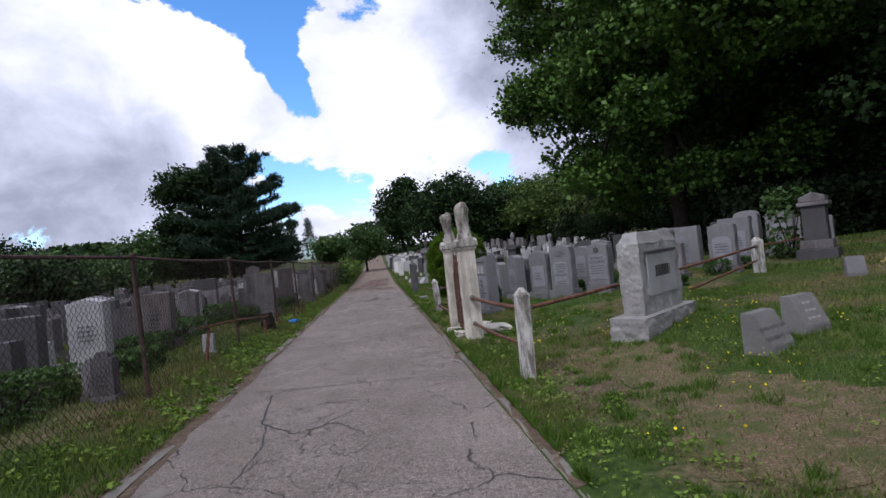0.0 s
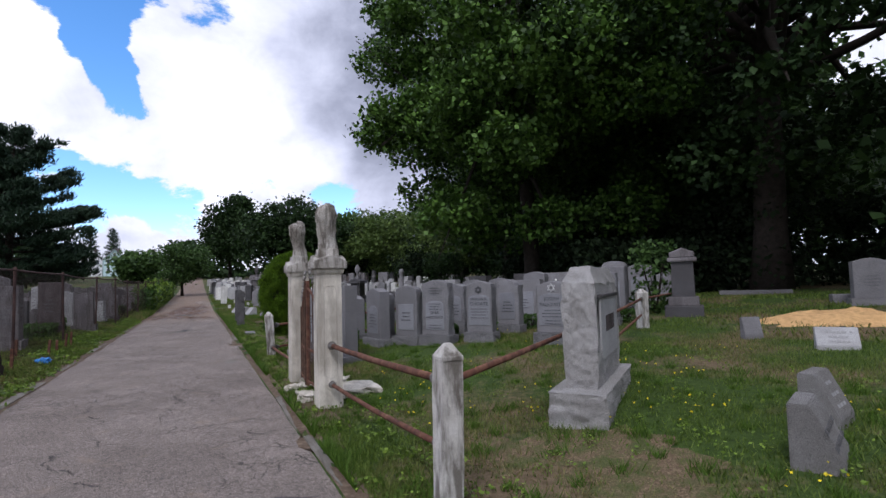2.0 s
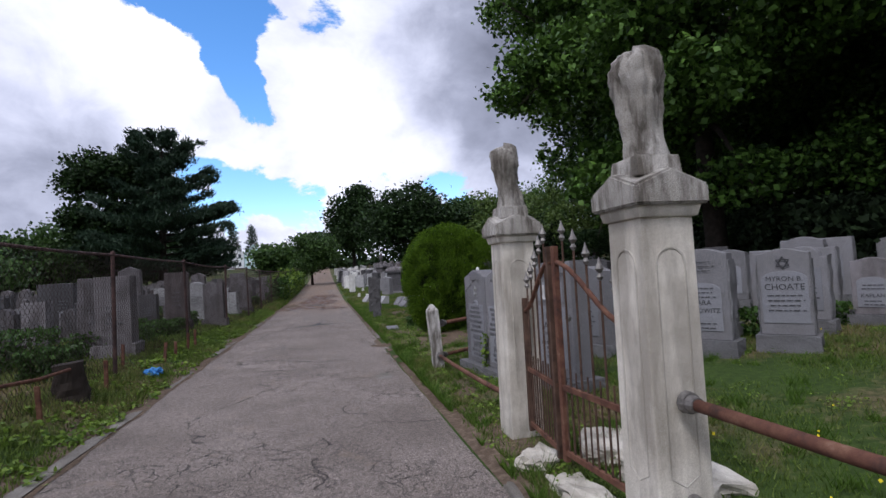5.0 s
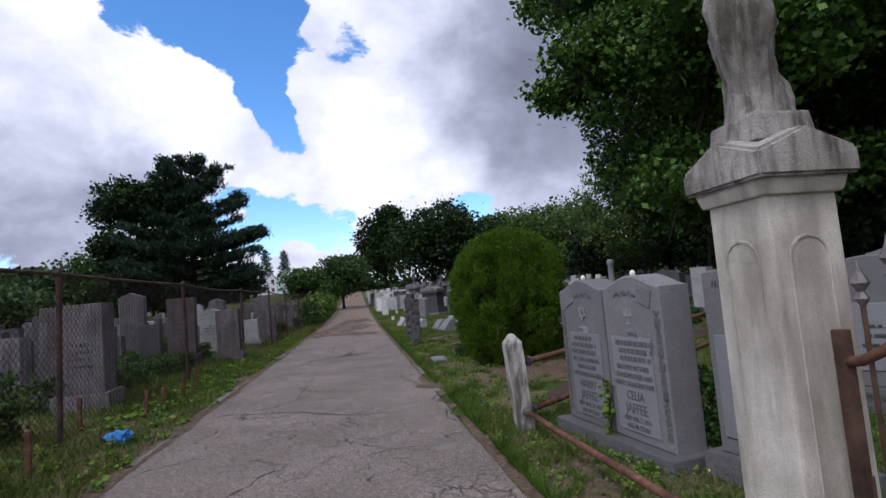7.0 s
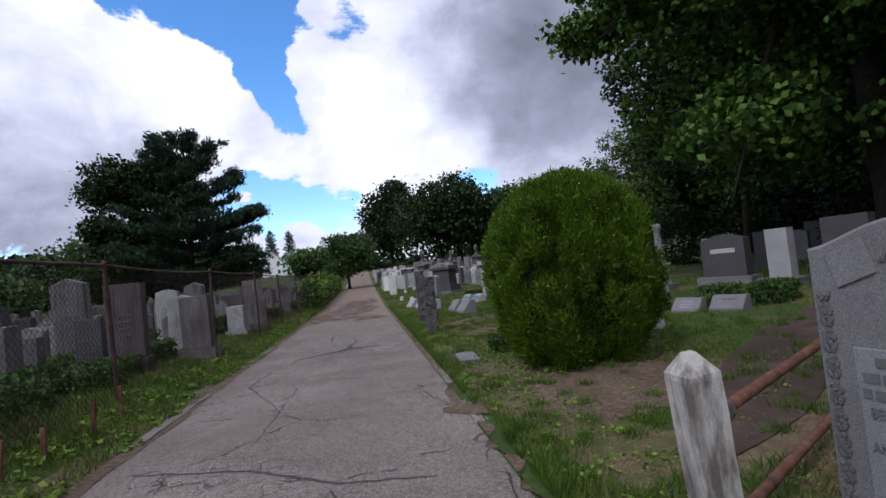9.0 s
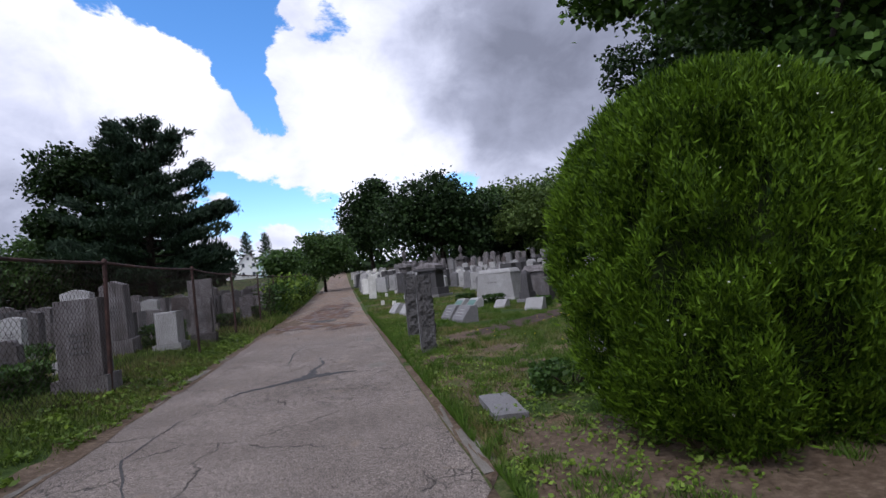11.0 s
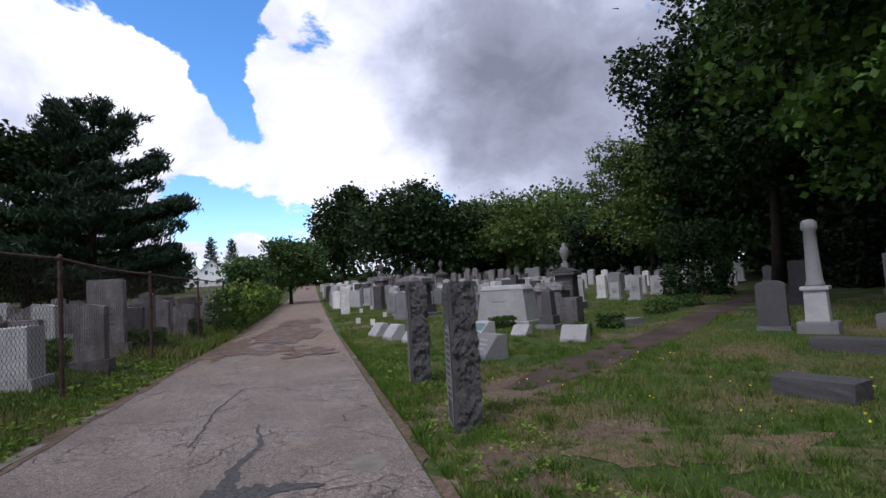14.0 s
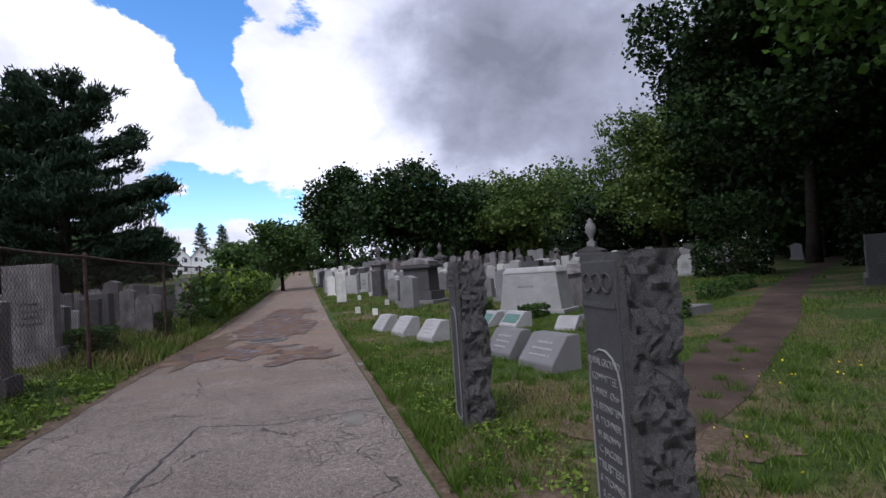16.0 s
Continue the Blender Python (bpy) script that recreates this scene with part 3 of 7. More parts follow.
build_ground()
strip("road", list(np.arange(-8, 46, 0.3)) + list(np.arange(46, 170, 3)), lambda u: -ROAD_W + wob(u, 1.0, 0.07), lambda u: -0.005 + wob(u, 7.0, 0.012), 0.004, ASPHALT,
      "grey cracked asphalt cemetery lane", "road")


def kerb_run(name, v, u0, u1, w, h, gap, label, seed):
    rng = random.Random(seed)
    top = tagged(new(name), label, "kerb", kind="structure")
    u = u0
    while u < u1:
        l = rng.uniform(1.1, 1.9)
        if rng.random() > gap:
            bm = rough_block(w, l - 0.02, h + 0.1, -0.1, 0.02, 6, seed=u)
            x, y = uv(u + l / 2, v + rng.uniform(-0.015, 0.015))
            ob = part("kerb_stone", bm, CONCRETE, top)
            ob.matrix_basis = pose(x, y, float(height_uv(u, -0.5)) + rng.uniform(-0.012, 0.008), rng.uniform(-0.6, 0.6), rng.uniform(-2, 2), 17.2 + rng.uniform(-1, 1))
        u += l


kerb_run("kerb", 0.07, -5, 44, 0.11, 0.004, 0.5, "low worn concrete kerb along the lane", 3)
kerb_run("kerb", -ROAD_W - 0.06, 2, 42, 0.12, 0.012, 0.45, "low broken concrete kerb half buried in the verge", 5)


def blob_patch(name, u, v, ru, rv, lift, mat, label, seed, spikes=0.5, turn=0.0, category="stain"):
    """A thin flat patch of uneven outline on the road or ground."""
    bm = bmesh.new()
    n = 46
    ring = []
    for i in range(n):
        a = 2 * math.pi * i / n
        k = 1 + spikes * noise.noise(Vector((2.3 * math.cos(a), 2.3 * math.sin(a), seed))) + 0.3 * spikes * noise.noise(Vector((7 * math.cos(a), 7 * math.sin(a), seed + 5)))
        du, dv = ru * k * math.sin(a), rv * k * math.cos(a)
        c, s = math.cos(turn), math.sin(turn)
        x, y = uv(u + du * c - dv * s, v + du * s + dv * c)
        ring.append((x, y))
    cx, cy = uv(u, v)
    rows = []
    for f in (1.0, 0.75, 0.5, 0.25):
        rows.append([bm.verts.new((cx + (x - cx) * f, cy + (y - cy) * f, ground(cx + (x - cx) * f, cy + (y - cy) * f) + lift)) for x, y in ring])
    for a, b in zip(rows, rows[1:]):
        for i in range(n):
            bm.faces.new((a[i], a[(i + 1) % n], b[(i + 1) % n], b[i]))
    bm.faces.new(rows[-1])
    bmesh.ops.recalc_face_normals(bm, faces=bm.faces[:])
    ob = part(name, bm, mat, smooth=True)
    if ob.data.polygons[0].normal.z < 0:
        ob.data.flip_normals()
    return tagged(ob, label, category, kind="structure")


# damp mud across the lane, and broken dark asphalt
blob_patch("mud_patch", 31.6, -2.0, 1.0, 1.0, 0.014, MUD, "damp brown mud washed over the asphalt", 2.0, 0.9)
blob_patch("mud_patch", 30.3, -0.7, 0.8, 0.5, 0.017, MUD, "damp brown mud washed over the asphalt", 5.0, 1.0)
blob_patch("mud_patch", 36.3, -1.5, 3.6, 0.95, 0.020, MUD, "damp brown mud washed over the asphalt", 8.0, 0.8)
blob_patch("mud_patch", 33.0, -2.7, 2.4, 0.35, 0.0115, EARTH, "loose earth along the road edge", 11.0, 0.6)
blob_patch("mud_patch", 41.5, -1.2, 2.2, 0.8, 0.023, MUD, "damp brown mud washed over the asphalt", 14.0, 0.8)


def crack(name, pts, label, lift=0.0085):
    """A wandering strip of broken dark asphalt: u, v, width along its line."""
    bm = bmesh.new()
    prev = None
    dense = []
    for a, b in zip(pts, pts[1:]):
        dense += [tuple(a[i] + (b[i] - a[i]) * k / 10 for i in range(3)) for k in range(10)]
    dense.append(pts[-1])
    for i, (u, v, w) in enumerate(dense):
        a, b = dense[max(0, i - 1)], dense[min(len(dense) - 1, i + 1)]
        d = Vector((b[0] - a[0], b[1] - a[1])).normalized()
        row = []
        for s in (-1, 1):
            o = s * w * (0.5 + 0.45 * noise.noise(Vector((i * 0.45, s * 4.0, u)))) + 0.03 * noise.noise(Vector((i * 0.6, v, 2.0)))
            x, y = uv(u - d.y * o, v + d.x * o)
            row.append(bm.verts.new((x, y, ground(x, y) + lift)))
        if prev:
            bm.faces.new((prev[0], prev[1], row[1], row[0]))
        prev = row
    bmesh.ops.recalc_face_normals(bm, faces=bm.faces[:])
    ob = part(name, bm, PATCH)
    if ob.data.polygons[0].normal.z < 0:
        ob.data.flip_normals()
    return tagged(ob, label, "crack", kind="structure")


crack("asphalt_crack", [(21.3, -2.3, 0.03), (21.6, -2.05, 0.10), (21.85, -1.65, 0.12), (22.1, -1.3, 0.30), (22.15, -1.05, 0.22), (22.1, -0.65, 0.03)], "wide crack of dark crumbled asphalt")
crack("asphalt_crack", [(22.1, -1.25, 0.2), (22.6, -1.3, 0.08), (23.2, -1.15, 0.05), (24.0, -1.25, 0.02)], "dark crack branching along the lane", 0.0065)
crack("asphalt_crack", [(6.9, -2.8, 0.012), (6.73, -2.2, 0.022), (6.7, -1.84, 0.018), (6.6, -1.25, 0.014), (6.5, -0.74, 0.016), (6.25, -0.15, 0.01)], "thin crack across the lane")
crack("asphalt_crack", [(6.6, -2.5, 0.02), (5.4, -2.36, 0.03), (4.9, -1.97, 0.022), (5.1, -1.6, 0.015), (4.6, -1.3, 0.012)], "wandering crack in the lane")
crack("asphalt_crack", [(5.3, -2.3, 0.015), (4.6, -2.2, 0.02), (3.9, -2.26, 0.015)], "wandering crack in the lane", 0.0065)
crack("asphalt_crack", [(16.0, -2.75, 0.015), (15.7, -1.84, 0.03), (15.15, -1.15, 0.022), (15.0, -0.5, 0.012)], "thin crack across the lane")
crack("asphalt_crack", [(20.45, -2.5, 0.012), (19.3, -2.6, 0.02), (17.5, -1.9, 0.015), (16.4, -1.95, 0.01)], "long thin crack along the lane")
crack("asphalt_crack", [(23.4, -1.75, 0.015), (24.0, -1.74, 0.022), (24.9, -1.78, 0.025), (25.6, -1.71, 0.022), (26.25, -1.63, 0.02)], "long dark crack along the lane")
crack("asphalt_crack", [(26.25, -1.63, 0.018), (25.97, -0.97, 0.02), (26.04, -0.51, 0.016), (26.08, -0.08, 0.012)], "thin crack running to the lane's edge", 0.0065)
strip("earth_edge", list(np.arange(1, 44, 0.2)), lambda u: -ROAD_W - 0.30 - wob(u * 0.8, 6.0, 0.3), lambda u: -ROAD_W + 0.05 + wob(u * 1.1, 2.0, 0.06), 0.009, EARTH, "bare gritty earth where the verge meets the lane", "earth")
strip("earth_edge", list(np.arange(3, 34, 0.2)), lambda u: 0.012, lambda u: 0.16 + wob(u * 0.7, 4.0, 0.30), 0.007, EARTH, "bare trodden earth along the lane's edge", "earth")
blob_patch("earth_patch", 24.0, 0.35, 1.0, 0.3, 0.008, EARTH, "bare trodden earth beside the lane", 31.0, 0.6)
blob_patch("earth_patch", 16.3, 1.3, 1.0, 1.2, 0.008, EARTH, "bare reddish earth below the evergreen", 33.0, 0.6)
blob_patch("earth_patch", 8.9, 0.25, 1.6, 0.2, 0.008, EARTH, "bare trodden earth at the gate", 35.0, 0.6)
DRY = [(3.7, 1.6, 0.8, 0.7), (2.95, 1.6, 0.7, 0.9), (5.0, 1.65, 0.6, 0.45), (4.7, 0.6, 0.45, 0.3), (5.5, 1.85, 0.55, 0.5), (6.1, 1.3, 0.4, 0.35), (11.9, 0.5, 0.7, 0.25), (10.5, 0.35, 0.8, 0.22), (17.7, 0.75, 0.8, 0.35), (22.3, 0.45, 0.7, 0.35), (23.4, 0.4, 0.5, 0.25), (22.0, 1.5, 0.5, 0.5), (21.4, 2.1, 0.4, 0.5), (20.4, 0.5, 0.6, 0.3), (16.0, 0.65, 0.9, 0.5), (14.7, 0.7, 0.6, 0.4), (15.3, 0.6, 0.8, 0.4)]
for k, (u, v, a, b) in enumerate(DRY):
    blob_patch("dry_patch", u, v, a, b, 0.006, STRAW, "dry straw-coloured patch of dead grass", 70.0 + 3 * k, 0.7)
for k, (u, v, a, b) in enumerate(((4.6, 0.9, 0.5, 0.35), (17.5, 0.5, 0.9, 0.3), (19.6, 0.6, 0.6, 0.35), (20.6, 1.3, 0.35, 0.4), (21.8, 0.55, 0.5, 0.25), (22.4, 1.6, 0.3, 0.4), (12.6, 0.4, 0.9, 0.25), (24.2, 1.6, 0.8, 0.6), (17.7, 1.3, 0.6, 0.6))):
    blob_patch("earth_patch", u, v, a, b, 0.007, EARTH, "dry bare earth in the thin lawn", 50.0 + 3 * k, 0.55)
for k, (u, v, a, b) in enumerate(((3.9, -2.8, 0.14, 0.08), (22.4, -0.35, 0.2, 0.14), (25.8, -0.3, 0.25, 0.1), (13.5, -0.3, 0.2, 0.12))):
    blob_patch("earth_patch", u, v, a, b, 0.008, CONCRETE, "sandy grit in a hollow of the asphalt", 40.0 + k, 0.6, category="grit")


def ribbon(name, pts, wide, lift, mat, label, category):
    bm = bmesh.new()
    prev = None
    dense = []
    for (x0, y0), (x1, y1) in zip(pts, pts[1:]):
        n = max(2, int(math.dist((x0, y0), (x1, y1)) / 0.4))
        dense += [(x0 + (x1 - x0) * i / n, y0 + (y1 - y0) * i / n) for i in range(n)]
    for i, (x, y) in enumerate(dense):
        x2, y2 = dense[min(i + 1, len(dense) - 1)]
        x1, y1 = dense[max(i - 1, 0)]
        d = Vector((x2 - x1, y2 - y1)).normalized()
        row = []
        for k in range(7):
            o = (k / 6 - 0.5) * (wide * min(1.0, 0.3 + 0.22 * i) + 0.18 * noise.noise(Vector((i * 0.5, 3.0 if k > 3 else 8.0, 0))))
            px, py = x + d.y * o, y - d.x * o
            row.append(bm.verts.new((px, py, ground(px, py) + lift)))
        if prev:
            for p, q, r, s in zip(prev, prev[1:], row[1:], row):
                bm.faces.new((p, q, r, s))
        prev = row
    return tagged(part(name, bm, mat, smooth=True), label, category, kind="structure")


ribbon("footpath", [(-2.45, 23.4), (-1.3, 25.1), (1.7, 29.1), (3.55, 32.0), (8.0, 38.2), (12.5, 43.6), (18, 50)], 0.84, 0.01, PATH_MAT, "worn dark footpath between lawns", "path")
ribbon("footpath", [(-0.05, 14.0), (0.6, 14.75), (1.75, 16.6), (3.5, 18.9), (7, 22.9)], 0.85, 0.01, PATH_MAT, "narrow old concrete path with brown soil", "path")

# manhole ring in the lane
mh = thing("manhole_cover", pose(*uv(33.2, -1.55), 0.012), "round iron manhole cover set in the muddy lane", "manhole")
bm = bmesh.new()
lathe(bm, [(0.46, 0.0), (0.46, 0.012), (0.36, 0.014), (0.36, 0.004)], 28)
part("rim", bm, CONCRETE, mh)
bm = bmesh.new()
lathe(bm, [(0.35, 0.002), (0.35, 0.010), (0.30, 0.012)], 28)
part("lid", bm, PATCH, mh)


# ---- grass ----
def grass(name, n, u0, u1, v0, v1, tall, label, bias=1.0, seed=1, wide=0.006, skip=None, thin=0.02):
    rng = np.random.default_rng(seed)
    u = u0 + (u1 - u0) * rng.random(n)
    v = v0 + (v1 - v0) * rng.random(n) ** bias
    # clumps: blades lean towards tuft centres, bare patches stay open
    bare = np.array([noise.noise(Vector((a * 0.55, b * 0.55, 4.0))) + 0.5 * noise.noise(Vector((a * 1.7, b * 1.7, 2.0))) for a, b in zip(u, v)])
    keep = rng.random(n) < np.clip(0.75 - 1.5 * (bare - thin) * (bare > 0), 0.07, 1)
    if skip is not None:
        keep &= ~skip(u, v)
    u, v, bare = u[keep], v[keep], bare[keep]
    m = len(u)
    z = height_uv(u, v)
    x, y = 3.3 + u * TX + v * TY, u * TY - v * TX
    h = tall * (0.45 + 0.9 * rng.random(m)) * np.clip(1.0 - 0.6 * bare, 0.5, 1.5)
    a = rng.random(m) * 2 * np.pi
    w = wide * (0.7 + 0.8 * rng.random(m))
    lean = (0.15 + 0.75 * rng.random(m)) * h
    b = rng.random(m) * 2 * np.pi
    p = np.stack([x, y, z - 0.006], -1)
    side = np.stack([np.cos(a), np.sin(a), np.zeros(m)], -1) * w[:, None]
    tip = p + np.stack([np.cos(b) * lean, np.sin(b) * lean, h], -1)
    ob = mesh_of(name, np.stack([p - side, p + side, tip], 1), 3, BLADE)
    return tagged(ob, label, "grass", kind="stuff")


def off_lawn(u, v):
    x, y = 3.3 + u * TX + v * TY, u * TY - v * TX
    hit = np.zeros(len(u), bool)
    for pts, w in (([(-2.45, 23.4), (-1.3, 25.1), (1.7, 29.1), (3.55, 32.0), (8.0, 38.2), (12.5, 43.6)], 0.40), ([(-0.05, 14.0), (0.6, 14.75), (1.75, 16.6), (3.5, 18.9), (7, 22.9)], 0.45)):
        for (x0, y0), (x1, y1) in zip(pts, pts[1:]):
            dx, dy = x1 - x0, y1 - y0
            k = np.clip(((x - x0) * dx + (y - y0) * dy) / (dx * dx + dy * dy), 0, 1)
            hit |= np.hypot(x - x0 - k * dx, y - y0 - k * dy) < w
    hit |= np.hypot((u - 16.2) / 1.0, (v - 1.3) / 1.1) < 0.85
    worn = np.sin(u * 917.3 + v * 533.1) > -0.75
    for du, dv, a, b in DRY:
        hit |= (np.hypot((u - du) / a, (v - dv) / b) < 0.8 + 0.25 * np.sin(3.1 * u + 4.7 * v)) & worn
    return hit


grass("grass", 290000, 1.5, 17, 0.16, 8, 0.05, "mown green grass with dry patches", 1.6, 11, 0.0042, off_lawn)
grass("grass", 270000, 17, 34, 0.16, 10, 0.05, "mown green grass with dry patches", 1.6, 12, 0.005, off_lawn)
grass("grass", 90000, 34, 62, 0.16, 16, 0.09, "mown green grass beyond the footpath", 1.2, 13, 0.014, off_lawn)
grass("grass", 60000, 3, 30, 8, 18, 0.08, "mown green grass below the trees", 1.0, 14, 0.013, off_lawn)
grass("grass", 75000, 2, 30, -ROAD_W - 1.3, -ROAD_W - 0.12, 0.075, "taller weedy grass on the verge", 0.8, 15, 0.0060, None, 0.12)
grass("grass", 70000, 2, 40, -12, -ROAD_W - 1.2, 0.10, "rough grass between the graves", 0.7, 16, 0.010, None, 0.6)
grass("grass", 16000, 30, 62, -ROAD_W - 1.3, -ROAD_W - 0.1, 0.2, "tall weeds along the fence", 1.0, 17, 0.016, None, 0.8)


def tufts(name, n, per, u0, u1, v0, v1, tall, label, seed):
    """Thick tufts of longer grass standing out of the mown lawn."""
    rng = np.random.default_rng(seed)
    cu, cv = u0 + (u1 - u0) * rng.random(n), v0 + (v1 - v0) * rng.random(n) ** 1.4
    big = 0.5 + 0.9 * rng.random(n)
    i = np.repeat(np.arange(n), per)
    m = n * per
    u, v = cu[i] + rng.normal(0, 0.045, m) * big[i], np.maximum(0.1, cv[i] + rng.normal(0, 0.045, m) * big[i])
    h = tall * big[i] * (0.5 + 0.7 * rng.random(m))
    p = np.stack([3.3 + u * TX + v * TY, u * TY - v * TX, height_uv(u, v) - 0.005], -1)
    a, b = rng.random(m) * 2 * np.pi, rng.random(m) * 2 * np.pi
    side = np.stack([np.cos(a), np.sin(a), 0 * a], -1) * 0.0045
    tip = p + np.stack([np.cos(b) * h * 0.6, np.sin(b) * h * 0.6, h], -1)
    return tagged(mesh_of(name, np.stack([p - side, p + side, tip], 1), 3, LUSH), label, "grass", kind="stuff")


tufts("grass_tufts", 420, 70, 1.5, 15, 0.2, 5, 0.09, "lush green tufts in the dry lawn", 26)
tufts("grass_tufts", 480, 70, 15, 30, 0.2, 5, 0.09, "lush green tufts in the dry lawn", 27)
tufts("grass_tufts", 200, 70, 2, 34, -ROAD_W - 1.4, -ROAD_W - 0.05, 0.14, "long grass tufts on the verge", 28)


def weeds(name, n, u0, u1, v0, v1, size, mat, label, seed):
    """Broad low leaves, in rosettes."""
    rng = np.random.default_rng(seed)
    c = n // 14
    cu, cv = u0 + (u1 - u0) * rng.random(c), v0 + (v1 - v0) * rng.random(c)
    i = rng.integers(0, c, n)
    u, v = cu[i] + rng.normal(0, 0.05, n), cv[i] + rng.normal(0, 0.05, n)
    z = height_uv(u, v) + 0.01 + 0.05 * rng.random(n)
    x, y = 3.3 + u * TX + v * TY, u * TY - v * TX
    p = np.stack([x, y, z], -1)
    return tagged(mesh_of(name, leaf_quads(p, size, rng, up=0.6), 4, mat), label, "weeds", kind="stuff")


def leaf_quads(p, size, rng, up=0.0, aspect=0.62):
    """Rhombic leaves at the points p, turned at random, more level as up grows."""
    n = len(p)
    d = rng.normal(size=(n, 3))
    d[:, 2] *= 1 - up
    d /= np.linalg.norm(d, axis=1)[:, None] + 1e-9
    e = rng.normal(size=(n, 3))
    e[:, 2] *= 1 - up
    e -= d * (d * e).sum(1)[:, None]
    e /= np.linalg.norm(e, axis=1)[:, None] + 1e-9
    s = (size * (0.6 + 0.8 * rng.random(n)))[:, None]
    f = np.cross(d, e) * s * 0.12
    return np.stack([p - d * s * 0.5, p + e * s * 0.5 * aspect + f, p + d * s * 0.5, p - e * s * 0.5 * aspect + f], 1)


weeds("weeds", 8000, 2, 30, -ROAD_W - 0.9, -ROAD_W - 0.05, 0.06, VINE, "broad-leaved weeds along the road edge", 21)
weeds("weeds", 9000, 2, 32, 0.15, 1.0, 0.035, VINE, "clover and plantain at the kerb", 22)
weeds("weeds", 5000, 2, 16, 1, 6, 0.028, VINE, "clover and plantain in the lawn", 23)
weeds("weeds", 3500, 16.8, 19.8, 0.8, 2.8, 0.035, VINE, "clover and plantain beside the evergreen", 24)


def flowers(name, n, u0, u1, v0, v1, seed):
    rng = np.random.default_rng(seed)
    c = max(3, n // 6)
    cu, cv = u0 + (u1 - u0) * rng.random(c), v0 + (v1 - v0) * rng.random(c)
    i = rng.integers(0, c, n)
    u, v = cu[i] + rng.normal(0, 0.25, n), np.maximum(0.2, cv[i] + rng.normal(0, 0.25, n))
    z = height_uv(u, v) + 0.05 + 0.09 * rng.random(n)
    p = np.stack([3.3 + u * TX + v * TY, u * TY - v * TX, z], -1)
    q = np.concatenate([p, p, p])
    return tagged(mesh_of(name, leaf_quads(q, 0.02, rng, up=0.5, aspect=1.0), 4, YELLOW), "small yellow dandelion heads in the lawn", "wildflowers", kind="stuff")


flowers("dandelions", 150, 3, 12, 0.8, 6, 31)
flowers("dandelions", 60, 5.5, 8.5, 1.2, 4.5, 33)
flowers("dandelions", 60, 19, 25, 1.5, 6, 32)


# ---- trees ----
def tree(x, y, tall, spread, low, leaves, size, mat, label, seed, lobes=26, category="tree", trunk=0.28, squash=1.0, limbs=9, inner=0.35, droop=0.0, lobe=(0.26, 0.20), flat=0.72):
    """A tapered trunk with limbs and a crown of many small leaves in uneven lobes."""
    rng = np.random.default_rng(seed)
    if size >= 0.3:
        leaves, size = int(leaves * 0.62), size * 1.22
    z0 = ground(x, y)
    t = thing("tree", pose(x, y, z0), label, category)
    mid, half = (tall + low) / 2, (tall - low) / 2
    bm = bmesh.new()
    lean = rng.normal(0, 0.03, 2)
    pts = [Vector((lean[0] * k * tall, lean[1] * k * tall, -0.1 + k * tall * 0.8)) for k in (0, 0.12, 0.3, 0.55, 0.8, 1.0)]
    chain_tube(bm, pts, [trunk * 1.35, trunk, trunk * 0.85, trunk * 0.6, trunk * 0.35, trunk * 0.1], 9)
    # lobe centres over the crown's ellipsoid, fuller low down
    d = rng.normal(size=(lobes, 3))
    d /= np.linalg.norm(d, axis=1)[:, None]
    r = 0.35 + 0.5 * rng.random(lobes) if lobes < 60 else (0.2 + 0.8 * rng.random(lobes)) ** 0.6
    c = d * r[:, None] * np.array([spread, spread, half * squash]) + np.array([0, 0, mid])
    c[:, 2] = np.maximum(c[:, 2], low + 0.1 * half)
    lr = spread * (lobe[0] + lobe[1] * rng.random(lobes))
    for k in range(limbs):
        end = Vector(c[k % lobes])
        base = pts[2].lerp(pts[4], rng.random())
        m1 = base.lerp(end, 0.45) + Vector((0, 0, -0.06 * spread + 0.05 * tall * rng.random()))
        chain_tube(bm, [base, m1, end, end + (end - m1) * 0.45], [trunk * 0.42, trunk * 0.27, trunk * 0.12, trunk * 0.04], 6)
    part("trunk", bm, BARK, t, "dark bark, spreading limbs", True)
    i = rng.integers(0, lobes, leaves)
    e = rng.normal(size=(leaves, 3))
    e /= np.linalg.norm(e, axis=1)[:, None]
    rad = np.where(rng.random(leaves) < inner, rng.random(leaves) ** 0.5, 0.82 + 0.25 * rng.random(leaves))
    p = c[i] + e * (lr[i] * rad)[:, None] * np.array([1, 1, flat])
    # twig clumps: pull each leaf towards one of many twig ends
    tw = rng.integers(0, leaves, leaves // 16)
    p = p[tw][rng.integers(0, len(tw), leaves)] + rng.normal(0, size * 1.15, (leaves, 3)) * np.array([1, 1, 0.6]) * np.where(rng.random(leaves) < 0.94, 1, 1.8)[:, None]
    p[:, 2] -= droop * rng.random(leaves)
    p[:, 2] = np.maximum(p[:, 2], low * 0.7)
    mesh_of("crown", leaf_quads(p, size, rng, 0.25, 0.75), 4, mat, t)
    return t


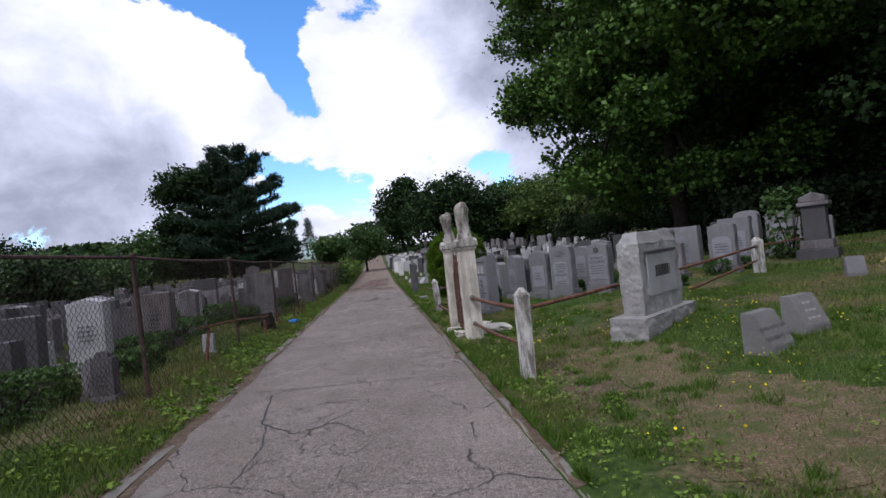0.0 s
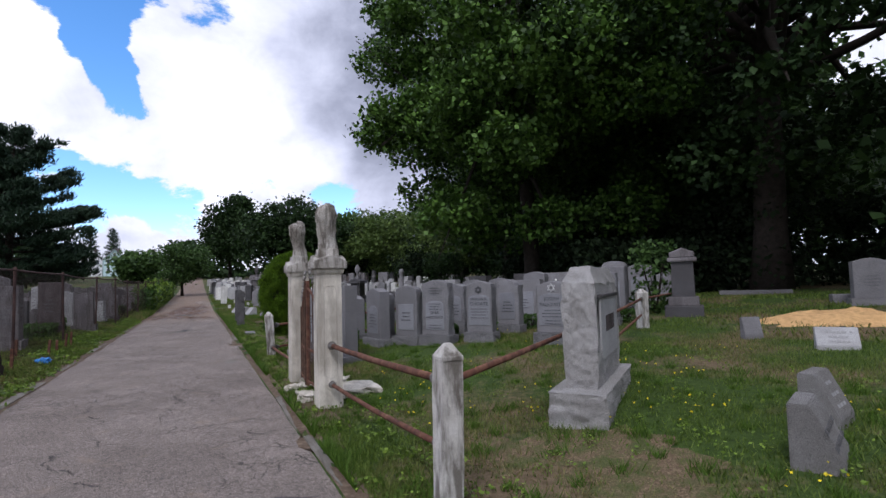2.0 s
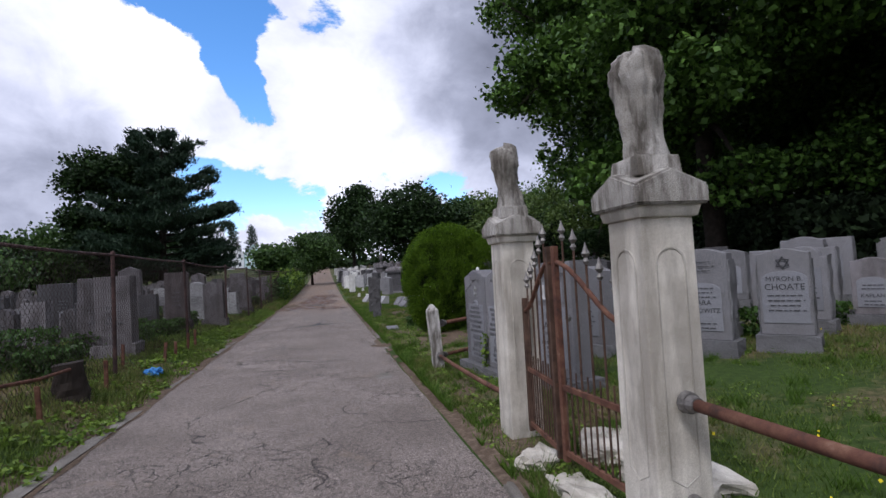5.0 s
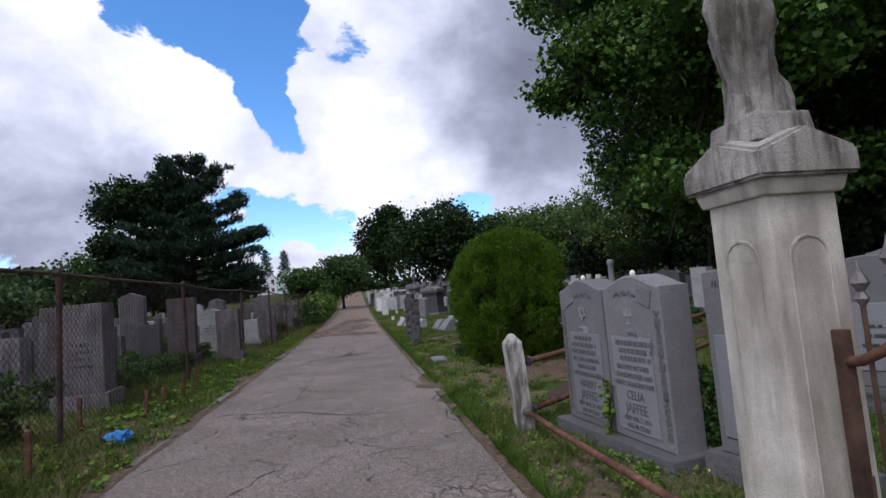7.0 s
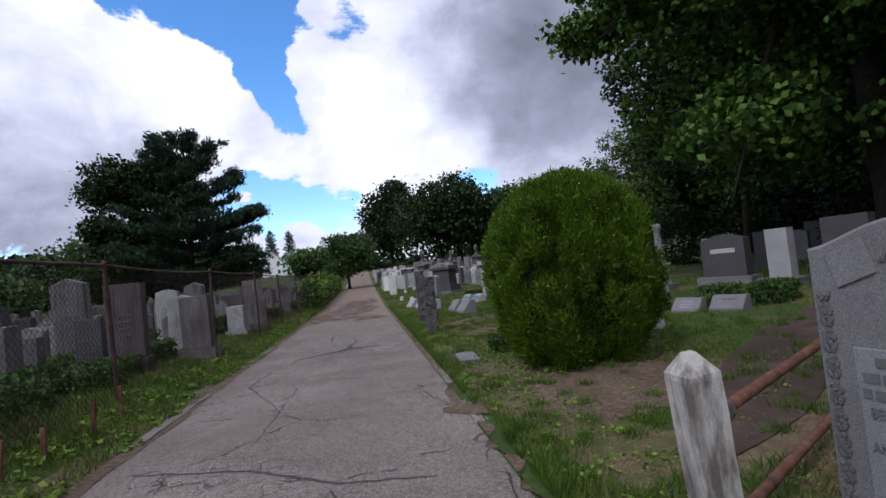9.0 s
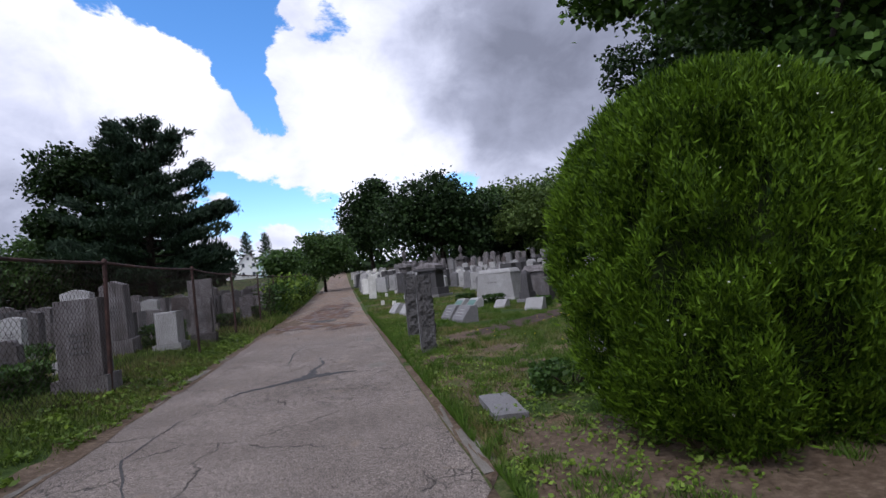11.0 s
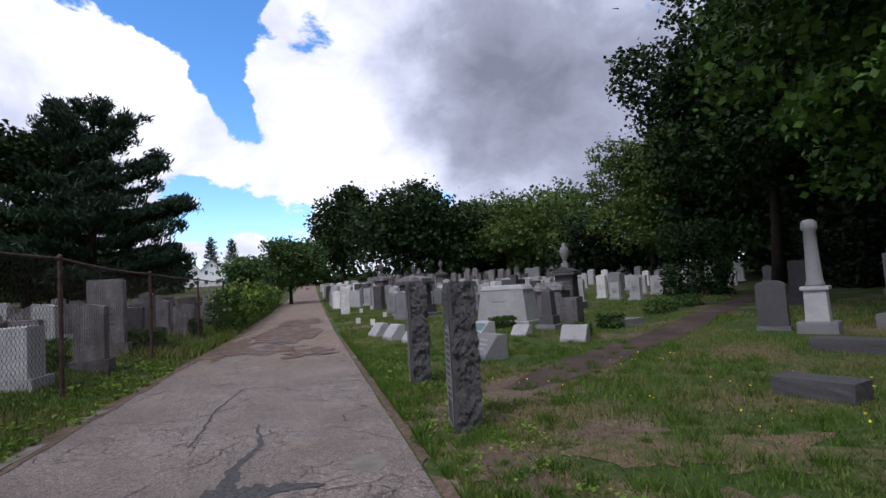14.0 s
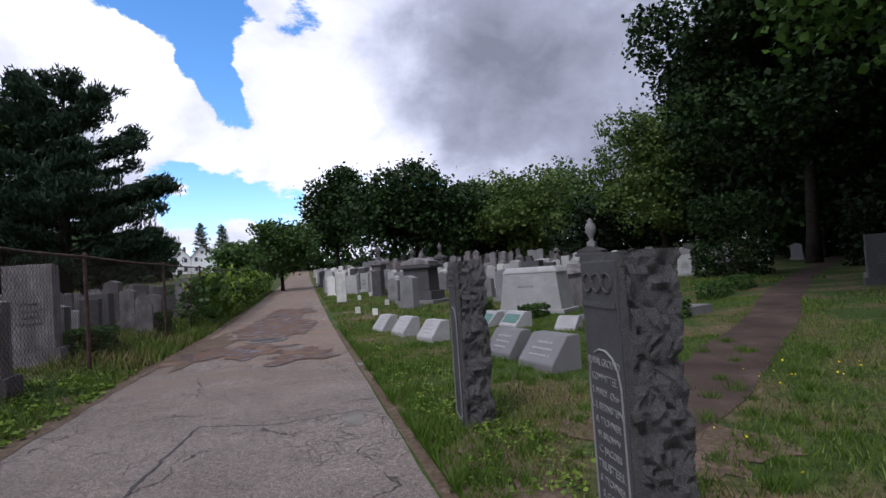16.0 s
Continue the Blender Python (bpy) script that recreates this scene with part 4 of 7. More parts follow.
def pine(x, y, tall, spread, label, seed, arm=None, per=40):
    """A pine with level, layered limbs that turn up at the tips, and gaps between them."""
    rng = np.random.default_rng(seed)
    t = thing("pine_tree", pose(x, y, ground(x, y)), label, "tree")
    bm = bmesh.new()
    tube(bm, (0, 0, -0.2), (0.2, 0.1, tall * 0.97), 0.42, 0.06, 9)
    ps, ds = [], []
    limbs = []
    for k in range(58):
        f = (k + rng.random() * 0.6) / 58
        a = k * 2.4 + rng.normal(0, 0.3)
        reach = spread * float(np.interp(f, [0, 0.25, 0.6, 0.85, 1], [1.0, 0.98, 0.72, 0.5, 0.18])) * (0.72 + 0.4 * rng.random())
        limbs.append((tall * (0.10 + 0.84 * f), a, reach, f))
    if arm:
        limbs += [(arm[2] * 0.86, math.atan2(arm[1], arm[0]) + da, math.hypot(arm[0], arm[1]) * g, 0.4) for da, g in ((0, 1.0), (0.12, 0.92), (-0.15, 0.85))]
    for z, a, reach, f in limbs:
        rise = reach * (0.10 + 0.35 * f)
        c, s = math.cos(a), math.sin(a)
        pts = [Vector((reach * q * c, reach * q * s, z + rise * q * q)) for q in (0.0, 0.35, 0.7, 1.0)]
        chain_tube(bm, pts, [0.12, 0.09, 0.05, 0.02], 5)
        m = max(8, int(17 * reach / spread * 2.6))
        q = 0.22 + 0.80 * rng.random(m) ** 0.75
        side = rng.normal(0, 0.17, m) * reach * (0.45 + 0.4 * q)
        tw = np.stack([reach * q * c - side * s, reach * q * s + side * c, z + rise * q * q + 0.12 * rng.random(m) - 0.05 * np.abs(side)], -1)
        p = np.repeat(tw, per, 0) + rng.normal(0, 1, (m * per, 3)) * np.array([0.26, 0.26, 0.17])
        d = np.stack([np.full(m * per, c * 0.6), np.full(m * per, s * 0.6), np.full(m * per, 0.75)], -1) + rng.normal(0, 0.5, (m * per, 3))
        ps.append(p)
        ds.append(d)
    part("trunk", bm, BARK, t, "dark straight trunk with level limbs", True)
    p, d = np.concatenate(ps), np.concatenate(ds)
    d /= np.linalg.norm(d, axis=1)[:, None]
    e = np.cross(d, rng.normal(size=d.shape))
    e /= np.linalg.norm(e, axis=1)[:, None]
    ln = (0.30 + 0.25 * rng.random(len(p)))[:, None]
    mesh_of("crown", np.stack([p - d * ln * 0.5, p + e * ln * 0.13, p + d * ln * 0.5, p - e * ln * 0.13], 1), 4, NEEDLE, t)
    return t


# near maple over the lawn, then the dark grove behind the graves
tree(10.0, 27.3, 22.5, 9.2, 2.4, 150000, 0.235, LEAF_NEAR, "large dark green maple with low spreading branches", 41, 150, trunk=0.42, limbs=30, inner=0.3, lobe=(0.10, 0.10), flat=0.6)
# grove crowns: much of their shade is painted in through LEAF_DARK
tree(16.5, 19.4, 22, 9.0, 3.4, 36000, 0.25, LEAF_DARK, "large maple with heavy dark limbs, deep shade put into its leaf colour", 42, 90, trunk=0.58, limbs=34, inner=0.3, lobe=(0.09, 0.10), flat=0.6)
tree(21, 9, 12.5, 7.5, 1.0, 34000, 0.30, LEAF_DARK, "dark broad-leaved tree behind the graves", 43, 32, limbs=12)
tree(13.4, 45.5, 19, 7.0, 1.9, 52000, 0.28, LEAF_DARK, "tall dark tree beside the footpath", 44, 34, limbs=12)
tree(20, 33, 19, 8.5, 1.5, 34000, 0.32, LEAF_MID, "dark broad-leaved tree beside the footpath", 145, 34, limbs=12)
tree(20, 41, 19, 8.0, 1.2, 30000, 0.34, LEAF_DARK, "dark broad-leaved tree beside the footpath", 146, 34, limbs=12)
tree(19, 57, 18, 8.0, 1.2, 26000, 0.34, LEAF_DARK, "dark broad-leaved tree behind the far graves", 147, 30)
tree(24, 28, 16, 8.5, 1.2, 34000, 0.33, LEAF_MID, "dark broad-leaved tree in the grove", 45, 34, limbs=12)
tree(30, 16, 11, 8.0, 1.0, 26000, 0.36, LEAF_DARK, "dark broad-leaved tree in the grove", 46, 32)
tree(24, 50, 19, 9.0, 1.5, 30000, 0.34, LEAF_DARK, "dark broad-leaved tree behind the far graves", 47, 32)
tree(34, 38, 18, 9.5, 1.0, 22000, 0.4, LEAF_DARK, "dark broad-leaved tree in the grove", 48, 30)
tree(12.5, 61, 13.5, 6.5, 1.5, 26000, 0.27, LEAF_OLIVE, "lighter green tree with an open crown", 49, 30)
tree(4, 78, 11, 6, 1.0, 18000, 0.32, LEAF_OLIVE, "light green tree behind the graves", 50, 26)
tree(22, 74, 14, 8, 1.0, 20000, 0.38, LEAF_MID, "green tree behind the far graves", 51, 26)
tree(-1, 90, 13, 6.0, 1.0, 16000, 0.4, LEAF_MID, "green tree in the distant tree line", 52, 26)
tree(-8.5, 78, 12.4, 8.0, 1.2, 34000, 0.36, LEAF_DARK, "broad round-headed dark green tree", 53, 34, trunk=0.4)
tree(-19.5, 86, 15.0, 5.0, 2.0, 22000, 0.36, LEAF_DARK, "tall narrow dark green tree", 54, 28)
tree(-17.8, 60, 6.2, 3.0, 0.6, 13000, 0.24, LEAF_MID, "small grey-green tree where the lane bends", 55, 20, trunk=0.14)
tree(10, 96, 14, 8, 1.0, 15000, 0.45, LEAF_MID, "green tree in the distant tree line", 56, 24)
tree(30, 92, 16, 9, 1.0, 15000, 0.5, LEAF_DARK, "dark tree in the distant tree line", 57, 24)
tree(44, 62, 17, 10, 1.0, 15000, 0.5, LEAF_DARK, "dark tree in the distant tree line", 58, 24)
pine(-31.2, 54.8, 16.6, 6.8, "large dark pine with layered branches", 61, (6.2, 3.0, 7.8))
tree(-36.9, 55.6, 18.6, 4.9, 0.8, 66000, 0.30, LEAF_DARK, "dark dense tree beside the pine", 62, 26)
tree(-48, 60, 7.5, 5, 0.5, 12000, 0.36, LEAF_MID, "green tree beyond the graves", 63, 22)
tree(-58, 52, 7, 5, 0.5, 12000, 0.36, LEAF_DARK, "dark green tree beyond the graves", 64, 22)
tree(-43, 72, 4.2, 5, 0.5, 9000, 0.36, LEAF_DARK, "dark green tree beyond the graves", 65, 20)
tree(-68, 38, 8, 6, 0.5, 9000, 0.45, LEAF_DARK, "dark green tree beyond the graves", 66, 20)
for k, (x, y, h) in enumerate(((-88, 184, 17.5), (-81.5, 185, 16.5))):
    pine(x, y, h, 2.8, "dark conifer behind the houses", 70 + k, None, 6)
tree(-37, 98, 4.8, 4.5, 0.5, 8000, 0.5, LEAF_MID, "green tree before the houses", 73, 20)
for k, (x, y, h, r) in enumerate(((-36, 38, 4.5, 4.5), (-42, 45, 5.5, 5), (-30, 28, 3.6, 4), (-34, 31, 4.2, 4), (-44, 66, 6.5, 5.5), (-52, 54, 6, 5), (-38, 20, 4.5, 5), (-46, 30, 5.5, 6), (-30, 10, 4, 4.5), (-40, 6, 5, 6))):
    tree(x, y, h, r, 0.2, 8000, 0.30, LEAF_DARK if k % 3 else LEAF_MID, "low dark green tree at the far edge of the graves", 250 + k, 18, trunk=0.12)
# low fillers of the grove, shade included in their leaf colours
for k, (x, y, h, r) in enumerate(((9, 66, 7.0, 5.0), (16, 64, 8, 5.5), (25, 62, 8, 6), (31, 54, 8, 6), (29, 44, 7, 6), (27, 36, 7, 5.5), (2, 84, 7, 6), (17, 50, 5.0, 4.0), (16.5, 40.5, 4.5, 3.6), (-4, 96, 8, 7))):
    tree(x, y, h, r, 0.1, 9000, 0.32, LEAF_DARK if k % 2 else LEAF_SHADE, "low tree with shade-darkened leaves closing the grove", 270 + k, 20, trunk=0.16)
tree(-62, 92, 8, 6, 0.5, 8000, 0.5, LEAF_MID, "green tree before the houses", 74, 20)


def shrub(x, y, w, d, h, n, size, mat, label, seed, rz=0, name="shrub", category="shrub"):
    rng = np.random.default_rng(seed)
    t = thing(name, pose(x, y, ground(x, y), 0, 0, rz), label, category)
    e = rng.normal(size=(n, 3))
    e /= np.linalg.norm(e, axis=1)[:, None]
    e = np.sign(e) * np.abs(e) ** 0.6
    e /= np.maximum(np.abs(e).max(1), 0.75)[:, None] ** 0.7
    k = 0.7 + 0.35 * rng.random(n)
    p = e * k[:, None] * np.array([w / 2, d / 2, h / 2]) + np.array([0, 0, h * 0.5])
    p[:, 2] = np.maximum(p[:, 2], 0.02)
    mesh_of("foliage", leaf_quads(p, size, rng, 0.1), 4, mat, t)
    bm = bmesh.new()
    for _ in range(7):
        a = rng.random() * 6.28
        tube(bm, (0, 0, -0.03), (0.3 * w * math.cos(a), 0.3 * d * math.sin(a), 0.7 * h), 0.02, 0.006, 5)
    tagged(part("stems", bm, BARK, t), kind="stuff")
    return t


# understory below the grove, with the shade put into its leaf colour
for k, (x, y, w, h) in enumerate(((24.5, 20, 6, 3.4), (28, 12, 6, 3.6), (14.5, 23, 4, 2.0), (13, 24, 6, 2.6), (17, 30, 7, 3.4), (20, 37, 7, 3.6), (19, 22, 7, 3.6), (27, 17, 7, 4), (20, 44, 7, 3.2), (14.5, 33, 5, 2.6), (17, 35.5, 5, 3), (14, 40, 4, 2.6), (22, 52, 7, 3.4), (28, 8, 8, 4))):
    shrub(x, y, w, w, h, 5200, 0.24, LEAF_SHADE, "undergrowth with leaves darkened to carry the shade below the trees", 80 + k)
shrub(9.2, 15.0, 1.0, 0.9, 1.9, 700, 0.15, LEAF_MID, "leafy bush beside the dark monument", 95)


# ---- clipped evergreen beside the lane ----
def arborvitae(x, y, w, h, seed):
    rng = np.random.default_rng(seed)
    t = thing("evergreen_bush", pose(x, y, ground(x, y)), "large rounded bright green arborvitae bush", "bush")
    prof = lambda s: np.interp(s, [0.0, 0.06, 0.2, 0.45, 0.65, 0.82, 0.93, 1.0], [0.60, 0.74, 0.90, 1.0, 0.96, 0.79, 0.52, 0.10])
    # solid core; its dark colour is the shade seen in the gaps
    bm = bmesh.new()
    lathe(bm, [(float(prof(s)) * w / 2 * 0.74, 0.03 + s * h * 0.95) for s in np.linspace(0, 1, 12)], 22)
    part("inner_core", bm, CEDAR_CORE, t, "dark solid core standing in for the shade between sprays", True)
    n = 13000
    s = rng.random(n) ** 0.9
    a = rng.random(n) * 2 * np.pi
    lump = np.array([noise.noise(Vector((1.9 * math.cos(b), 1.9 * math.sin(b), 2.6 * c))) + 1.1 * noise.noise(Vector((5.5 * math.cos(b), 5.5 * math.sin(b), 6 * c))) + 0.9 * noise.noise(Vector((11 * math.cos(b), 11 * math.sin(b), 9 * c))) for b, c in zip(a, s)])
    r = prof(s) * w / 2 * (0.88 + 0.20 * np.tanh(3.2 * lump) + 0.04 * rng.random(n))
    root = np.stack([r * np.cos(a), r * np.sin(a), 0.03 + s * h], -1)
    out_d = np.stack([np.cos(a), np.sin(a), 1.5 + 0.8 * s], -1)
    out_d /= np.linalg.norm(out_d, axis=1)[:, None]
    per = 18
    i = np.repeat(np.arange(n), per)
    k = rng.random(n * per)
    d = out_d[i] + rng.normal(0, 0.5, (n * per, 3))
    d /= np.linalg.norm(d, axis=1)[:, None]
    p = root[i] + rng.normal(0, 0.028, (n * per, 3)) + d * (0.07 * k)[:, None]
    e = np.cross(d, rng.normal(size=(n * per, 3)))
    e /= np.linalg.norm(e, axis=1)[:, None]
    ln = (0.018 + 0.026 * rng.random(n * per))[:, None]
    q = np.stack([p - d * ln * 0.5, p + e * ln * 0.17, p + d * ln, p - e * ln * 0.17], 1)
    mesh_of("foliage", q, 4, CEDAR, t)
    m = 260
    j = rng.integers(0, n, m)
    w2 = root[j] + out_d[j] * 0.05 + rng.normal(0, 0.02, (m, 3))
    tagged(mesh_of("pale_tips", leaf_quads(w2, 0.022, rng), 4, PEBBLE, t), "pale dry leaf tips", kind="stuff")
    return t


shrub(-1.15, 18.75, 0.75, 0.6, 0.24, 1500, 0.05, SHRUB, "low leafy weed clump in the lawn", 97)
arborvitae(-0.30, 17.23, 1.88, 2.2, 101)


# ---- chain-link fence along the lane ----
def fence_v(u):
    return float(np.interp(u, [-8, 6, 14.5, 18.4, 22.1, 26.1, 30, 60, 120], [-3.95, -3.88, -3.92, -3.92, -3.8, -3.75, -3.75, -3.6, -3.5]))


FENCE_H = 1.7


def chain_link(a, b, h, parent, step=0.07):
    """Woven wire between two posts: zigzag wires of flat section, as one mesh."""
    a, b = Vector(a), Vector(b)
    d = b - a
    n = max(2, int(d.length / step))
    m = int(h / (step * 0.5) / 2) * 2
    side = Vector((d.y, -d.x, 0)).normalized()
    r = 0.0026
    quads = []
    along = d / n
    for i in range(n):
        for j in range(m):
            z0, z1 = h * j / m, h * (j + 1) / m
            k0, k1 = (i, i + 0.5) if (j % 2 == 0) else (i + 0.5, i)
            for s in (0, 1):
                p = a + along * k0
                q = a + along * k1
                if s == 1:
                    # the crossing wire, mirrored
                    p, q = a + along * (i + 1 - (k0 - i)), a + along * (i + 1 - (k1 - i))
                p, q = p + Vector((0, 0, z0)), q + Vector((0, 0, z1))
                t = (q - p).normalized()
                w = side.cross(t).normalized() * r
                o = side * (r if s else -r)
                quads.append((p - w + o, p + o * 2, q + o * 2, q - w + o))
                quads.append((p + o * 2, p + w + o, q + w + o, q + o * 2))
    return mesh_of("wire_mesh", np.array([[tuple(v) for v in f] for f in quads]), 4, WIRE, parent)


def build_fence():
    f = tagged(new("chain_link_fence"), "rusty chain-link fence with pipe posts and top rail", "fence")
    us = [-1.3, 2.6, 6.5, 10.6, 14.5, 18.4, 22.1, 26.1, 29.8, 34.0, 38.0, 41.3, 44.6, 48.0, 51.4, 54.8, 58.2, 61.6]
    rng = random.Random(8)
    pts = []
    for k, u in enumerate(us):
        x, y = uv(u, fence_v(u))
        z = ground(x, y)
        lean = Vector((rng.uniform(-0.03, 0.03), rng.uniform(-0.05, 0.05), 0))
        if u < 12:
            lean = Vector((-0.10, 0.06, 0))
        top = Vector((x, y, z + FENCE_H + rng.uniform(-0.03, 0.03))) + lean
        bm = bmesh.new()
        tube(bm, (x, y, z - 0.1), top, 0.027, 0.027, 9)
        lathe(bm, [(0.033, 0), (0.033, 0.03), (0.022, 0.05), (0.004, 0.06)], 9)
        for v in bm.verts[-36:]:
            v.co += top
        part("post", bm, FENCE_IRON, f)
        pts.append((Vector((x, y, z)), top))
    for k, ((g0, t0), (g1, t1)) in enumerate(zip(pts, pts[1:])):
        bm = bmesh.new()
        sag = rng.uniform(0.01, 0.05)
        line = [t0.lerp(t1, i / 6) - Vector((0, 0, sag * math.sin(math.pi * i / 6))) for i in range(7)]
        chain_tube(bm, line, [0.02] * 7, 7)
        part("top_rail", bm, FENCE_IRON, f)
        if us[k] < 44:
            chain_link(g0 + Vector((0, 0, 0.03)), g1 + Vector((0, 0, 0.03)), FENCE_H - 0.06, f, 0.08 if us[k] < 30 else 0.11)
    return f


build_fence()

# low iron stakes and a bar of an older fence, just behind
for k, (x, y, h, rx) in enumerate(((-3.85, 10.5, 0.42, 8), (-4.3, 11.95, 0.42, 4), (-4.97, 14.16, 0.36, -5), (-5.08, 14.65, 0.33, 3), (-3.06, 7.2, 0.62, -9), (-5.0, 13.2, 0.4, 2), (-5.3, 15.4, 0.4, 0), (-5.5, 16.0, 0.4, 4))):
    st = thing("iron_stake", pose(x, y, ground(x, y), rx, 3, 0), "short rusty iron stake standing in the verge", "stake", "old fence stakes")
    bm = bmesh.new()
    box(bm, 0.05, 0.02, h, 0, 0, -0.05, 1.0, 0.003)
    part("flat_bar", bm, RUST, st)
bar = thing("iron_bar", pose(0, 0, 0), "rusty iron bar held by short stakes behind the fence", "bar")
bm = bmesh.new()
chain_tube(bm, [(-3.0, 7.0, 0.78), (-3.4, 8.8, 0.70), (-3.85, 10.5, 0.56), (-4.2, 11.3, 0.52)], [0.018] * 4, 7)
part("bar", bm, RUST, bar)


# vines over the far end of the fence
def vines(u0, u1, n, seed, label):
    rng = np.random.default_rng(seed)
    t = thing("vine", pose(0, 0, 0), label, "vine")
    u = u0 + (u1 - u0) * rng.random(n)
    hump = np.array([0.9 + 0.55 * noise.noise(Vector((a * 0.5, 2, 0))) + 0.2 * noise.noise(Vector((a * 2, 5, 0))) for a in u])
    v = np.array([fence_v(a) for a in u]) + rng.normal(0, 0.22, n)
    z = height_uv(u, v) + 1.45 * hump * rng.random(n) ** 0.55
    p = np.stack([3.3 + u * TX + v * TY, u * TY - v * TX, z], -1)
    tw = p[rng.integers(0, n, n // 12)]
    p = tw[rng.integers(0, len(tw), n)] + rng.normal(0, 0.09, (n, 3))
    mesh_of("leaves", leaf_quads(p, 0.14, rng, 0.1, 0.8), 4, VINE if seed % 2 else SHRUB, t)
    bm = bmesh.new()
    for a in np.arange(u0, u1, 1.1):
        x, y = uv(a, fence_v(a))
        tube(bm, (x, y, ground(x, y) - 0.02), (x - 0.2, y + 0.5, ground(x, y) + 1.5), 0.02, 0.008, 5)
    tagged(part("stems", bm, BARK, t), kind="stuff")


vines(38.5, 60, 15000, 201, "light green vine growing over the fence")
vines(36.5, 62, 9000, 202, "dark green vine growing over the fence")


# ---- posts, rails, gate ----
def marble_post(x, y, z, h, w, lean, label, rz=17.2, split=False):
    t = thing("stone_post", pose(x, y, z, lean[0], lean[1], rz), label, "post", "plot boundary posts")
    bm = rough_block(w, w, h + 0.005, -0.1, 0.008, 6, seed=h * 9)
    bmesh.ops.bevel(bm, geom=[e for e in bm.edges if e.is_boundary], offset=0.004, segments=1, affect="EDGES")
    part("shaft", bm, POST_WHITE, t)
    bm = bmesh.new()
    box(bm, w * 1.03, w * 1.03, 0.03, 0, 0, h - 0.1, 1.0, 0.006)
    part("cap_band", bm, POST_WHITE, t)
    bm = bmesh.new()
    box(bm, w * 1.0, w * 1.0, 0.075, 0, 0, h - 0.072, 0.3, 0.006)
    part("pointed_cap", bm, POST_WHITE, t)
    return t


def rail(a, b, r, label, collars=True, bend=0.0):
    a, b = Vector(a), Vector(b)
    t = thing("iron_rail", pose(0, 0, 0), label, "rail", "plot boundary rails")
    bm = bmesh.new()
    pts = [a.lerp(b, i / 8) + Vector((0, 0, -bend * math.sin(math.pi * i / 8) + 0.006 * noise.noise(Vector((i, a.x, b.y))))) for i in range(9)]
    chain_tube(bm, pts, [r] * 9, 10)
    part("pipe", bm, RUST, t, smooth=True)
    if collars:
        for p, q in ((a, b), (b, a)):
            d = (q - p).normalized()
            bm = bmesh.new()
            tube(bm, p, p + d * 0.035, r * 1.9, r * 1.75, 12)
            tube(bm, p + d * 0.035, p + d * 0.07, r * 1.5, r * 1.25, 12)
            part("collar", bm, PIPE, t, "grey iron socket")
    return t


COL_A, COL_B, POST_S, POST_N, POST_E = (1.20, 8.33), (0.66, 10.03), (2.13, 5.42), (-0.25, 12.95), (7.26, 12.21)
marble_post(*POST_S, 0.14, 0.92, 0.142, (0.5, 1.0), "chalky white square marble post with a pointed cap, streaked grey")
marble_post(*POST_N, -0.03, 0.96, 0.145, (0.5, -4.0), "leaning chalky white marble post, rust-streaked and split")
marble_post(*POST_E, ground(*POST_E), 0.80, 0.18, (0, 0), "weathered white square marble post at the plot corner")


def lerp2(p, q, k):
    return p[0] + (q[0] - p[0]) * k, p[1] + (q[1] - p[1]) * k


def along(p, q, z0, z1, o0=0.1, o1=0.1):
    d = math.dist(p, q)
    a, b = lerp2(p, q, o0 / d), lerp2(p, q, 1 - o1 / d)
    return (*a, z0), (*b, z1)


rail(*along(POST_S, COL_A, 0.83, 0.76, 0.10, 0.17), 0.026, "long rusty iron pipe rail between marble posts", bend=0.015)
rail(*along(POST_S, COL_A, 0.42, 0.33, 0.10, 0.17), 0.022, "lower rusty iron pipe rail between marble posts", bend=0.02)
rail(*along(POST_N, COL_B, 0.24, 0.30, 0.09, 0.17), 0.024, "rusty iron pipe rail low between marble posts", bend=0.02)
rail(*along(POST_S, POST_E, 0.82, 0.98, 0.10, 0.1), 0.024, "long rusty iron pipe rail behind the big monument", bend=0.03)
rail((4.9, 9.0, 0.50), (*lerp2(POST_E, POST_S, 0.02), 0.66), 0.022, "lower rusty rail at the plot corner", False)
rail(*along(POST_E, (10.5, 15.6), 0.98, 1.0, 0.1, 0.1), 0.022, "rusty rail running back to the dark monument", False)
E_N = (2.9, 16.5)
rail(*along(POST_N, E_N, 0.66, 0.78, 0.09, 0.05), 0.027, "rusty iron rail along the footpath", bend=0.0)
rail(*along(POST_N, E_N, 0.22, 0.36, 0.09, 0.05), 0.025, "lower rusty iron rail along the footpath", bend=0.0)
marble_post(*E_N, ground(*E_N), 0.8, 0.17, (0, 2), "weathered white marble post beside the footpath")


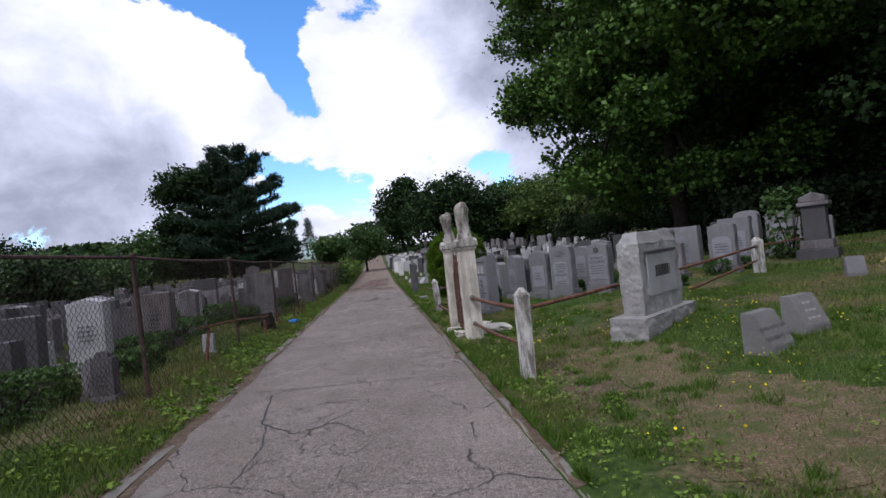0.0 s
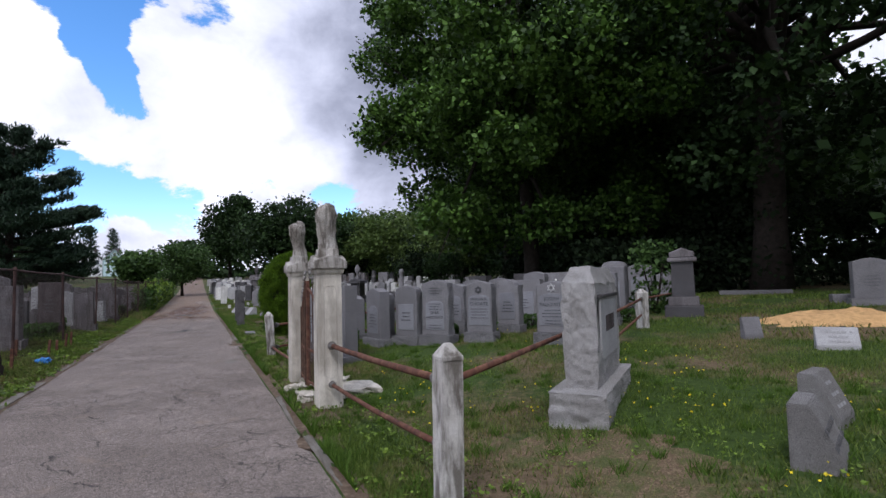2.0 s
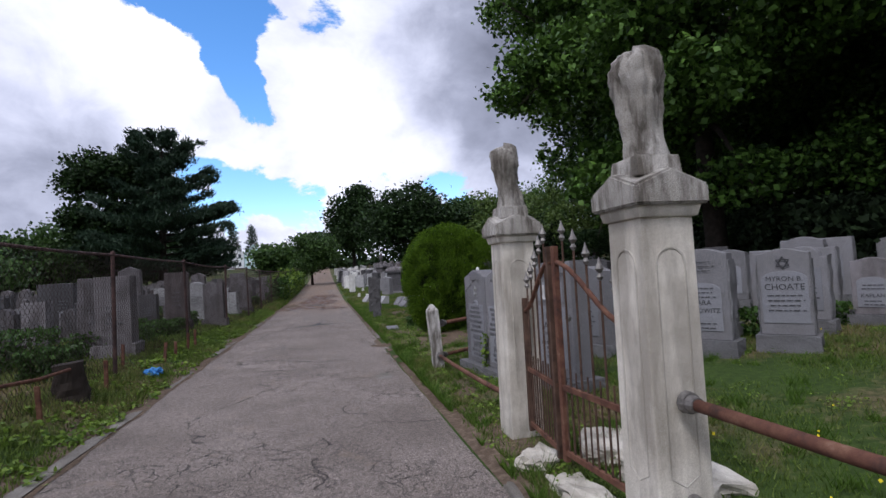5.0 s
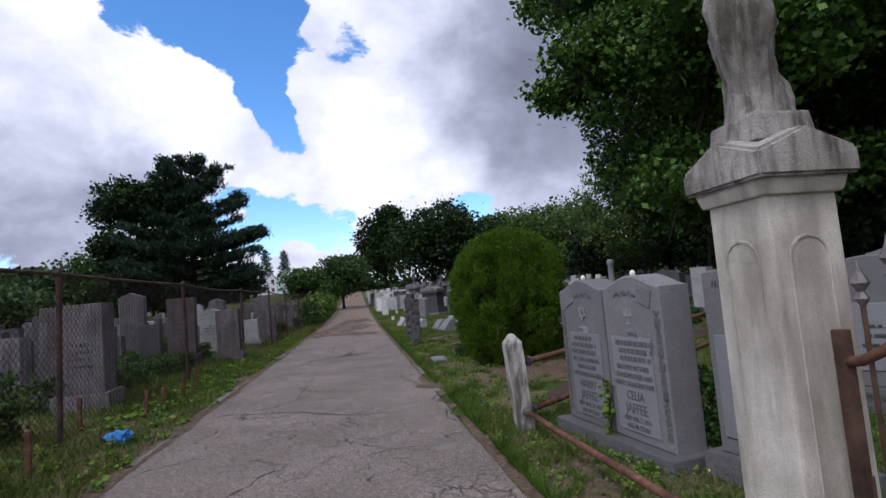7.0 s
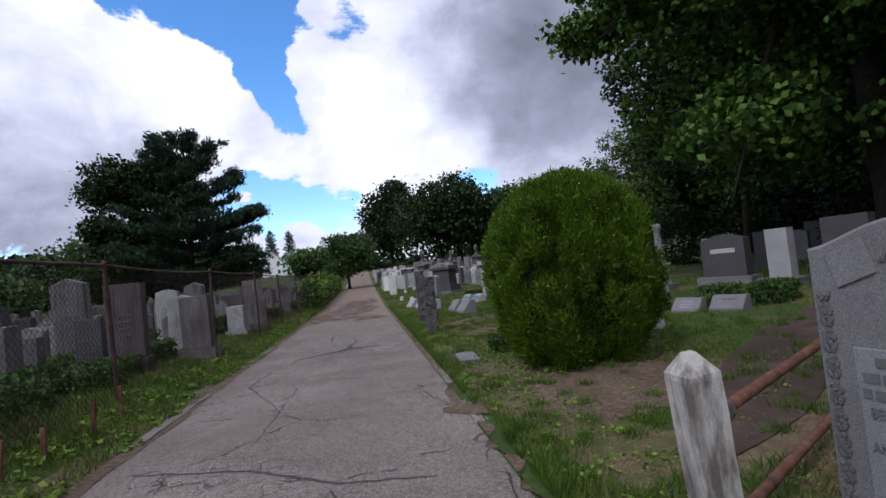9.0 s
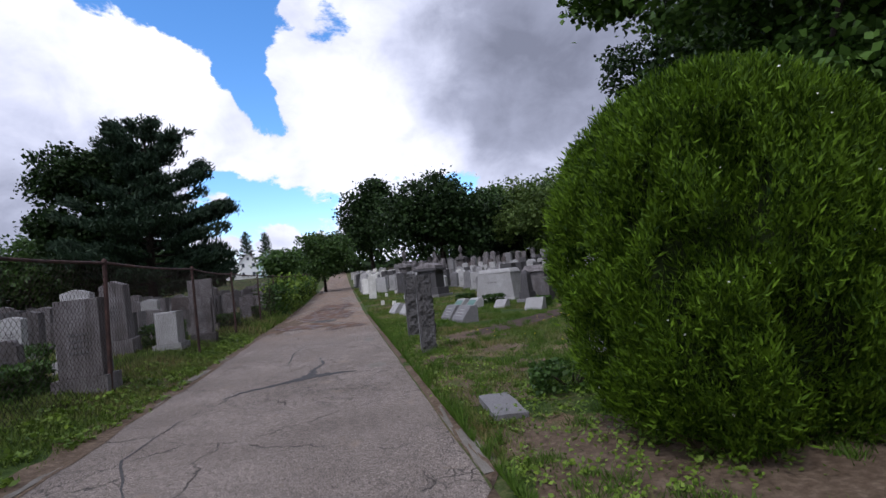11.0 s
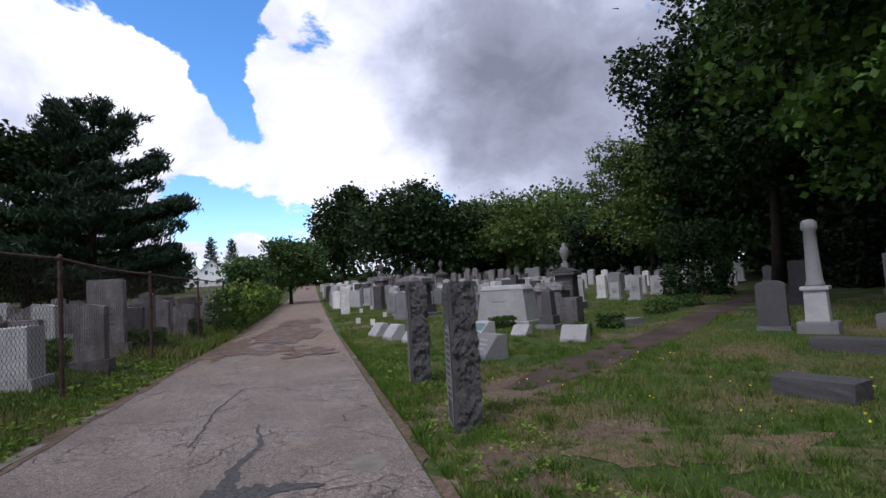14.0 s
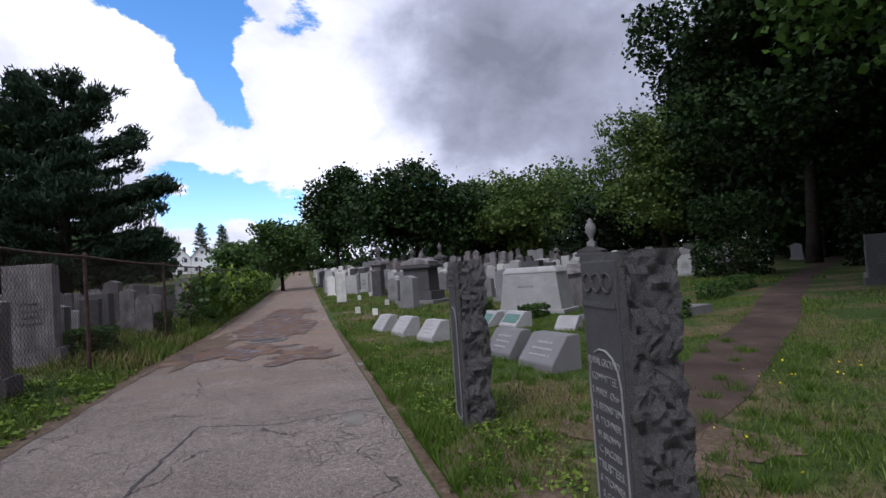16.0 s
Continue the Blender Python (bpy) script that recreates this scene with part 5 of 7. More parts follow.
def column(x, y, z, label, seed, urn_h):
    """A square marble gate column: panelled shaft, moulded neck, gabled capital, plinth, draped urn."""
    t = thing("gate_column", pose(x, y, z, 0, 0, 17.2), label, "column", "gate columns")
    w = 0.275
    bm = bmesh.new()
    box(bm, w, w, 1.56, 0, 0, -0.08, 0.97, 0.012)
    part("shaft", bm, MARBLE, t)
    for rz in (0, 90, 180, 270):
        # recessed arched panel edge, as a raised moulding
        bm = bmesh.new()
        pw, lo, hi = 0.072, 0.34, 1.27
        line = [(-pw, lo), (-pw, hi - 0.02)] + [(pw * math.cos(a), hi + 0.07 * math.sin(a)) for a in np.linspace(math.pi, 0, 7)] + [(pw, lo)]
        line.append((0, lo - 0.045))
        line.append((-pw, lo))
        for (x0, z0), (x1, z1) in zip(line, line[1:]):
            tube(bm, (x0, -w / 2 + 0.004, z0), (x1, -w / 2 + 0.004, z1), 0.006, 0.006, 5)
        ob = part("panel_moulding", bm, MARBLE, t)
        ob.matrix_basis = pose(0, 0, 0, 0, 0, rz)
    bm = bmesh.new()
    box(bm, 0.30, 0.30, 0.055, 0, 0, 1.475, 1.09, 0.01)
    part("neck_moulding", bm, MARBLE, t)
    # capital with a low gable on each side
    bm = bmesh.new()
    c = 0.188
    lo = [bm.verts.new((sx * c, sy * c, 1.528)) for sx, sy in ((-1, -1), (1, -1), (1, 1), (-1, 1))]
    md = [bm.verts.new((sx * c, sy * c, 1.612)) for sx, sy in ((-1, -1), (1, -1), (1, 1), (-1, 1))]
    pk = [bm.verts.new(p) for p in ((0, -c, 1.69), (c, 0, 1.69), (0, c, 1.69), (-c, 0, 1.69))]
    tp = bm.verts.new((0, 0, 1.71))
    bm.faces.new(lo[::-1])
    for i in range(4):
        j = (i + 1) % 4
        bm.faces.new((lo[i], lo[j], md[j], pk[i], md[i]))
        bm.faces.new((md[i], pk[i], tp, pk[i - 1]))
    bmesh.ops.recalc_face_normals(bm, faces=bm.faces[:])
    bmesh.ops.bevel(bm, geom=bm.edges[:], offset=0.01, segments=2, affect="EDGES")
    part("capital", bm, MARBLE_STAINED, t)
    bm = bmesh.new()
    box(bm, 0.235, 0.235, 0.10, 0, 0, 1.665, 0.92, 0.012)
    part("plinth", bm, MARBLE_STAINED, t)
    # urn under a heavy cloth
    bm = bmesh.new()
    prof = [(0.108, 0.0), (0.104, 0.04), (0.100, 0.08), (0.095, 0.15), (0.097, 0.24), (0.106, 0.33), (0.114, 0.42), (0.116, 0.49), (0.110, 0.55), (0.092, 0.60), (0.055, 0.63), (0.005, 0.638)]
    lathe(bm, [(r, 1.755 + k * urn_h / 0.63) for r, k in prof], 26)
    bmesh.ops.subdivide_edges(bm, edges=bm.edges[:], cuts=1, use_grid_fill=True)
    for v in bm.verts:
        a = math.atan2(v.co.y, v.co.x)
        k = (v.co.z - 1.755) / urn_h
        p = Vector((math.cos(a), math.sin(a), 0))
        fold = 0.12 * math.sin(4 * a + 3.5 * k + seed) + 0.13 * abs(math.sin(6.5 * a - 5 * k + seed)) - 0.08 + 0.30 * noise.noise(p * 1.4 + Vector((0, 0, 3.2 * k + seed))) + 0.14 * noise.noise(p * 4 + Vector((0, 0, 9 * k + seed)))
        fold += 0.10 * noise.noise(p * 9 + Vector((0, 0, 16 * k + seed)))
        if abs(math.sin(a + seed)) < 0.55 and 0.25 < k < 0.62:
            fold -= 0.16
        f = 1 + fold * (0.6 + 0.5 * k)
        v.co.x = v.co.x * f - 0.035 * k + 0.012
        v.co.y *= f * 0.85
        v.co.z += 0.05 * noise.noise(p * 1.5 + Vector((0, 0, seed))) * k
    part("draped_urn", bm, MARBLE_STAINED, t, "worn carved urn below a draped cloth", True)
    return t


column(*COL_A, 0.09, "weathered marble gate column with a draped urn on top", 1.3, 0.52)
column(*COL_B, 0.10, "weathered marble gate column with a draped urn and rust stains", 4.1, 0.50)


def gate_leaf(hinge, meet, z, flip, label):
    d = Vector((meet[0] - hinge[0], meet[1] - hinge[1], 0))
    L = d.length
    rz = math.degrees(math.atan2(d.y, d.x))
    t = thing("iron_gate_leaf", pose(hinge[0], hinge[1], z, 0, 0, rz), label, "gate", "gate leaves")
    curve = lambda k: 0.92 + 0.36 * (0.5 - 0.5 * math.cos(math.pi * k))
    for nm, x in (("hinge_stile", 0.015), ("meeting_stile", L - 0.02)):
        bm = bmesh.new()
        box(bm, 0.04, 0.035, (1.0 if x < 0.1 else 1.36), x, 0, 0.02, 1.0, 0.004)
        part(nm, bm, RUST if x > 0.1 and flip else GATE_IRON, t)
    for nm, zz in (("bottom_rail", 0.06), ("middle_rail", 0.47)):
        bm = bmesh.new()
        box(bm, L, 0.025, 0.035, L / 2, 0, zz, 1.0, 0.003)
        part(nm, bm, RUST, t)
    bm = bmesh.new()
    pts = [(L * k, 0, curve(k)) for k in np.linspace(0, 1, 9)]
    chain_tube(bm, pts, [0.016] * 9, 7)
    part("curved_top_rail", bm, RUST, t, smooth=True)
    n = 6
    for i in range(1, n):
        k = i / n
        top = curve(k) + 0.17
        bm = bmesh.new()
        tube(bm, (L * k, 0, 0.06), (L * k, 0, top), 0.007, 0.007, 6)
        part("bar", bm, GATE_IRON, t)
        bm = bmesh.new()
        lathe(bm, [(0.008, top - 0.02), (0.02, top), (0.009, top + 0.02), (0.026, top + 0.045), (0.012, top + 0.075), (0.002, top + 0.11)], 7, L * k, 0)
        part("spear_finial", bm, PIPE, t, "grey cast spearhead")
    for i in range(n):
        k = (i + 0.5) / n
        bm = bmesh.new()
        tube(bm, (L * k, 0, 0.06), (L * k, 0, 0.60), 0.0055, 0.0055, 6)
        part("short_bar", bm, GATE_IRON, t)
    if flip:
        bm = bmesh.new()
        bmesh.ops.create_uvsphere(bm, u_segments=8, v_segments=6, radius=0.022, matrix=pose(L - 0.07, -0.04, 0.92))
        part("latch_knob", bm, PIPE, t)
    return t


ga, gb = lerp2(COL_A, COL_B, 0.105), lerp2(COL_A, COL_B, 0.895)
gm = lerp2(COL_A, COL_B, 0.52)
gm = (gm[0] - 0.05, gm[1])
gate_leaf(ga, gm, 0.12, True, "rusty wrought-iron gate leaf with spear finials")
gate_leaf(gb, (gm[0] - 0.02, gm[1] + 0.02), 0.12, False, "rusty wrought-iron gate leaf, sagging shut")


def broken_slab(x, y, w, d, h, rz, label, seed, tilt=(2, 3)):
    t = thing("stone_slab", pose(x, y, ground(x, y) - 0.03, tilt[0], tilt[1], rz), label, "slab", "broken marble slabs")
    bm = rough_block(w, d, h, 0, 0.05, 4, seed=seed)
    part("slab", bm, MARBLE, t)


broken_slab(0.74, 9.42, 0.34, 0.22, 0.09, 60, "broken white marble slab lying at the gate", 1)
broken_slab(0.90, 8.85, 0.50, 0.22, 0.09, 105, "broken white marble slab lying at the gate", 2)
broken_slab(1.5, 8.95, 0.5, 0.45, 0.12, 20, "white marble slab sunk in the lawn inside the gate", 3)
broken_slab(1.2, 9.6, 0.6, 0.3, 0.10, 80, "white marble slab sunk in the lawn inside the gate", 4)


# ---- gravestones ----
def stone_on_base(x, y, w, h, d, rz, style, mat, label, base=(1.22, 1.5, 0.2), panel=None, side=None, group="gravestones", z=None, tilt=(0, 0), seed=0, base_mat=None):
    """A gravestone: die on a rock-faced base, with a smooth panel for the writing."""
    t = thing("gravestone", pose(x, y, ground(x, y) - 0.02 if z is None else z, tilt[0], tilt[1], rz), label, "gravestone", group)
    bw, bd, bh = w * base[0], d * base[1], base[2]
    part("base", rough_block(bw, bd, bh + 0.06, -0.06, 0.014, 4, seed=seed + x, keep_top=True), base_mat or GRANITE_ROUGH, t, "rock-faced granite base")
    part("die", slab_profile(w, d, h - bh, style, bh), mat, t)
    if side:
        for sx in (-1, 1):
            bm = rough_block(0.02, d * 0.96, (h - bh) * (0.86 if style != "flat" else 0.97), bh + 0.01, 0.022, 6, seed=seed + sx)
            ob = part("rock_face", bm, side, t, "rough rock-faced edge")
            ob.matrix_basis = pose(sx * (w / 2 + 0.002), 0, 0)
    if panel:
        px, pz, pw, ph = panel
        part("panel", slab_profile(pw, 0.012, ph, "round" if pw < 0.9 * ph and style == "serp" else "flat", bh + pz, 0.003), POLISHED, t, "smooth lighter inscription panel").matrix_basis = pose(px, -d / 2 - 0.003, 0)
    return t


def star(parent, r, x, y, z, mat, name="six_pointed_star"):
    bm = bmesh.new()
    for k in (0, 1):
        ps = [Vector((x + r * math.sin(a), y - 0.002 * k, z + r * math.cos(a))) for a in [math.pi * k + 2 * math.pi * i / 3 for i in range(3)]]
        for i in range(3):
            tube(bm, ps[i], ps[(i + 1) % 3], r * 0.09, r * 0.09, 4)
    return part(name, bm, mat, parent)


def writing(t, d, rows, mat=LETTER_DARK):
    for text, size, z, w in rows:
        lettering(text, size, pose(0, -d / 2 - 0.012, z), mat, t, w)


# front row of the plot, facing the gate
RZ = -43
g = stone_on_base(4.86, 10.83, 0.56, 1.10, 0.22, RZ, "serp", GRANITE, "grey granite gravestone with a six-pointed star and lettered panel", (1.2, 1.7, 0.22), (0, 0.12, 0.5, 0.56), GRANITE_ROUGH, seed=1)
star(g, 0.075, 0, -0.125, 0.99, LETTER_LIGHT)
writing(g, 0.22, (("JOSEPH", 0.085, 0.80, 0.34), ("PADOWITZ", 0.095, 0.70, 0.44)))
bars(3, 0.4, 0.055, 0.60, -0.125, LETTER_DARK, g, 4)
bars(2, 0.3, 0.05, 0.42, -0.125, LETTER_DARK, g, 5)
bm = bmesh.new()
bmesh.ops.create_uvsphere(bm, u_segments=8, v_segments=6, radius=0.02, matrix=pose(0.06, -0.05, 1.125))
part("pebble", bm, PEBBLE, g, "white pebble left on top")
g = stone_on_base(3.80, 11.92, 0.50, 1.16, 0.22, RZ + 8, "serp", GRANITE, "grey granite gravestone with a star above a pale panel", (1.2, 1.7, 0.2), (0, 0.13, 0.44, 0.58), GRANITE_ROUGH, seed=2)
star(g, 0.07, 0, -0.125, 1.0, LETTER_DARK)
writing(g, 0.22, (("MYRON B.", 0.075, 0.82, 0.34), ("CHOATE", 0.095, 0.73, 0.38)))
bars(4, 0.36, 0.055, 0.63, -0.125, LETTER_DARK, g, 6)
g = stone_on_base(2.98, 12.06, 0.56, 1.24, 0.22, RZ + 4, "serp", GRANITE, "grey granite gravestone with a carved menorah head", (1.22, 1.7, 0.2), (0, 0.1, 0.4, 0.55), GRANITE_ROUGH, seed=3)
writing(g, 0.22, (("SARA", 0.08, 0.62, 0.2), ("PADOWITZ", 0.075, 0.53, 0.36)))
bars(3, 0.34, 0.05, 0.78, -0.125, LETTER_DARK, g, 7)
bars(2, 0.3, 0.05, 0.38, -0.125, LETTER_DARK, g, 17)
bars(3, 0.26, 0.05, 1.08, -0.125, LETTER_DARK, g, 27)
g = stone_on_base(2.45, 12.42, 0.48, 1.16, 0.2, RZ + 4, "round", GRANITE, "grey granite gravestone with a rounded head and pale panel", (1.22, 1.7, 0.18), (0, 0.12, 0.36, 0.5), GRANITE_ROUGH, seed=4)
bars(3, 0.24, 0.07, 0.62, -0.115, LETTER_DARK, g, 8, 0.02)
g = stone_on_base(1.97, 13.08, 0.43, 1.04, 0.2, RZ + 4, "serp", GRANITE, "narrow grey granite gravestone with a pale panel", (1.22, 1.7, 0.16), (0, 0.12, 0.3, 0.5), GRANITE_ROUGH, seed=5)
bars(4, 0.22, 0.06, 0.6, -0.115, LETTER_DARK, g, 9)
# second and third rows of the plot
for k, (x, y, w, h, st) in enumerate(((3.55, 13.15, 0.5, 1.1, "serp"), (4.25, 14.75, 0.5, 1.2, "serp"), (4.65, 12.95, 0.5, 1.15, "shoulder"), (5.3, 14.35, 1.15, 1.15, "flat"), (6.0, 15.2, 0.6, 1.3, "serp"), (6.9, 13.2, 0.6, 1.25, "serp"),
                                      (7.6, 14.3, 0.75, 1.3, "flat"), (6.7, 16.0, 1.1, 1.25, "flat"), (8.4, 15.6, 0.65, 1.45, "round"), (3.2, 14.6, 0.5, 1.05, "round"), (2.7, 13.9, 0.45, 1.0, "serp"), (5.4, 16.6, 0.6, 1.2, "serp"), (9.6, 16.4, 0.7, 1.35, "serp"))):
    g = stone_on_base(x, y, w, h, 0.22, RZ + (k * 7 % 9 - 4), st, GRANITE, "grey granite gravestone in the back rows of the plot", (1.18, 1.6, 0.2), (0, 0.12, w * 0.72, h * 0.48), GRANITE_ROUGH, seed=20 + k)
    bars(4, w * 0.55, 0.065, h * 0.58, -0.125, LETTER_DARK, g, 30 + k, 0.018)
g = stone_on_base(5.82, 13.45, 0.46, 0.95, 0.2, RZ + 3, "serp", GRANITE_OLD, "small brown-grey gravestone with a carved head", (1.3, 1.8, 0.16), (0, 0.1, 0.34, 0.42), None, seed=50)
writing(g, 0.2, (("KAPLAN", 0.07, 0.42, 0.28),))
bars(2, 0.26, 0.05, 0.56, -0.115, LETTER_DARK, g, 10)
bars(2, 0.26, 0.05, 0.34, -0.115, LETTER_DARK, g, 11)
for k, (x, y, w) in enumerate(((3.95, 12.55, 0.5), (5.25, 13.4, 0.45), (3.2, 12.5, 0.35), (5.3, 11.3, 0.3), (6.55, 12.75, 0.5), (7.45, 13.2, 0.4))):
    shrub(x + 0.1, y + 0.3, w, w, w * 0.75, 900, 0.06, SHRUB, "small clipped shrub between the gravestones", 120 + k)

# tall dark monument at the back corner
mt = thing("monument", pose(9.35, 13.95, ground(9.35, 13.95) - 0.03, 0, 0, -35), "tall dark granite monument with a gabled cap", "monument")
part("base", block(0.86, 0.7, 0.28, 0, 0, 0, 1.0, 0.02), GRANITE_DARK, mt)
part("upper_base", block(0.7, 0.56, 0.22, 0, 0, 0.28, 0.96, 0.02), GRANITE_OLD, mt)
part("die", block(0.52, 0.42, 0.85, 0, 0, 0.5, 0.95, 0.015), GRANITE_DARK, mt)
part("cornice", block(0.66, 0.54, 0.1, 0, 0, 1.35, 1.0, 0.03), GRANITE_OLD, mt)
part("gabled_cap", slab_profile(0.56, 0.46, 0.24, "gable", 1.45, 0.02), GRANITE_OLD, mt)

# big rock-faced monument beside the corner post
mt = thing("monument", pose(3.9, 7.18, 0.17, 0, 0, 55), "big buff rock-faced granite monument with worn family name", "monument")
part("base", rough_block(1.74, 0.49, 0.34, -0.05, 0.034, 18, seed=3, keep_top=True), GRANITE_BIG, mt, "rock-faced granite base")
bm = rough_block(1.3, 0.29, 0.95, 0.28, 0.026, 20, seed=7)
part("die", bm, GRANITE_BIG, mt)
bm = bmesh.new()
box(bm, 1.29, 0.29, 0.16, 0, 0, 1.215, 1.0)
for v in bm.verts:
    if v.co.z > 1.3:
        v.co.x *= 0.82
        v.co.y *= 0.6
bmesh.ops.subdivide_edges(bm, edges=bm.edges[:], cuts=12, use_grid_fill=True)
for v in bm.verts:
    v.co += 0.018 * Vector((noise.noise(v.co * 9), noise.noise(v.co * 9 + Vector((5, 1, 2))), noise.noise(v.co * 8)))
part("sloped_top", bm, GRANITE_BIG, mt)
part("sunk_panel", block(0.92, 0.02, 0.56, 0, -0.152, 0.52, 1.0, 0.006), GRANITE_PALE, mt, "smooth sunk panel")
part("panel_ledge", block(0.98, 0.05, 0.035, 0, -0.157, 1.08, 1.0, 0.006), GRANITE_DARK, mt, "dark weathered ledge")
bars(1, 0.60, 0.1, 0.76, -0.165, GRANITE_BROWN, mt, 12, 0.15)


def slant_marker(x, y, w, h, d, rz, mat, label, rows=(), nbars=3, seed=0, face=None, group="slant markers"):
    """A low marker with a face that slopes back."""
    t = thing("slant_marker", pose(x, y, ground(x, y) - 0.04, 0, 0, rz), label, "grave marker", group)
    bm = bmesh.new()
    prof = [(-d / 2, 0), (d / 2, 0), (d / 2, h), (d / 2 - 0.42 * d, h), (-d / 2, h * 0.28)]
    f = bm.faces.new([bm.verts.new((-w / 2, p, q)) for p, q in prof])
    r = bmesh.ops.extrude_face_region(bm, geom=[f])
    for v in r["geom"]:
        if isinstance(v, bmesh.types.BMVert):
            v.co.x += w
    bmesh.ops.recalc_face_normals(bm, faces=bm.faces[:])
    bmesh.ops.bevel(bm, geom=bm.edges[:], offset=0.008, segments=2, affect="EDGES")
    part("body", bm, mat, t)
    ang = math.degrees(math.atan2(h * 0.72, 0.58 * d))
    tilt = pose(0, (-d / 2 + d / 2 - 0.42 * d) / 2, h * 0.64, -(90 - ang), 0, 0)
    if face:
        ob = part("plaque", block(w * 0.8, 0.012, h * 0.62, 0, -0.003, -h * 0.31, 1.0, 0.003), face, t, "green bronze plaque")
        ob.matrix_basis = tilt
    for text, size, z, wd in rows:
        lettering(text, size, tilt @ pose(0, -0.004, z), LETTER_SOFT, t, wd)
    if nbars and not rows and not face:
        ob = bars(nbars, w * 0.6, h * 0.2, h * 0.16, -0.003, LETTER_MID, t, seed + 70, 0.025)
        ob.matrix_basis = tilt
    return t


slant_marker(4.53, 5.25, 0.42, 0.43, 0.28, 41, MARKER, "low pale granite slant marker with dark lettering", (("BORN OCT 7, 1835", 0.055, 0.0, 0.5), ("DIED MARCH 5, 1911", 0.055, -0.1, 0.5)), seed=1)
slant_marker(5.14, 5.80, 0.40, 0.43, 0.26, 32, MARKER, "low grey granite slant marker, tilted", seed=2)
slant_marker(8.02, 10.1, 0.30, 0.40, 0.16, -10, GRANITE, "small grey headstone in the lawn", nbars=0, seed=3)
slant_marker(8.13, 8.62, 0.5, 0.34, 0.2, -34, GRANITE_PALE, "low white marker beside a sand heap", seed=4)

# heap of yellow sand over a fresh grave
bm = bmesh.new()
bmesh.ops.create_grid(bm, x_segments=26, y_segments=18, size=1)
for v in bm.verts:
    r = math.hypot(v.co.x, v.co.y)
    v.co = Vector((v.co.x * 1.6, v.co.y * 0.9, max(-0.12, 0.28 * (1 - r ** 1.5) + 0.10 * noise.noise(v.co * 3) + 0.04 * noise.noise(v.co * 9)) - 0.05))
ob = part("sand_mound", bm, SAND, smooth=True)
ob.matrix_basis = pose(10.7, 10.9, ground(10.7, 10.9), 0, 0, -35)
tagged(ob, "heap of ochre sand on a fresh grave", "sand heap")


# ---- the paired stones beside the lane ----
def floral_band(t, x, y, z0, z1, mat, seed):
    """A carved band of roses and leaves."""
    bm = bmesh.new()
    rng = random.Random(seed)
    z = z0
    while z < z1:
        for a in range(5):
            bmesh.ops.create_uvsphere(bm, u_segments=6, v_segments=4, radius=0.014, matrix=pose(x + 0.02 * math.cos(a * 1.257), y, z + 0.02 * math.sin(a * 1.257)) @ Matrix.Diagonal((1, 0.35, 1, 1)))
        bmesh.ops.create_uvsphere(bm, u_segments=6, v_segments=4, radius=0.011, matrix=pose(x, y - 0.003, z) @ Matrix.Diagonal((1, 0.5, 1, 1)))
        for s in (-1, 1):
            bmesh.ops.create_uvsphere(bm, u_segments=6, v_segments=4, radius=0.022, matrix=pose(x + s * 0.016, y, z + 0.052, 0, s * 35, 0) @ Matrix.Diagonal((0.55, 0.25, 1, 1)))
        z += 0.088
    return part("floral_carving", bm, mat, t, "carved band of roses")


FACE = -65.4
pair = thing("double_gravestone_base", pose(0.55, 12.38, 0.03, 0, 0, FACE), "long low granite base below paired gravestones", "gravestone base")
part("plinth", block(1.47, 0.46, 0.20, 0, 0, -0.06, 1.0, 0.012), GRANITE_ROUGH, pair)


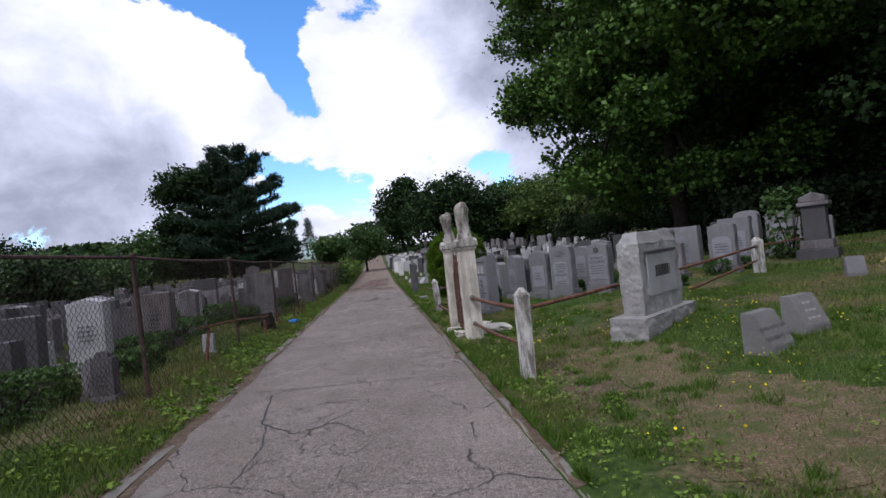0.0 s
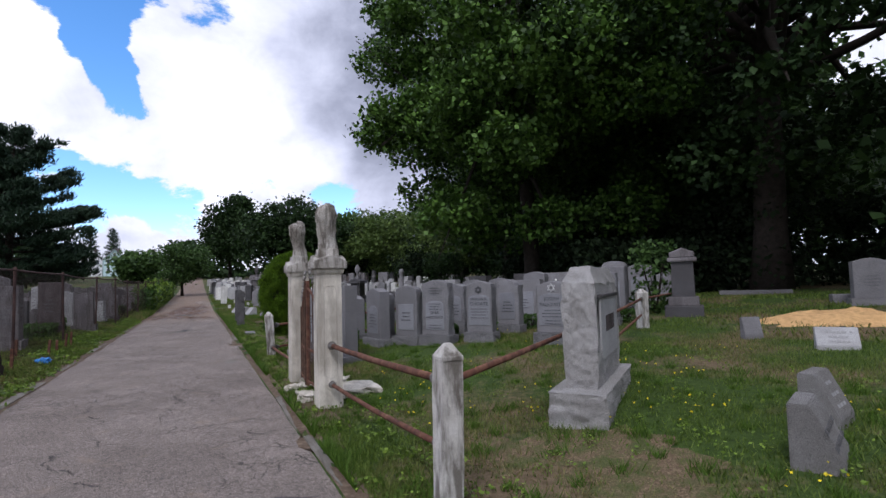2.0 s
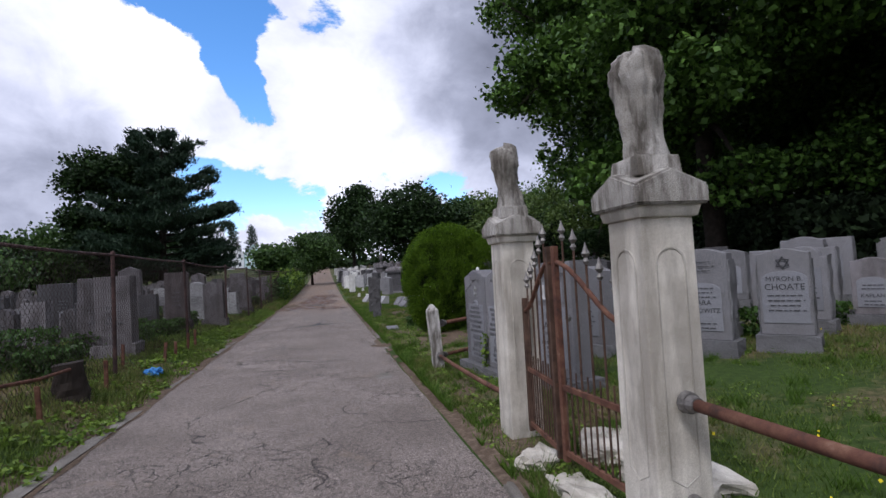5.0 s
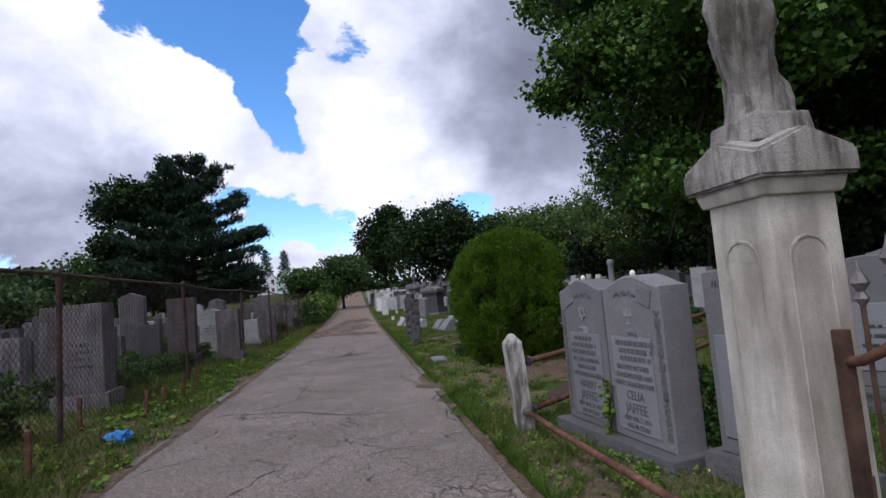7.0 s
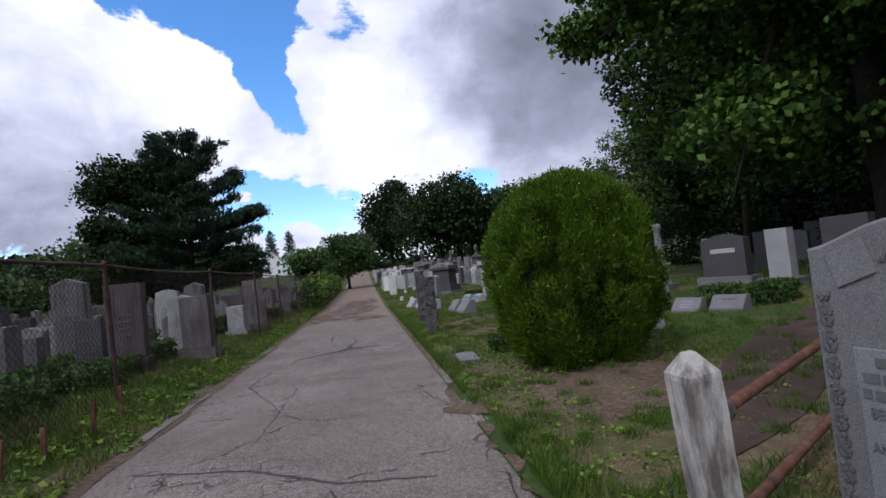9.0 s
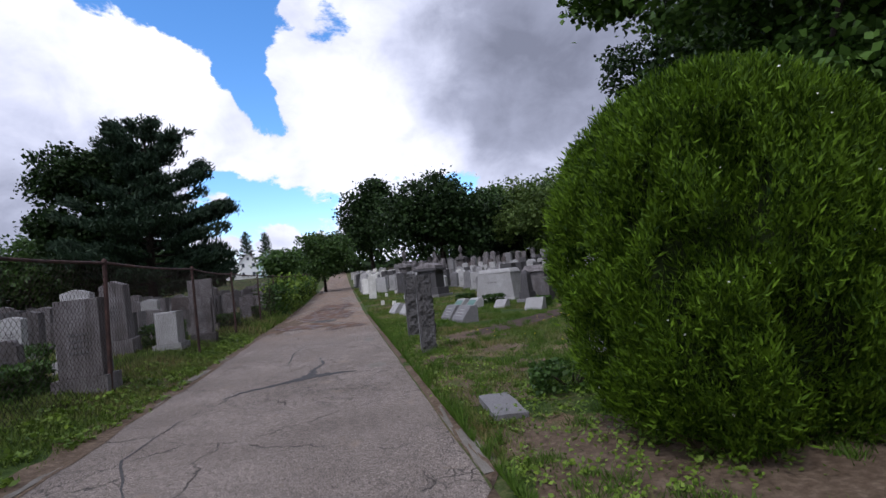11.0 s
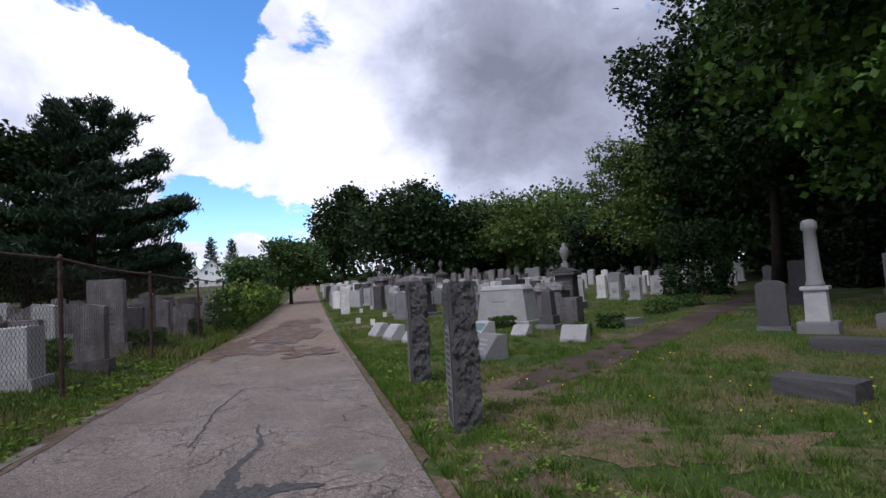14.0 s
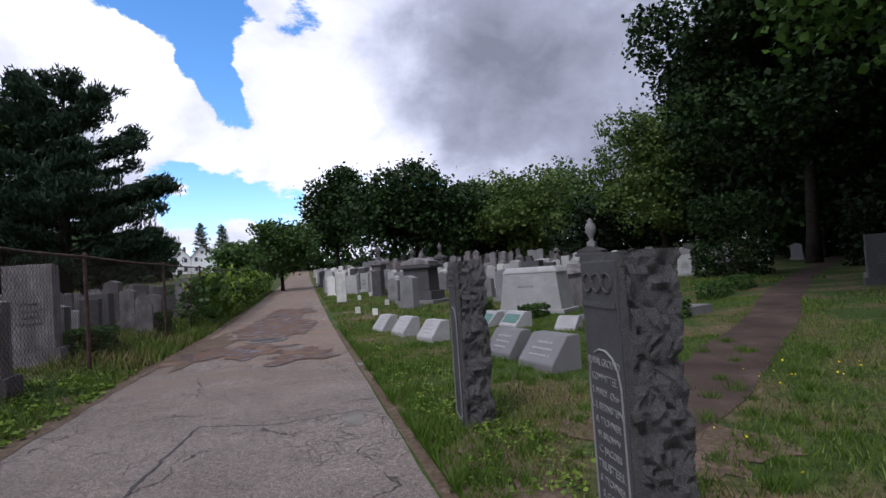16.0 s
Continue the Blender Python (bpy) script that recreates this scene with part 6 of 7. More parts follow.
def inscribed(off, names, lines, emblem, label, seed, band):
    m = pose(0.55, 12.38, 0.17, 0, 0, FACE) @ pose(off, 0, 0) @ Matrix.Diagonal((0.885, 0.9, 1.09, 1))
    t = tagged(new("gravestone"), label, "gravestone", "paired gravestones")
    t.matrix_basis = m
    w, d, h = 0.735, 0.28, 1.10
    part("die", slab_profile(w, d, h, "serp", 0, 0.01), GRANITE, t)
    px = -0.035 if band > 0 else 0.035
    ob = part("panel", slab_profile(0.51, 0.012, 0.63, "flat", 0.06, 0.003), POLISHED, t, "smooth lighter inscription panel")
    ob.matrix_basis = pose(px, -d / 2 - 0.003, 0)
    ob = part("panel_crest", slab_profile(0.16, 0.012, 0.055, "round", 0.69, 0.002), POLISHED, t, "small rounded crest of the panel")
    ob.matrix_basis = pose(px, -d / 2 - 0.003, 0)
    floral_band(t, band * 0.315, -d / 2 - 0.004, 0.10, 0.88, GRANITE_ROUGH, seed)
    y = -d / 2 - 0.0125
    for text, size, z, wd in names + lines:
        lettering(text, size, pose(px, y, z), LETTER_SOFT, t, wd)
    bars(3, 0.46, 0.052, 0.635, y, LETTER_SOFT, t, seed, 0.03)
    bars(1, 0.10, 0.05, 0.705, y, LETTER_SOFT, t, seed + 40, 0.02)
    # spray of carved roses across the head
    bm = bmesh.new()
    for k in range(9):
        a = -0.13 + 0.033 * k
        bmesh.ops.create_uvsphere(bm, u_segments=7, v_segments=5, radius=0.02 if k % 3 == 1 else 0.014, matrix=pose(px - band * 0.02 + a, -d / 2 - 0.003, 0.985 - 0.9 * a * a + 0.012 * math.sin(2.3 * k)) @ Matrix.Diagonal((1, 0.4, 0.8, 1)))
    part("rose_spray", bm, GRANITE_ROUGH, t, "carved spray of roses")
    if emblem == "star":
        star(t, 0.06, px, -d / 2 - 0.004, 0.85, LETTER_MID)
    else:
        bm = bmesh.new()
        for k in range(-3, 4):
            tube(bm, (px + k * 0.016, -d / 2 - 0.002, 0.83), (px + k * 0.016, -d / 2 - 0.002, 0.885), 0.004, 0.004, 5)
        tube(bm, (px - 0.05, -d / 2 - 0.002, 0.83), (px + 0.05, -d / 2 - 0.002, 0.83), 0.005, 0.005, 5)
        tube(bm, (px, -d / 2 - 0.002, 0.78), (px, -d / 2 - 0.002, 0.83), 0.005, 0.005, 5)
        tube(bm, (px - 0.025, -d / 2 - 0.002, 0.778), (px + 0.025, -d / 2 - 0.002, 0.778), 0.006, 0.006, 5)
        part("menorah_carving", bm, LETTER_MID, t)
    bk = part("open_book_carving", block(0.16, 0.012, 0.12, 0, 0, -0.06, 1.0, 0.003), GRANITE, t, "carved open book")
    bk.matrix_basis = pose(band * 0.19, -d / 2 - 0.003, 0.965, 0, band * 18, 0)
    bm = bmesh.new()
    bmesh.ops.create_uvsphere(bm, u_segments=10, v_segments=7, radius=0.023, matrix=pose(-0.02, -0.06, h + 0.012))
    part("pebble", bm, PEBBLE, t, "white pebble left on top", True)
    return t


inscribed(-0.334, (("HARRY", 0.085, 0.30, 0.34), ("JAFFEE", 0.095, 0.215, 0.40)), (("BELOVED HUSBAND", 0.048, 0.485, 0.46), ("DEAR FATHER", 0.048, 0.43, 0.33), ("AND GRANDFATHER", 0.048, 0.375, 0.46), ("DIED OCT. 31, 1957", 0.045, 0.145, 0.44), ("AGE 70 YEARS", 0.045, 0.095, 0.34)), "star",
          "grey granite gravestone with lettered panel and floral edge, pebble on top", 1, -1)
inscribed(0.334, (("CELIA", 0.085, 0.30, 0.30), ("JAFFEE", 0.095, 0.215, 0.42)), (("BELOVED MOTHER", 0.048, 0.485, 0.44), ("GRANDMOTHER AND", 0.048, 0.43, 0.47), ("GREAT GRANDMOTHER", 0.048, 0.375, 0.49), ("DIED FEB. 7, 1971", 0.045, 0.145, 0.44), ("AGE 80 YEARS", 0.045, 0.095, 0.34)), "menorah",
          "grey granite gravestone with menorah, lettered panel and rose-carved edge", 2, 1)
# a vine shoot in the gap between the two
rng0 = np.random.default_rng(77)
vt = thing("vine", pose(0.55, 12.38, 0.16, 0, 0, FACE), "young green vine in the gap between two gravestones", "vine")
pv = np.stack([rng0.normal(0, 0.022, 90), -0.17 + rng0.normal(0, 0.02, 90), 0.42 * rng0.random(90)], -1)
mesh_of("leaves", leaf_quads(pv, 0.05, rng0, 0.2, 0.8), 4, VINE, vt)
bm = bmesh.new()
tube(bm, (0, -0.16, -0.02), (0.01, -0.165, 0.42), 0.005, 0.003, 5)
part("stem", bm, BARK, vt)

g = stone_on_base(1.21, 11.37, 0.66, 1.33, 0.24, -60, "slope", GRANITE, "grey granite gravestone with candlestick carving and long epitaph", (1.2, 1.6, 0.15), (0.0, 0.1, 0.56, 0.62), None, seed=61)
writing(g, 0.24, (("ALWAYS IN OUR HEARTS", 0.05, 1.19, 0.5), ("IDA", 0.1, 0.76, 0.2), ("ABEL", 0.11, 0.66, 0.36), ("DIED AUG.", 0.045, 0.58, 0.26), ("AGE 78", 0.045, 0.53, 0.2), ("SHE REMEMBERED", 0.045, 0.48, 0.46), ("AND HER", 0.045, 0.43, 0.2), ("WILL BE", 0.045, 0.385, 0.26), ("BELOVED", 0.045, 0.34, 0.3), ("DEAR", 0.045, 0.30, 0.3)))
part("carved_frame", block(0.40, 0.012, 0.20, 0, -0.123, 0.92, 1.0, 0.004), POLISHED, g, "carved picture of two candlesticks")
for sx in (-0.1, 0.1):
    bm = bmesh.new()
    lathe(bm, [(0.05, 0.94), (0.02, 0.96), (0.014, 1.0), (0.022, 1.03), (0.012, 1.06), (0.02, 1.09)], 10)
    for v in bm.verts:
        v.co = Vector((v.co.x + sx, -0.132 + v.co.y * 0.25, v.co.z))
    part("candlestick_carving", bm, LETTER_LIGHT, g)
for k, (x, y, h) in enumerate(((1.85, 12.75, 1.15), (1.35, 14.2, 1.0))):
    g = stone_on_base(x, y, 0.62, h, 0.22, FACE, "serp", GRANITE, "grey granite gravestone behind the front pair", (1.2, 1.6, 0.16), (0, 0.1, 0.44, 0.55), None, seed=64 + k)
    bars(5, 0.36, 0.06, 0.62, -0.125, LETTER_DARK, g, 90 + k)
shrub(1.22, 11.98, 0.5, 0.4, 0.55, 1200, 0.05, SHRUB, "small leafy shrub between gravestones", 131)


# ---- granite gate pillars at the footpath ----
def pillar(x, y, h, rz, label, seed, text):
    t = thing("granite_pillar", pose(x, y, ground(x, y) - 0.03, 0, 0, rz), label, "pillar", "footpath pillars")
    w, d = 0.23, 0.30
    bm = bmesh.new()
    box(bm, w, d, h + 0.05, 0, 0, -0.05)
    bmesh.ops.subdivide_edges(bm, edges=bm.edges[:], cuts=44, use_grid_fill=True)
    for v in bm.verts:
        if v.co.x < -w / 2 + 0.03:
            continue
        p = v.co * 6 + Vector((seed, 0, 0))
        amp = 0.034 if v.co.z < h - 0.02 else 0.015
        v.co += amp * Vector((noise.noise(p), noise.noise(p + Vector((7, 3, 1))), 0.4 * noise.noise(p + Vector((2, 9, 4))))) + 0.026 * Vector((noise.noise(p * 3.1), noise.noise(p * 3.1 + Vector((1, 5, 2))), 0)) + 0.020 * Vector((noise.noise(p * 8), noise.noise(p * 8 + Vector((1, 5, 2))), 0))
    part("shaft", bm, PILLAR, t)
    fc = part("dressed_face", block(d * 0.94, 0.012, h - 0.03, 0, 0, 0.0, 1.0, 0.004), PILLAR_FACE, t, "smooth dressed face")
    fm = pose(-w / 2 - 0.003, 0, 0, 0, 0, -90)
    fc.matrix_basis = fm
    bm = bmesh.new()
    for k in (-1, 0, 1):
        for i in range(12):
            a0, a1 = 2 * math.pi * i / 12, 2 * math.pi * (i + 1) / 12
            tube(bm, (k * 0.08 + 0.035 * math.cos(a0), -0.008, h - 0.11 + 0.035 * math.sin(a0)), (k * 0.08 + 0.035 * math.cos(a1), -0.008, h - 0.11 + 0.035 * math.sin(a1)), 0.006, 0.006, 4)
    box(bm, d * 0.9, 0.012, 0.02, 0, -0.006, h - 0.2)
    part("carved_rings", bm, PILLAR, t).matrix_basis = fm
    bm = bmesh.new()
    pts = [(-0.12, 0.12), (-0.125, 0.3), (-0.125, h - 0.48)] + [(0.12 * math.cos(a), h - 0.46 + 0.1 * math.sin(a)) for a in np.linspace(math.pi, 0, 8)] + [(0.125, h - 0.48), (0.125, 0.3), (0.12, 0.12)]
    for (x0, z0), (x1, z1) in zip(pts, pts[1:]):
        tube(bm, (x0, -0.007, z0), (x1, -0.007, z1), 0.005, 0.005, 4)
    for s in (-1, 1):
        q = [(s * 0.13, 0.12), (s * 0.09, 0.08), (s * 0.05, 0.10), (s * 0.03, 0.07), (0, 0.05)]
        for (x0, z0), (x1, z1) in zip(q, q[1:]):
            tube(bm, (x0, -0.007, z0), (x1, -0.007, z1), 0.005, 0.005, 4)
    part("scroll_border", bm, LETTER_WORN, t, "pale incised scroll border").matrix_basis = fm
    for line, size, z, wd in text:
        lettering(line, size, fm @ pose(0, -0.008, z), LETTER_WORN, t, wd)
    return t


ROLL = (("BURIAL GROUND", 0.042, 0.86, 0.25), ("COMMITTEE.", 0.042, 0.80, 0.2), ("S. MARX  Chair", 0.038, 0.745, 0.22), ("L. J. BERNSTEIN", 0.038, 0.69, 0.24), ("A. TICHNER", 0.038, 0.635, 0.2), ("H. BROWN", 0.038, 0.58, 0.17), ("C. JACOBS", 0.038, 0.525, 0.18),
        ("TRUSTEES.", 0.045, 0.465, 0.24), ("S. TICHNER", 0.038, 0.41, 0.2), ("S. COHEN", 0.038, 0.355, 0.17), ("D. F. OCHS", 0.038, 0.30, 0.18))
pillar(-2.96, 21.98, 1.27, 11.0, "rough charcoal granite pillar with a lettered face", 1.0, ROLL)
pillar(-3.56, 24.15, 1.31, 11.0, "rough charcoal granite pillar beside the footpath", 6.0, ())


# ---- right of the lane, past the bush ----
def flat_stone(x, y, w, d, h, rz, mat, label, seed=0, tilt=(0, 0), name="ground_slab"):
    t = thing(name, pose(x, y, ground(x, y) - 0.03, tilt[0], tilt[1], rz), label, "grave slab")
    part("slab", rough_block(w, d, h, 0, 0.012, 4, seed=seed), mat, t)
    return t


flat_stone(-1.82, 18.22, 0.72, 0.27, 0.085, 103, GRANITE, "flat grey stone marker flush in the grass", 1)
flat_stone(-0.60, 20.0, 0.60, 0.32, 0.25, -48, MARKER, "low pale granite block lying in the grass", 2)
flat_stone(0.22, 22.4, 0.66, 0.34, 0.20, -56, GRANITE_DARK, "low dark stone block lying in the grass", 3)
flat_stone(0.95, 30.7, 0.9, 0.5, 0.2, 35, GRANITE, "low grey ledger stone beside the footpath", 4)
flat_stone(0.85, 18.85, 0.4, 0.3, 0.2, -60, GRANITE_PALE, "pale stone block behind the bush", 5)
for k, (x, y) in enumerate(((-5.38, 31.35), (-4.82, 30.4), (-4.2, 29.35))):
    slant_marker(x, y, 0.62, 0.40, 0.38, -60, GRANITE_PALE, "low white granite slant marker in a row", seed=10 + k)
slant_marker(-3.05, 27.0, 0.62, 0.40, 0.36, -62, GRANITE, "low grey granite slant marker", seed=14)
slant_marker(-2.65, 26.1, 0.66, 0.42, 0.42, -62, GRANITE, "low blue-grey granite slant marker, tilted", seed=15)
slant_marker(-3.1, 31.0, 0.6, 0.34, 0.4, -62, GRANITE_PALE, "pale slant marker with a green bronze plaque", face=BRONZE, seed=16)
slant_marker(-2.62, 30.25, 0.6, 0.34, 0.4, -62, GRANITE_PALE, "pale slant marker with a green bronze plaque", face=BRONZE, seed=17)
slant_marker(-0.85, 27.9, 0.52, 0.36, 0.3, -30, GRANITE_PALE, "pale slant marker by the footpath", seed=18)
slant_marker(-1.75, 29.4, 0.42, 0.28, 0.3, -40, GRANITE_PALE, "small pale slant marker", seed=19)
slant_marker(2.1, 21.0, 0.55, 0.30, 0.3, -50, GRANITE, "small grey marker below a shrub", seed=20)
slant_marker(2.62, 20.45, 0.6, 0.30, 0.3, -50, GRANITE, "small grey marker lettered for a parent", (("FATHER", 0.07, 0.05, 0.4),), seed=21)


def sarcophagus(x, y, rz, label):
    t = thing("tomb", pose(x, y, ground(x, y) - 0.03, 0, 0, rz), label, "tomb")
    part("plinth", block(1.9, 0.95, 0.12, 0, 0, 0, 1.0, 0.015), GRANITE_PALE, t)
    part("body", block(1.72, 0.78, 0.9, 0, 0, 0.12, 0.86, 0.015), GRANITE_PALE, t)
    bm = bmesh.new()
    box(bm, 1.56, 0.72, 0.16, 0, 0, 1.02, 0.86, 0.05)
    part("lid", bm, GRANITE_PALE, t, "rounded heavy lid")
    for x0, s in ((-0.2, "BLOG"),):
        lettering(s, 0.16, pose(x0 + 0.1, -0.352, 0.72, -6, 0, 0), LETTER_DARK, t, 0.5)
    return t


sarcophagus(-1.75, 33.3, -35, "large pale granite tomb with dark raised letters")


def obelisk(x, y, h, w, mat, rz, label, group="obelisks"):
    t = thing("obelisk", pose(x, y, ground(x, y) - 0.03, 0, 0, rz), label, "obelisk", group)
    part("base", block(w * 1.8, w * 1.8, 0.16, 0, 0, 0, 1.0, 0.01), GRANITE, t)
    part("die", block(w * 1.35, w * 1.35, 0.22, 0, 0, 0.16, 0.95, 0.01), mat, t)
    bm = bmesh.new()
    box(bm, w, w, h - 0.5, 0, 0, 0.38, 0.78)
    part("shaft", bm, mat, t)
    part("point", block(w * 0.78, w * 0.78, 0.12, 0, 0, h - 0.12, 0.05, 0.0), mat, t)
    return t


def urn_monument(x, y, h, rz, mat, label, urn_mat=None):
    t = thing("urn_monument", pose(x, y, ground(x, y) - 0.03, 0, 0, rz), label, "monument", "urn monuments")
    s = h / 2.7
    part("base", block(1.2 * s, 1.2 * s, 0.3 * s, 0, 0, 0, 1.0, 0.02), GRANITE, t)
    part("upper_base", block(0.95 * s, 0.95 * s, 0.22 * s, 0, 0, 0.3 * s, 0.95, 0.02), mat, t)
    part("die", block(0.72 * s, 0.72 * s, 0.85 * s, 0, 0, 0.52 * s, 0.97, 0.015), mat, t)
    part("cornice", block(0.98 * s, 0.98 * s, 0.1 * s, 0, 0, 1.37 * s, 1.0, 0.03 * s), mat, t)
    part("gabled_cap", slab_profile(0.86 * s, 0.86 * s, 0.25 * s, "gable", 1.47 * s, 0.02 * s), mat, t)
    part("pedestal", block(0.3 * s, 0.3 * s, 0.2 * s, 0, 0, 1.68 * s, 0.9, 0.02 * s), urn_mat or mat, t)
    bm = bmesh.new()
    lathe(bm, [(0.13 * s, 1.86 * s), (0.07 * s, 1.92 * s), (0.08 * s, 2.0 * s), (0.17 * s, 2.2 * s), (0.19 * s, 2.38 * s), (0.14 * s, 2.5 * s), (0.09 * s, 2.54 * s), (0.11 * s, 2.6 * s), (0.02, 2.7 * s)], 14)
    part("urn", bm, urn_mat or mat, t, smooth=True)
    return t


urn_monument(0.95, 38.0, 2.65, -30, GRANITE_DARK, "dark granite monument with a pale urn on top", GRANITE)
obelisk(-0.88, 30.85, 1.1, 0.3, GRANITE_DARK, -35, "small black polished granite obelisk")
flat_stone(-0.22, 31.15, 0.42, 0.42, 0.8, -35, GRANITE_OLD, "square grey stone pedestal", 8, name="pedestal")
g = thing("tomb", pose(-0.2, 34.2, ground(-0.2, 34.2), 0, 0, -35), "rounded mossy stone tomb behind the pale one", "tomb")
part("body", block(0.95, 0.7, 0.95, 0, 0, -0.03, 0.9, 0.05), GRANITE_OLD, g)
part("lid", rough_block(1.05, 0.8, 0.25, 0.9, 0.05, 4, seed=4, taper=0.8), GRANITE_OLD, g)
mt = thing("monument", pose(-5.2, 39.6, ground(-5.2, 39.6) - 0.03, 0, 0, -30), "dark granite family monument with a carved scroll cap", "monument")
part("plinth", block(1.75, 1.2, 0.14, 0, 0, 0, 1.0, 0.015), GRANITE, mt)
part("base", block(1.5, 0.95, 0.34, 0, 0, 0.14, 0.97, 0.015), GRANITE_DARK, mt)
part("die", block(1.2, 0.7, 0.85, 0, 0, 0.48, 0.96, 0.015), GRANITE_DARK, mt)
part("cornice", block(1.45, 0.9, 0.12, 0, 0, 1.33, 1.0, 0.03), GRANITE_DARK, mt)
part("scroll_cap", slab_profile(1.3, 0.8, 0.28, "serp", 1.45, 0.03), GRANITE_OLD, mt)


def broken_column(x, y, h, label):
    t = thing("column_monument", pose(x, y, ground(x, y) - 0.03, 0, 0, -40), label, "monument")
    part("plinth", block(0.6, 0.6, 0.22, 0, 0, 0, 1.0, 0.015), GRANITE, t)
    part("pedestal", block(0.36, 0.36, 0.55, 0, 0, 0.22, 0.92, 0.012), GRANITE_PALE, t)
    part("cornice", block(0.42, 0.42, 0.07, 0, 0, 0.77, 1.0, 0.015), GRANITE_PALE, t)
    bm = bmesh.new()
    lathe(bm, [(0.16, 0.84), (0.14, 0.9), (0.125, 0.94), (0.105, h * 0.75), (0.10, h - 0.18), (0.13, h - 0.14), (0.12, h - 0.02), (0.07, h + 0.03)], 14)
    for v in bm.verts:
        k = 0.014 * noise.noise(v.co * 8)
        v.co += Vector((k, -k, k))
    part("shaft", bm, GRANITE, t, "round shaft wound with a carved garland", True)
    return t


broken_column(3.25, 27.0, 2.0, "tall pale broken-column grave monument")
stone_on_base(2.82, 27.6, 0.5, 0.95, 0.18, -40, "round", GRANITE_DARK, "dark slate tablet leaning beside the column", (1.1, 1.4, 0.1), seed=70)
g = stone_on_base(4.95, 26.6, 1.25, 1.45, 0.35, -50, "serp", GRANITE_DARK, "large dark granite family stone with a pale name", (1.25, 1.8, 0.25), seed=71)
bm = bars(1, 0.95, 0.1, 0.92, -0.18, LETTER_LIGHT, g, 99, 0.13)
g = stone_on_base(5.3, 24.2, 0.5, 1.4, 0.35, -50, "flat", GRANITE_PALE, "tall pale marble stone on a wide base", (1.8, 2.2, 0.22), seed=72)
stone_on_base(6.3, 23.3, 0.9, 1.5, 0.4, -50, "flat", GRANITE_DARK, "dark granite stone in the shade", (1.2, 1.5, 0.25), seed=73)
for k, (x, y, w, d, h) in enumerate(((2.9, 21.6, 0.9, 0.6, 0.42), (3.6, 20.9, 1.0, 0.6, 0.4), (1.75, 22.0, 0.5, 0.5, 0.35), (4.2, 22.5, 1.5, 0.5, 0.3), (0.5, 30.3, 0.6, 0.5, 0.35), (-0.6, 28.6, 0.5, 0.4, 0.3), (-2.0, 32.0, 0.9, 0.4, 0.3), (2.9, 33.6, 1.6, 0.6, 0.4), (7.5, 41.5, 2.6, 2.6, 3.3), (4.4, 35.2, 1.6, 0.6, 0.4), (-3.2, 35.0, 0.8, 0.5, 0.3))):
    shrub(x, y, w, d, h, 1200 if h < 1 else 5200, 0.07 if h < 1 else 0.16, SHRUB if h < 1 else LEAF_DARK, "low evergreen ground cover on a grave" if h < 1 else "dense dark yew behind the graves", 140 + k, 50)
flat_stone(0.95, 21.1, 0.75, 0.36, 0.34, -50, GRANITE_BIG, "pale rough granite block lying in the grass", 11)
flat_stone(2.3, 24.9, 0.9, 0.4, 0.2, -50, GRANITE_DARK, "low dark stone slab in the shade", 12)
flat_stone(15.1, 18.6, 2.2, 0.6, 0.16, -35, GRANITE, "long low ledger stone in the shade of the grove", 13)
flat_stone(14.0, 13.8, 1.0, 0.5, 0.24, -35, GRANITE, "low grey ledger stone in the shaded lawn", 14)
# thin white stone by the lane
stone_on_base(-9.0, 42.6, 0.42, 1.35, 0.14, 10, "flat", MARBLE_WHITE, "slim white marble headstone near the lane", (1.1, 1.4, 0.06), seed=74)


# ---- the many other gravestones ----
LEFT = [(0.52, 1.08, 0.32, "flat", GRANITE_OLD, "weathered grey upright gravestone on a base", (1.25, 1.4, 0.18)), (0.46, 1.2, 0.32, "serp", GRANITE_OLD, "purplish grey upright gravestone with curved head", (1.3, 1.5, 0.22)), (0.55, 0.98, 0.28, "round", GRANITE_OLD, "weathered grey round-headed gravestone", (1.2, 1.4, 0.16)),
        (0.42, 1.32, 0.38, "gable", GRANITE_OLD, "tall narrow grey gravestone with gabled head", (1.4, 1.4, 0.28)), (0.62, 1.0, 0.3, "flat", GRANITE_BROWN, "broad brownish gravestone on a rough base", (1.2, 1.4, 0.2)), (0.38, 0.85, 0.2, "shoulder", GRANITE_OLD, "small shouldered grey stone headstone", (1.2, 1.5, 0.14)),
        (0.5, 1.12, 0.26, "serp", GRANITE_PALE, "pale grey granite gravestone with curved head", (1.25, 1.5, 0.2)), (0.46, 1.1, 0.32, "flat", GRANITE_DARK, "dark upright gravestone on a rough base", (1.3, 1.5, 0.2)), (0.36, 0.62, 0.34, "flat", GRANITE_PALE, "short pale square grave pillar", (1.3, 1.3, 0.12)),
        (0.7, 0.92, 0.3, "serp", GRANITE, "wide grey granite gravestone with curved head", (1.2, 1.5, 0.2))]
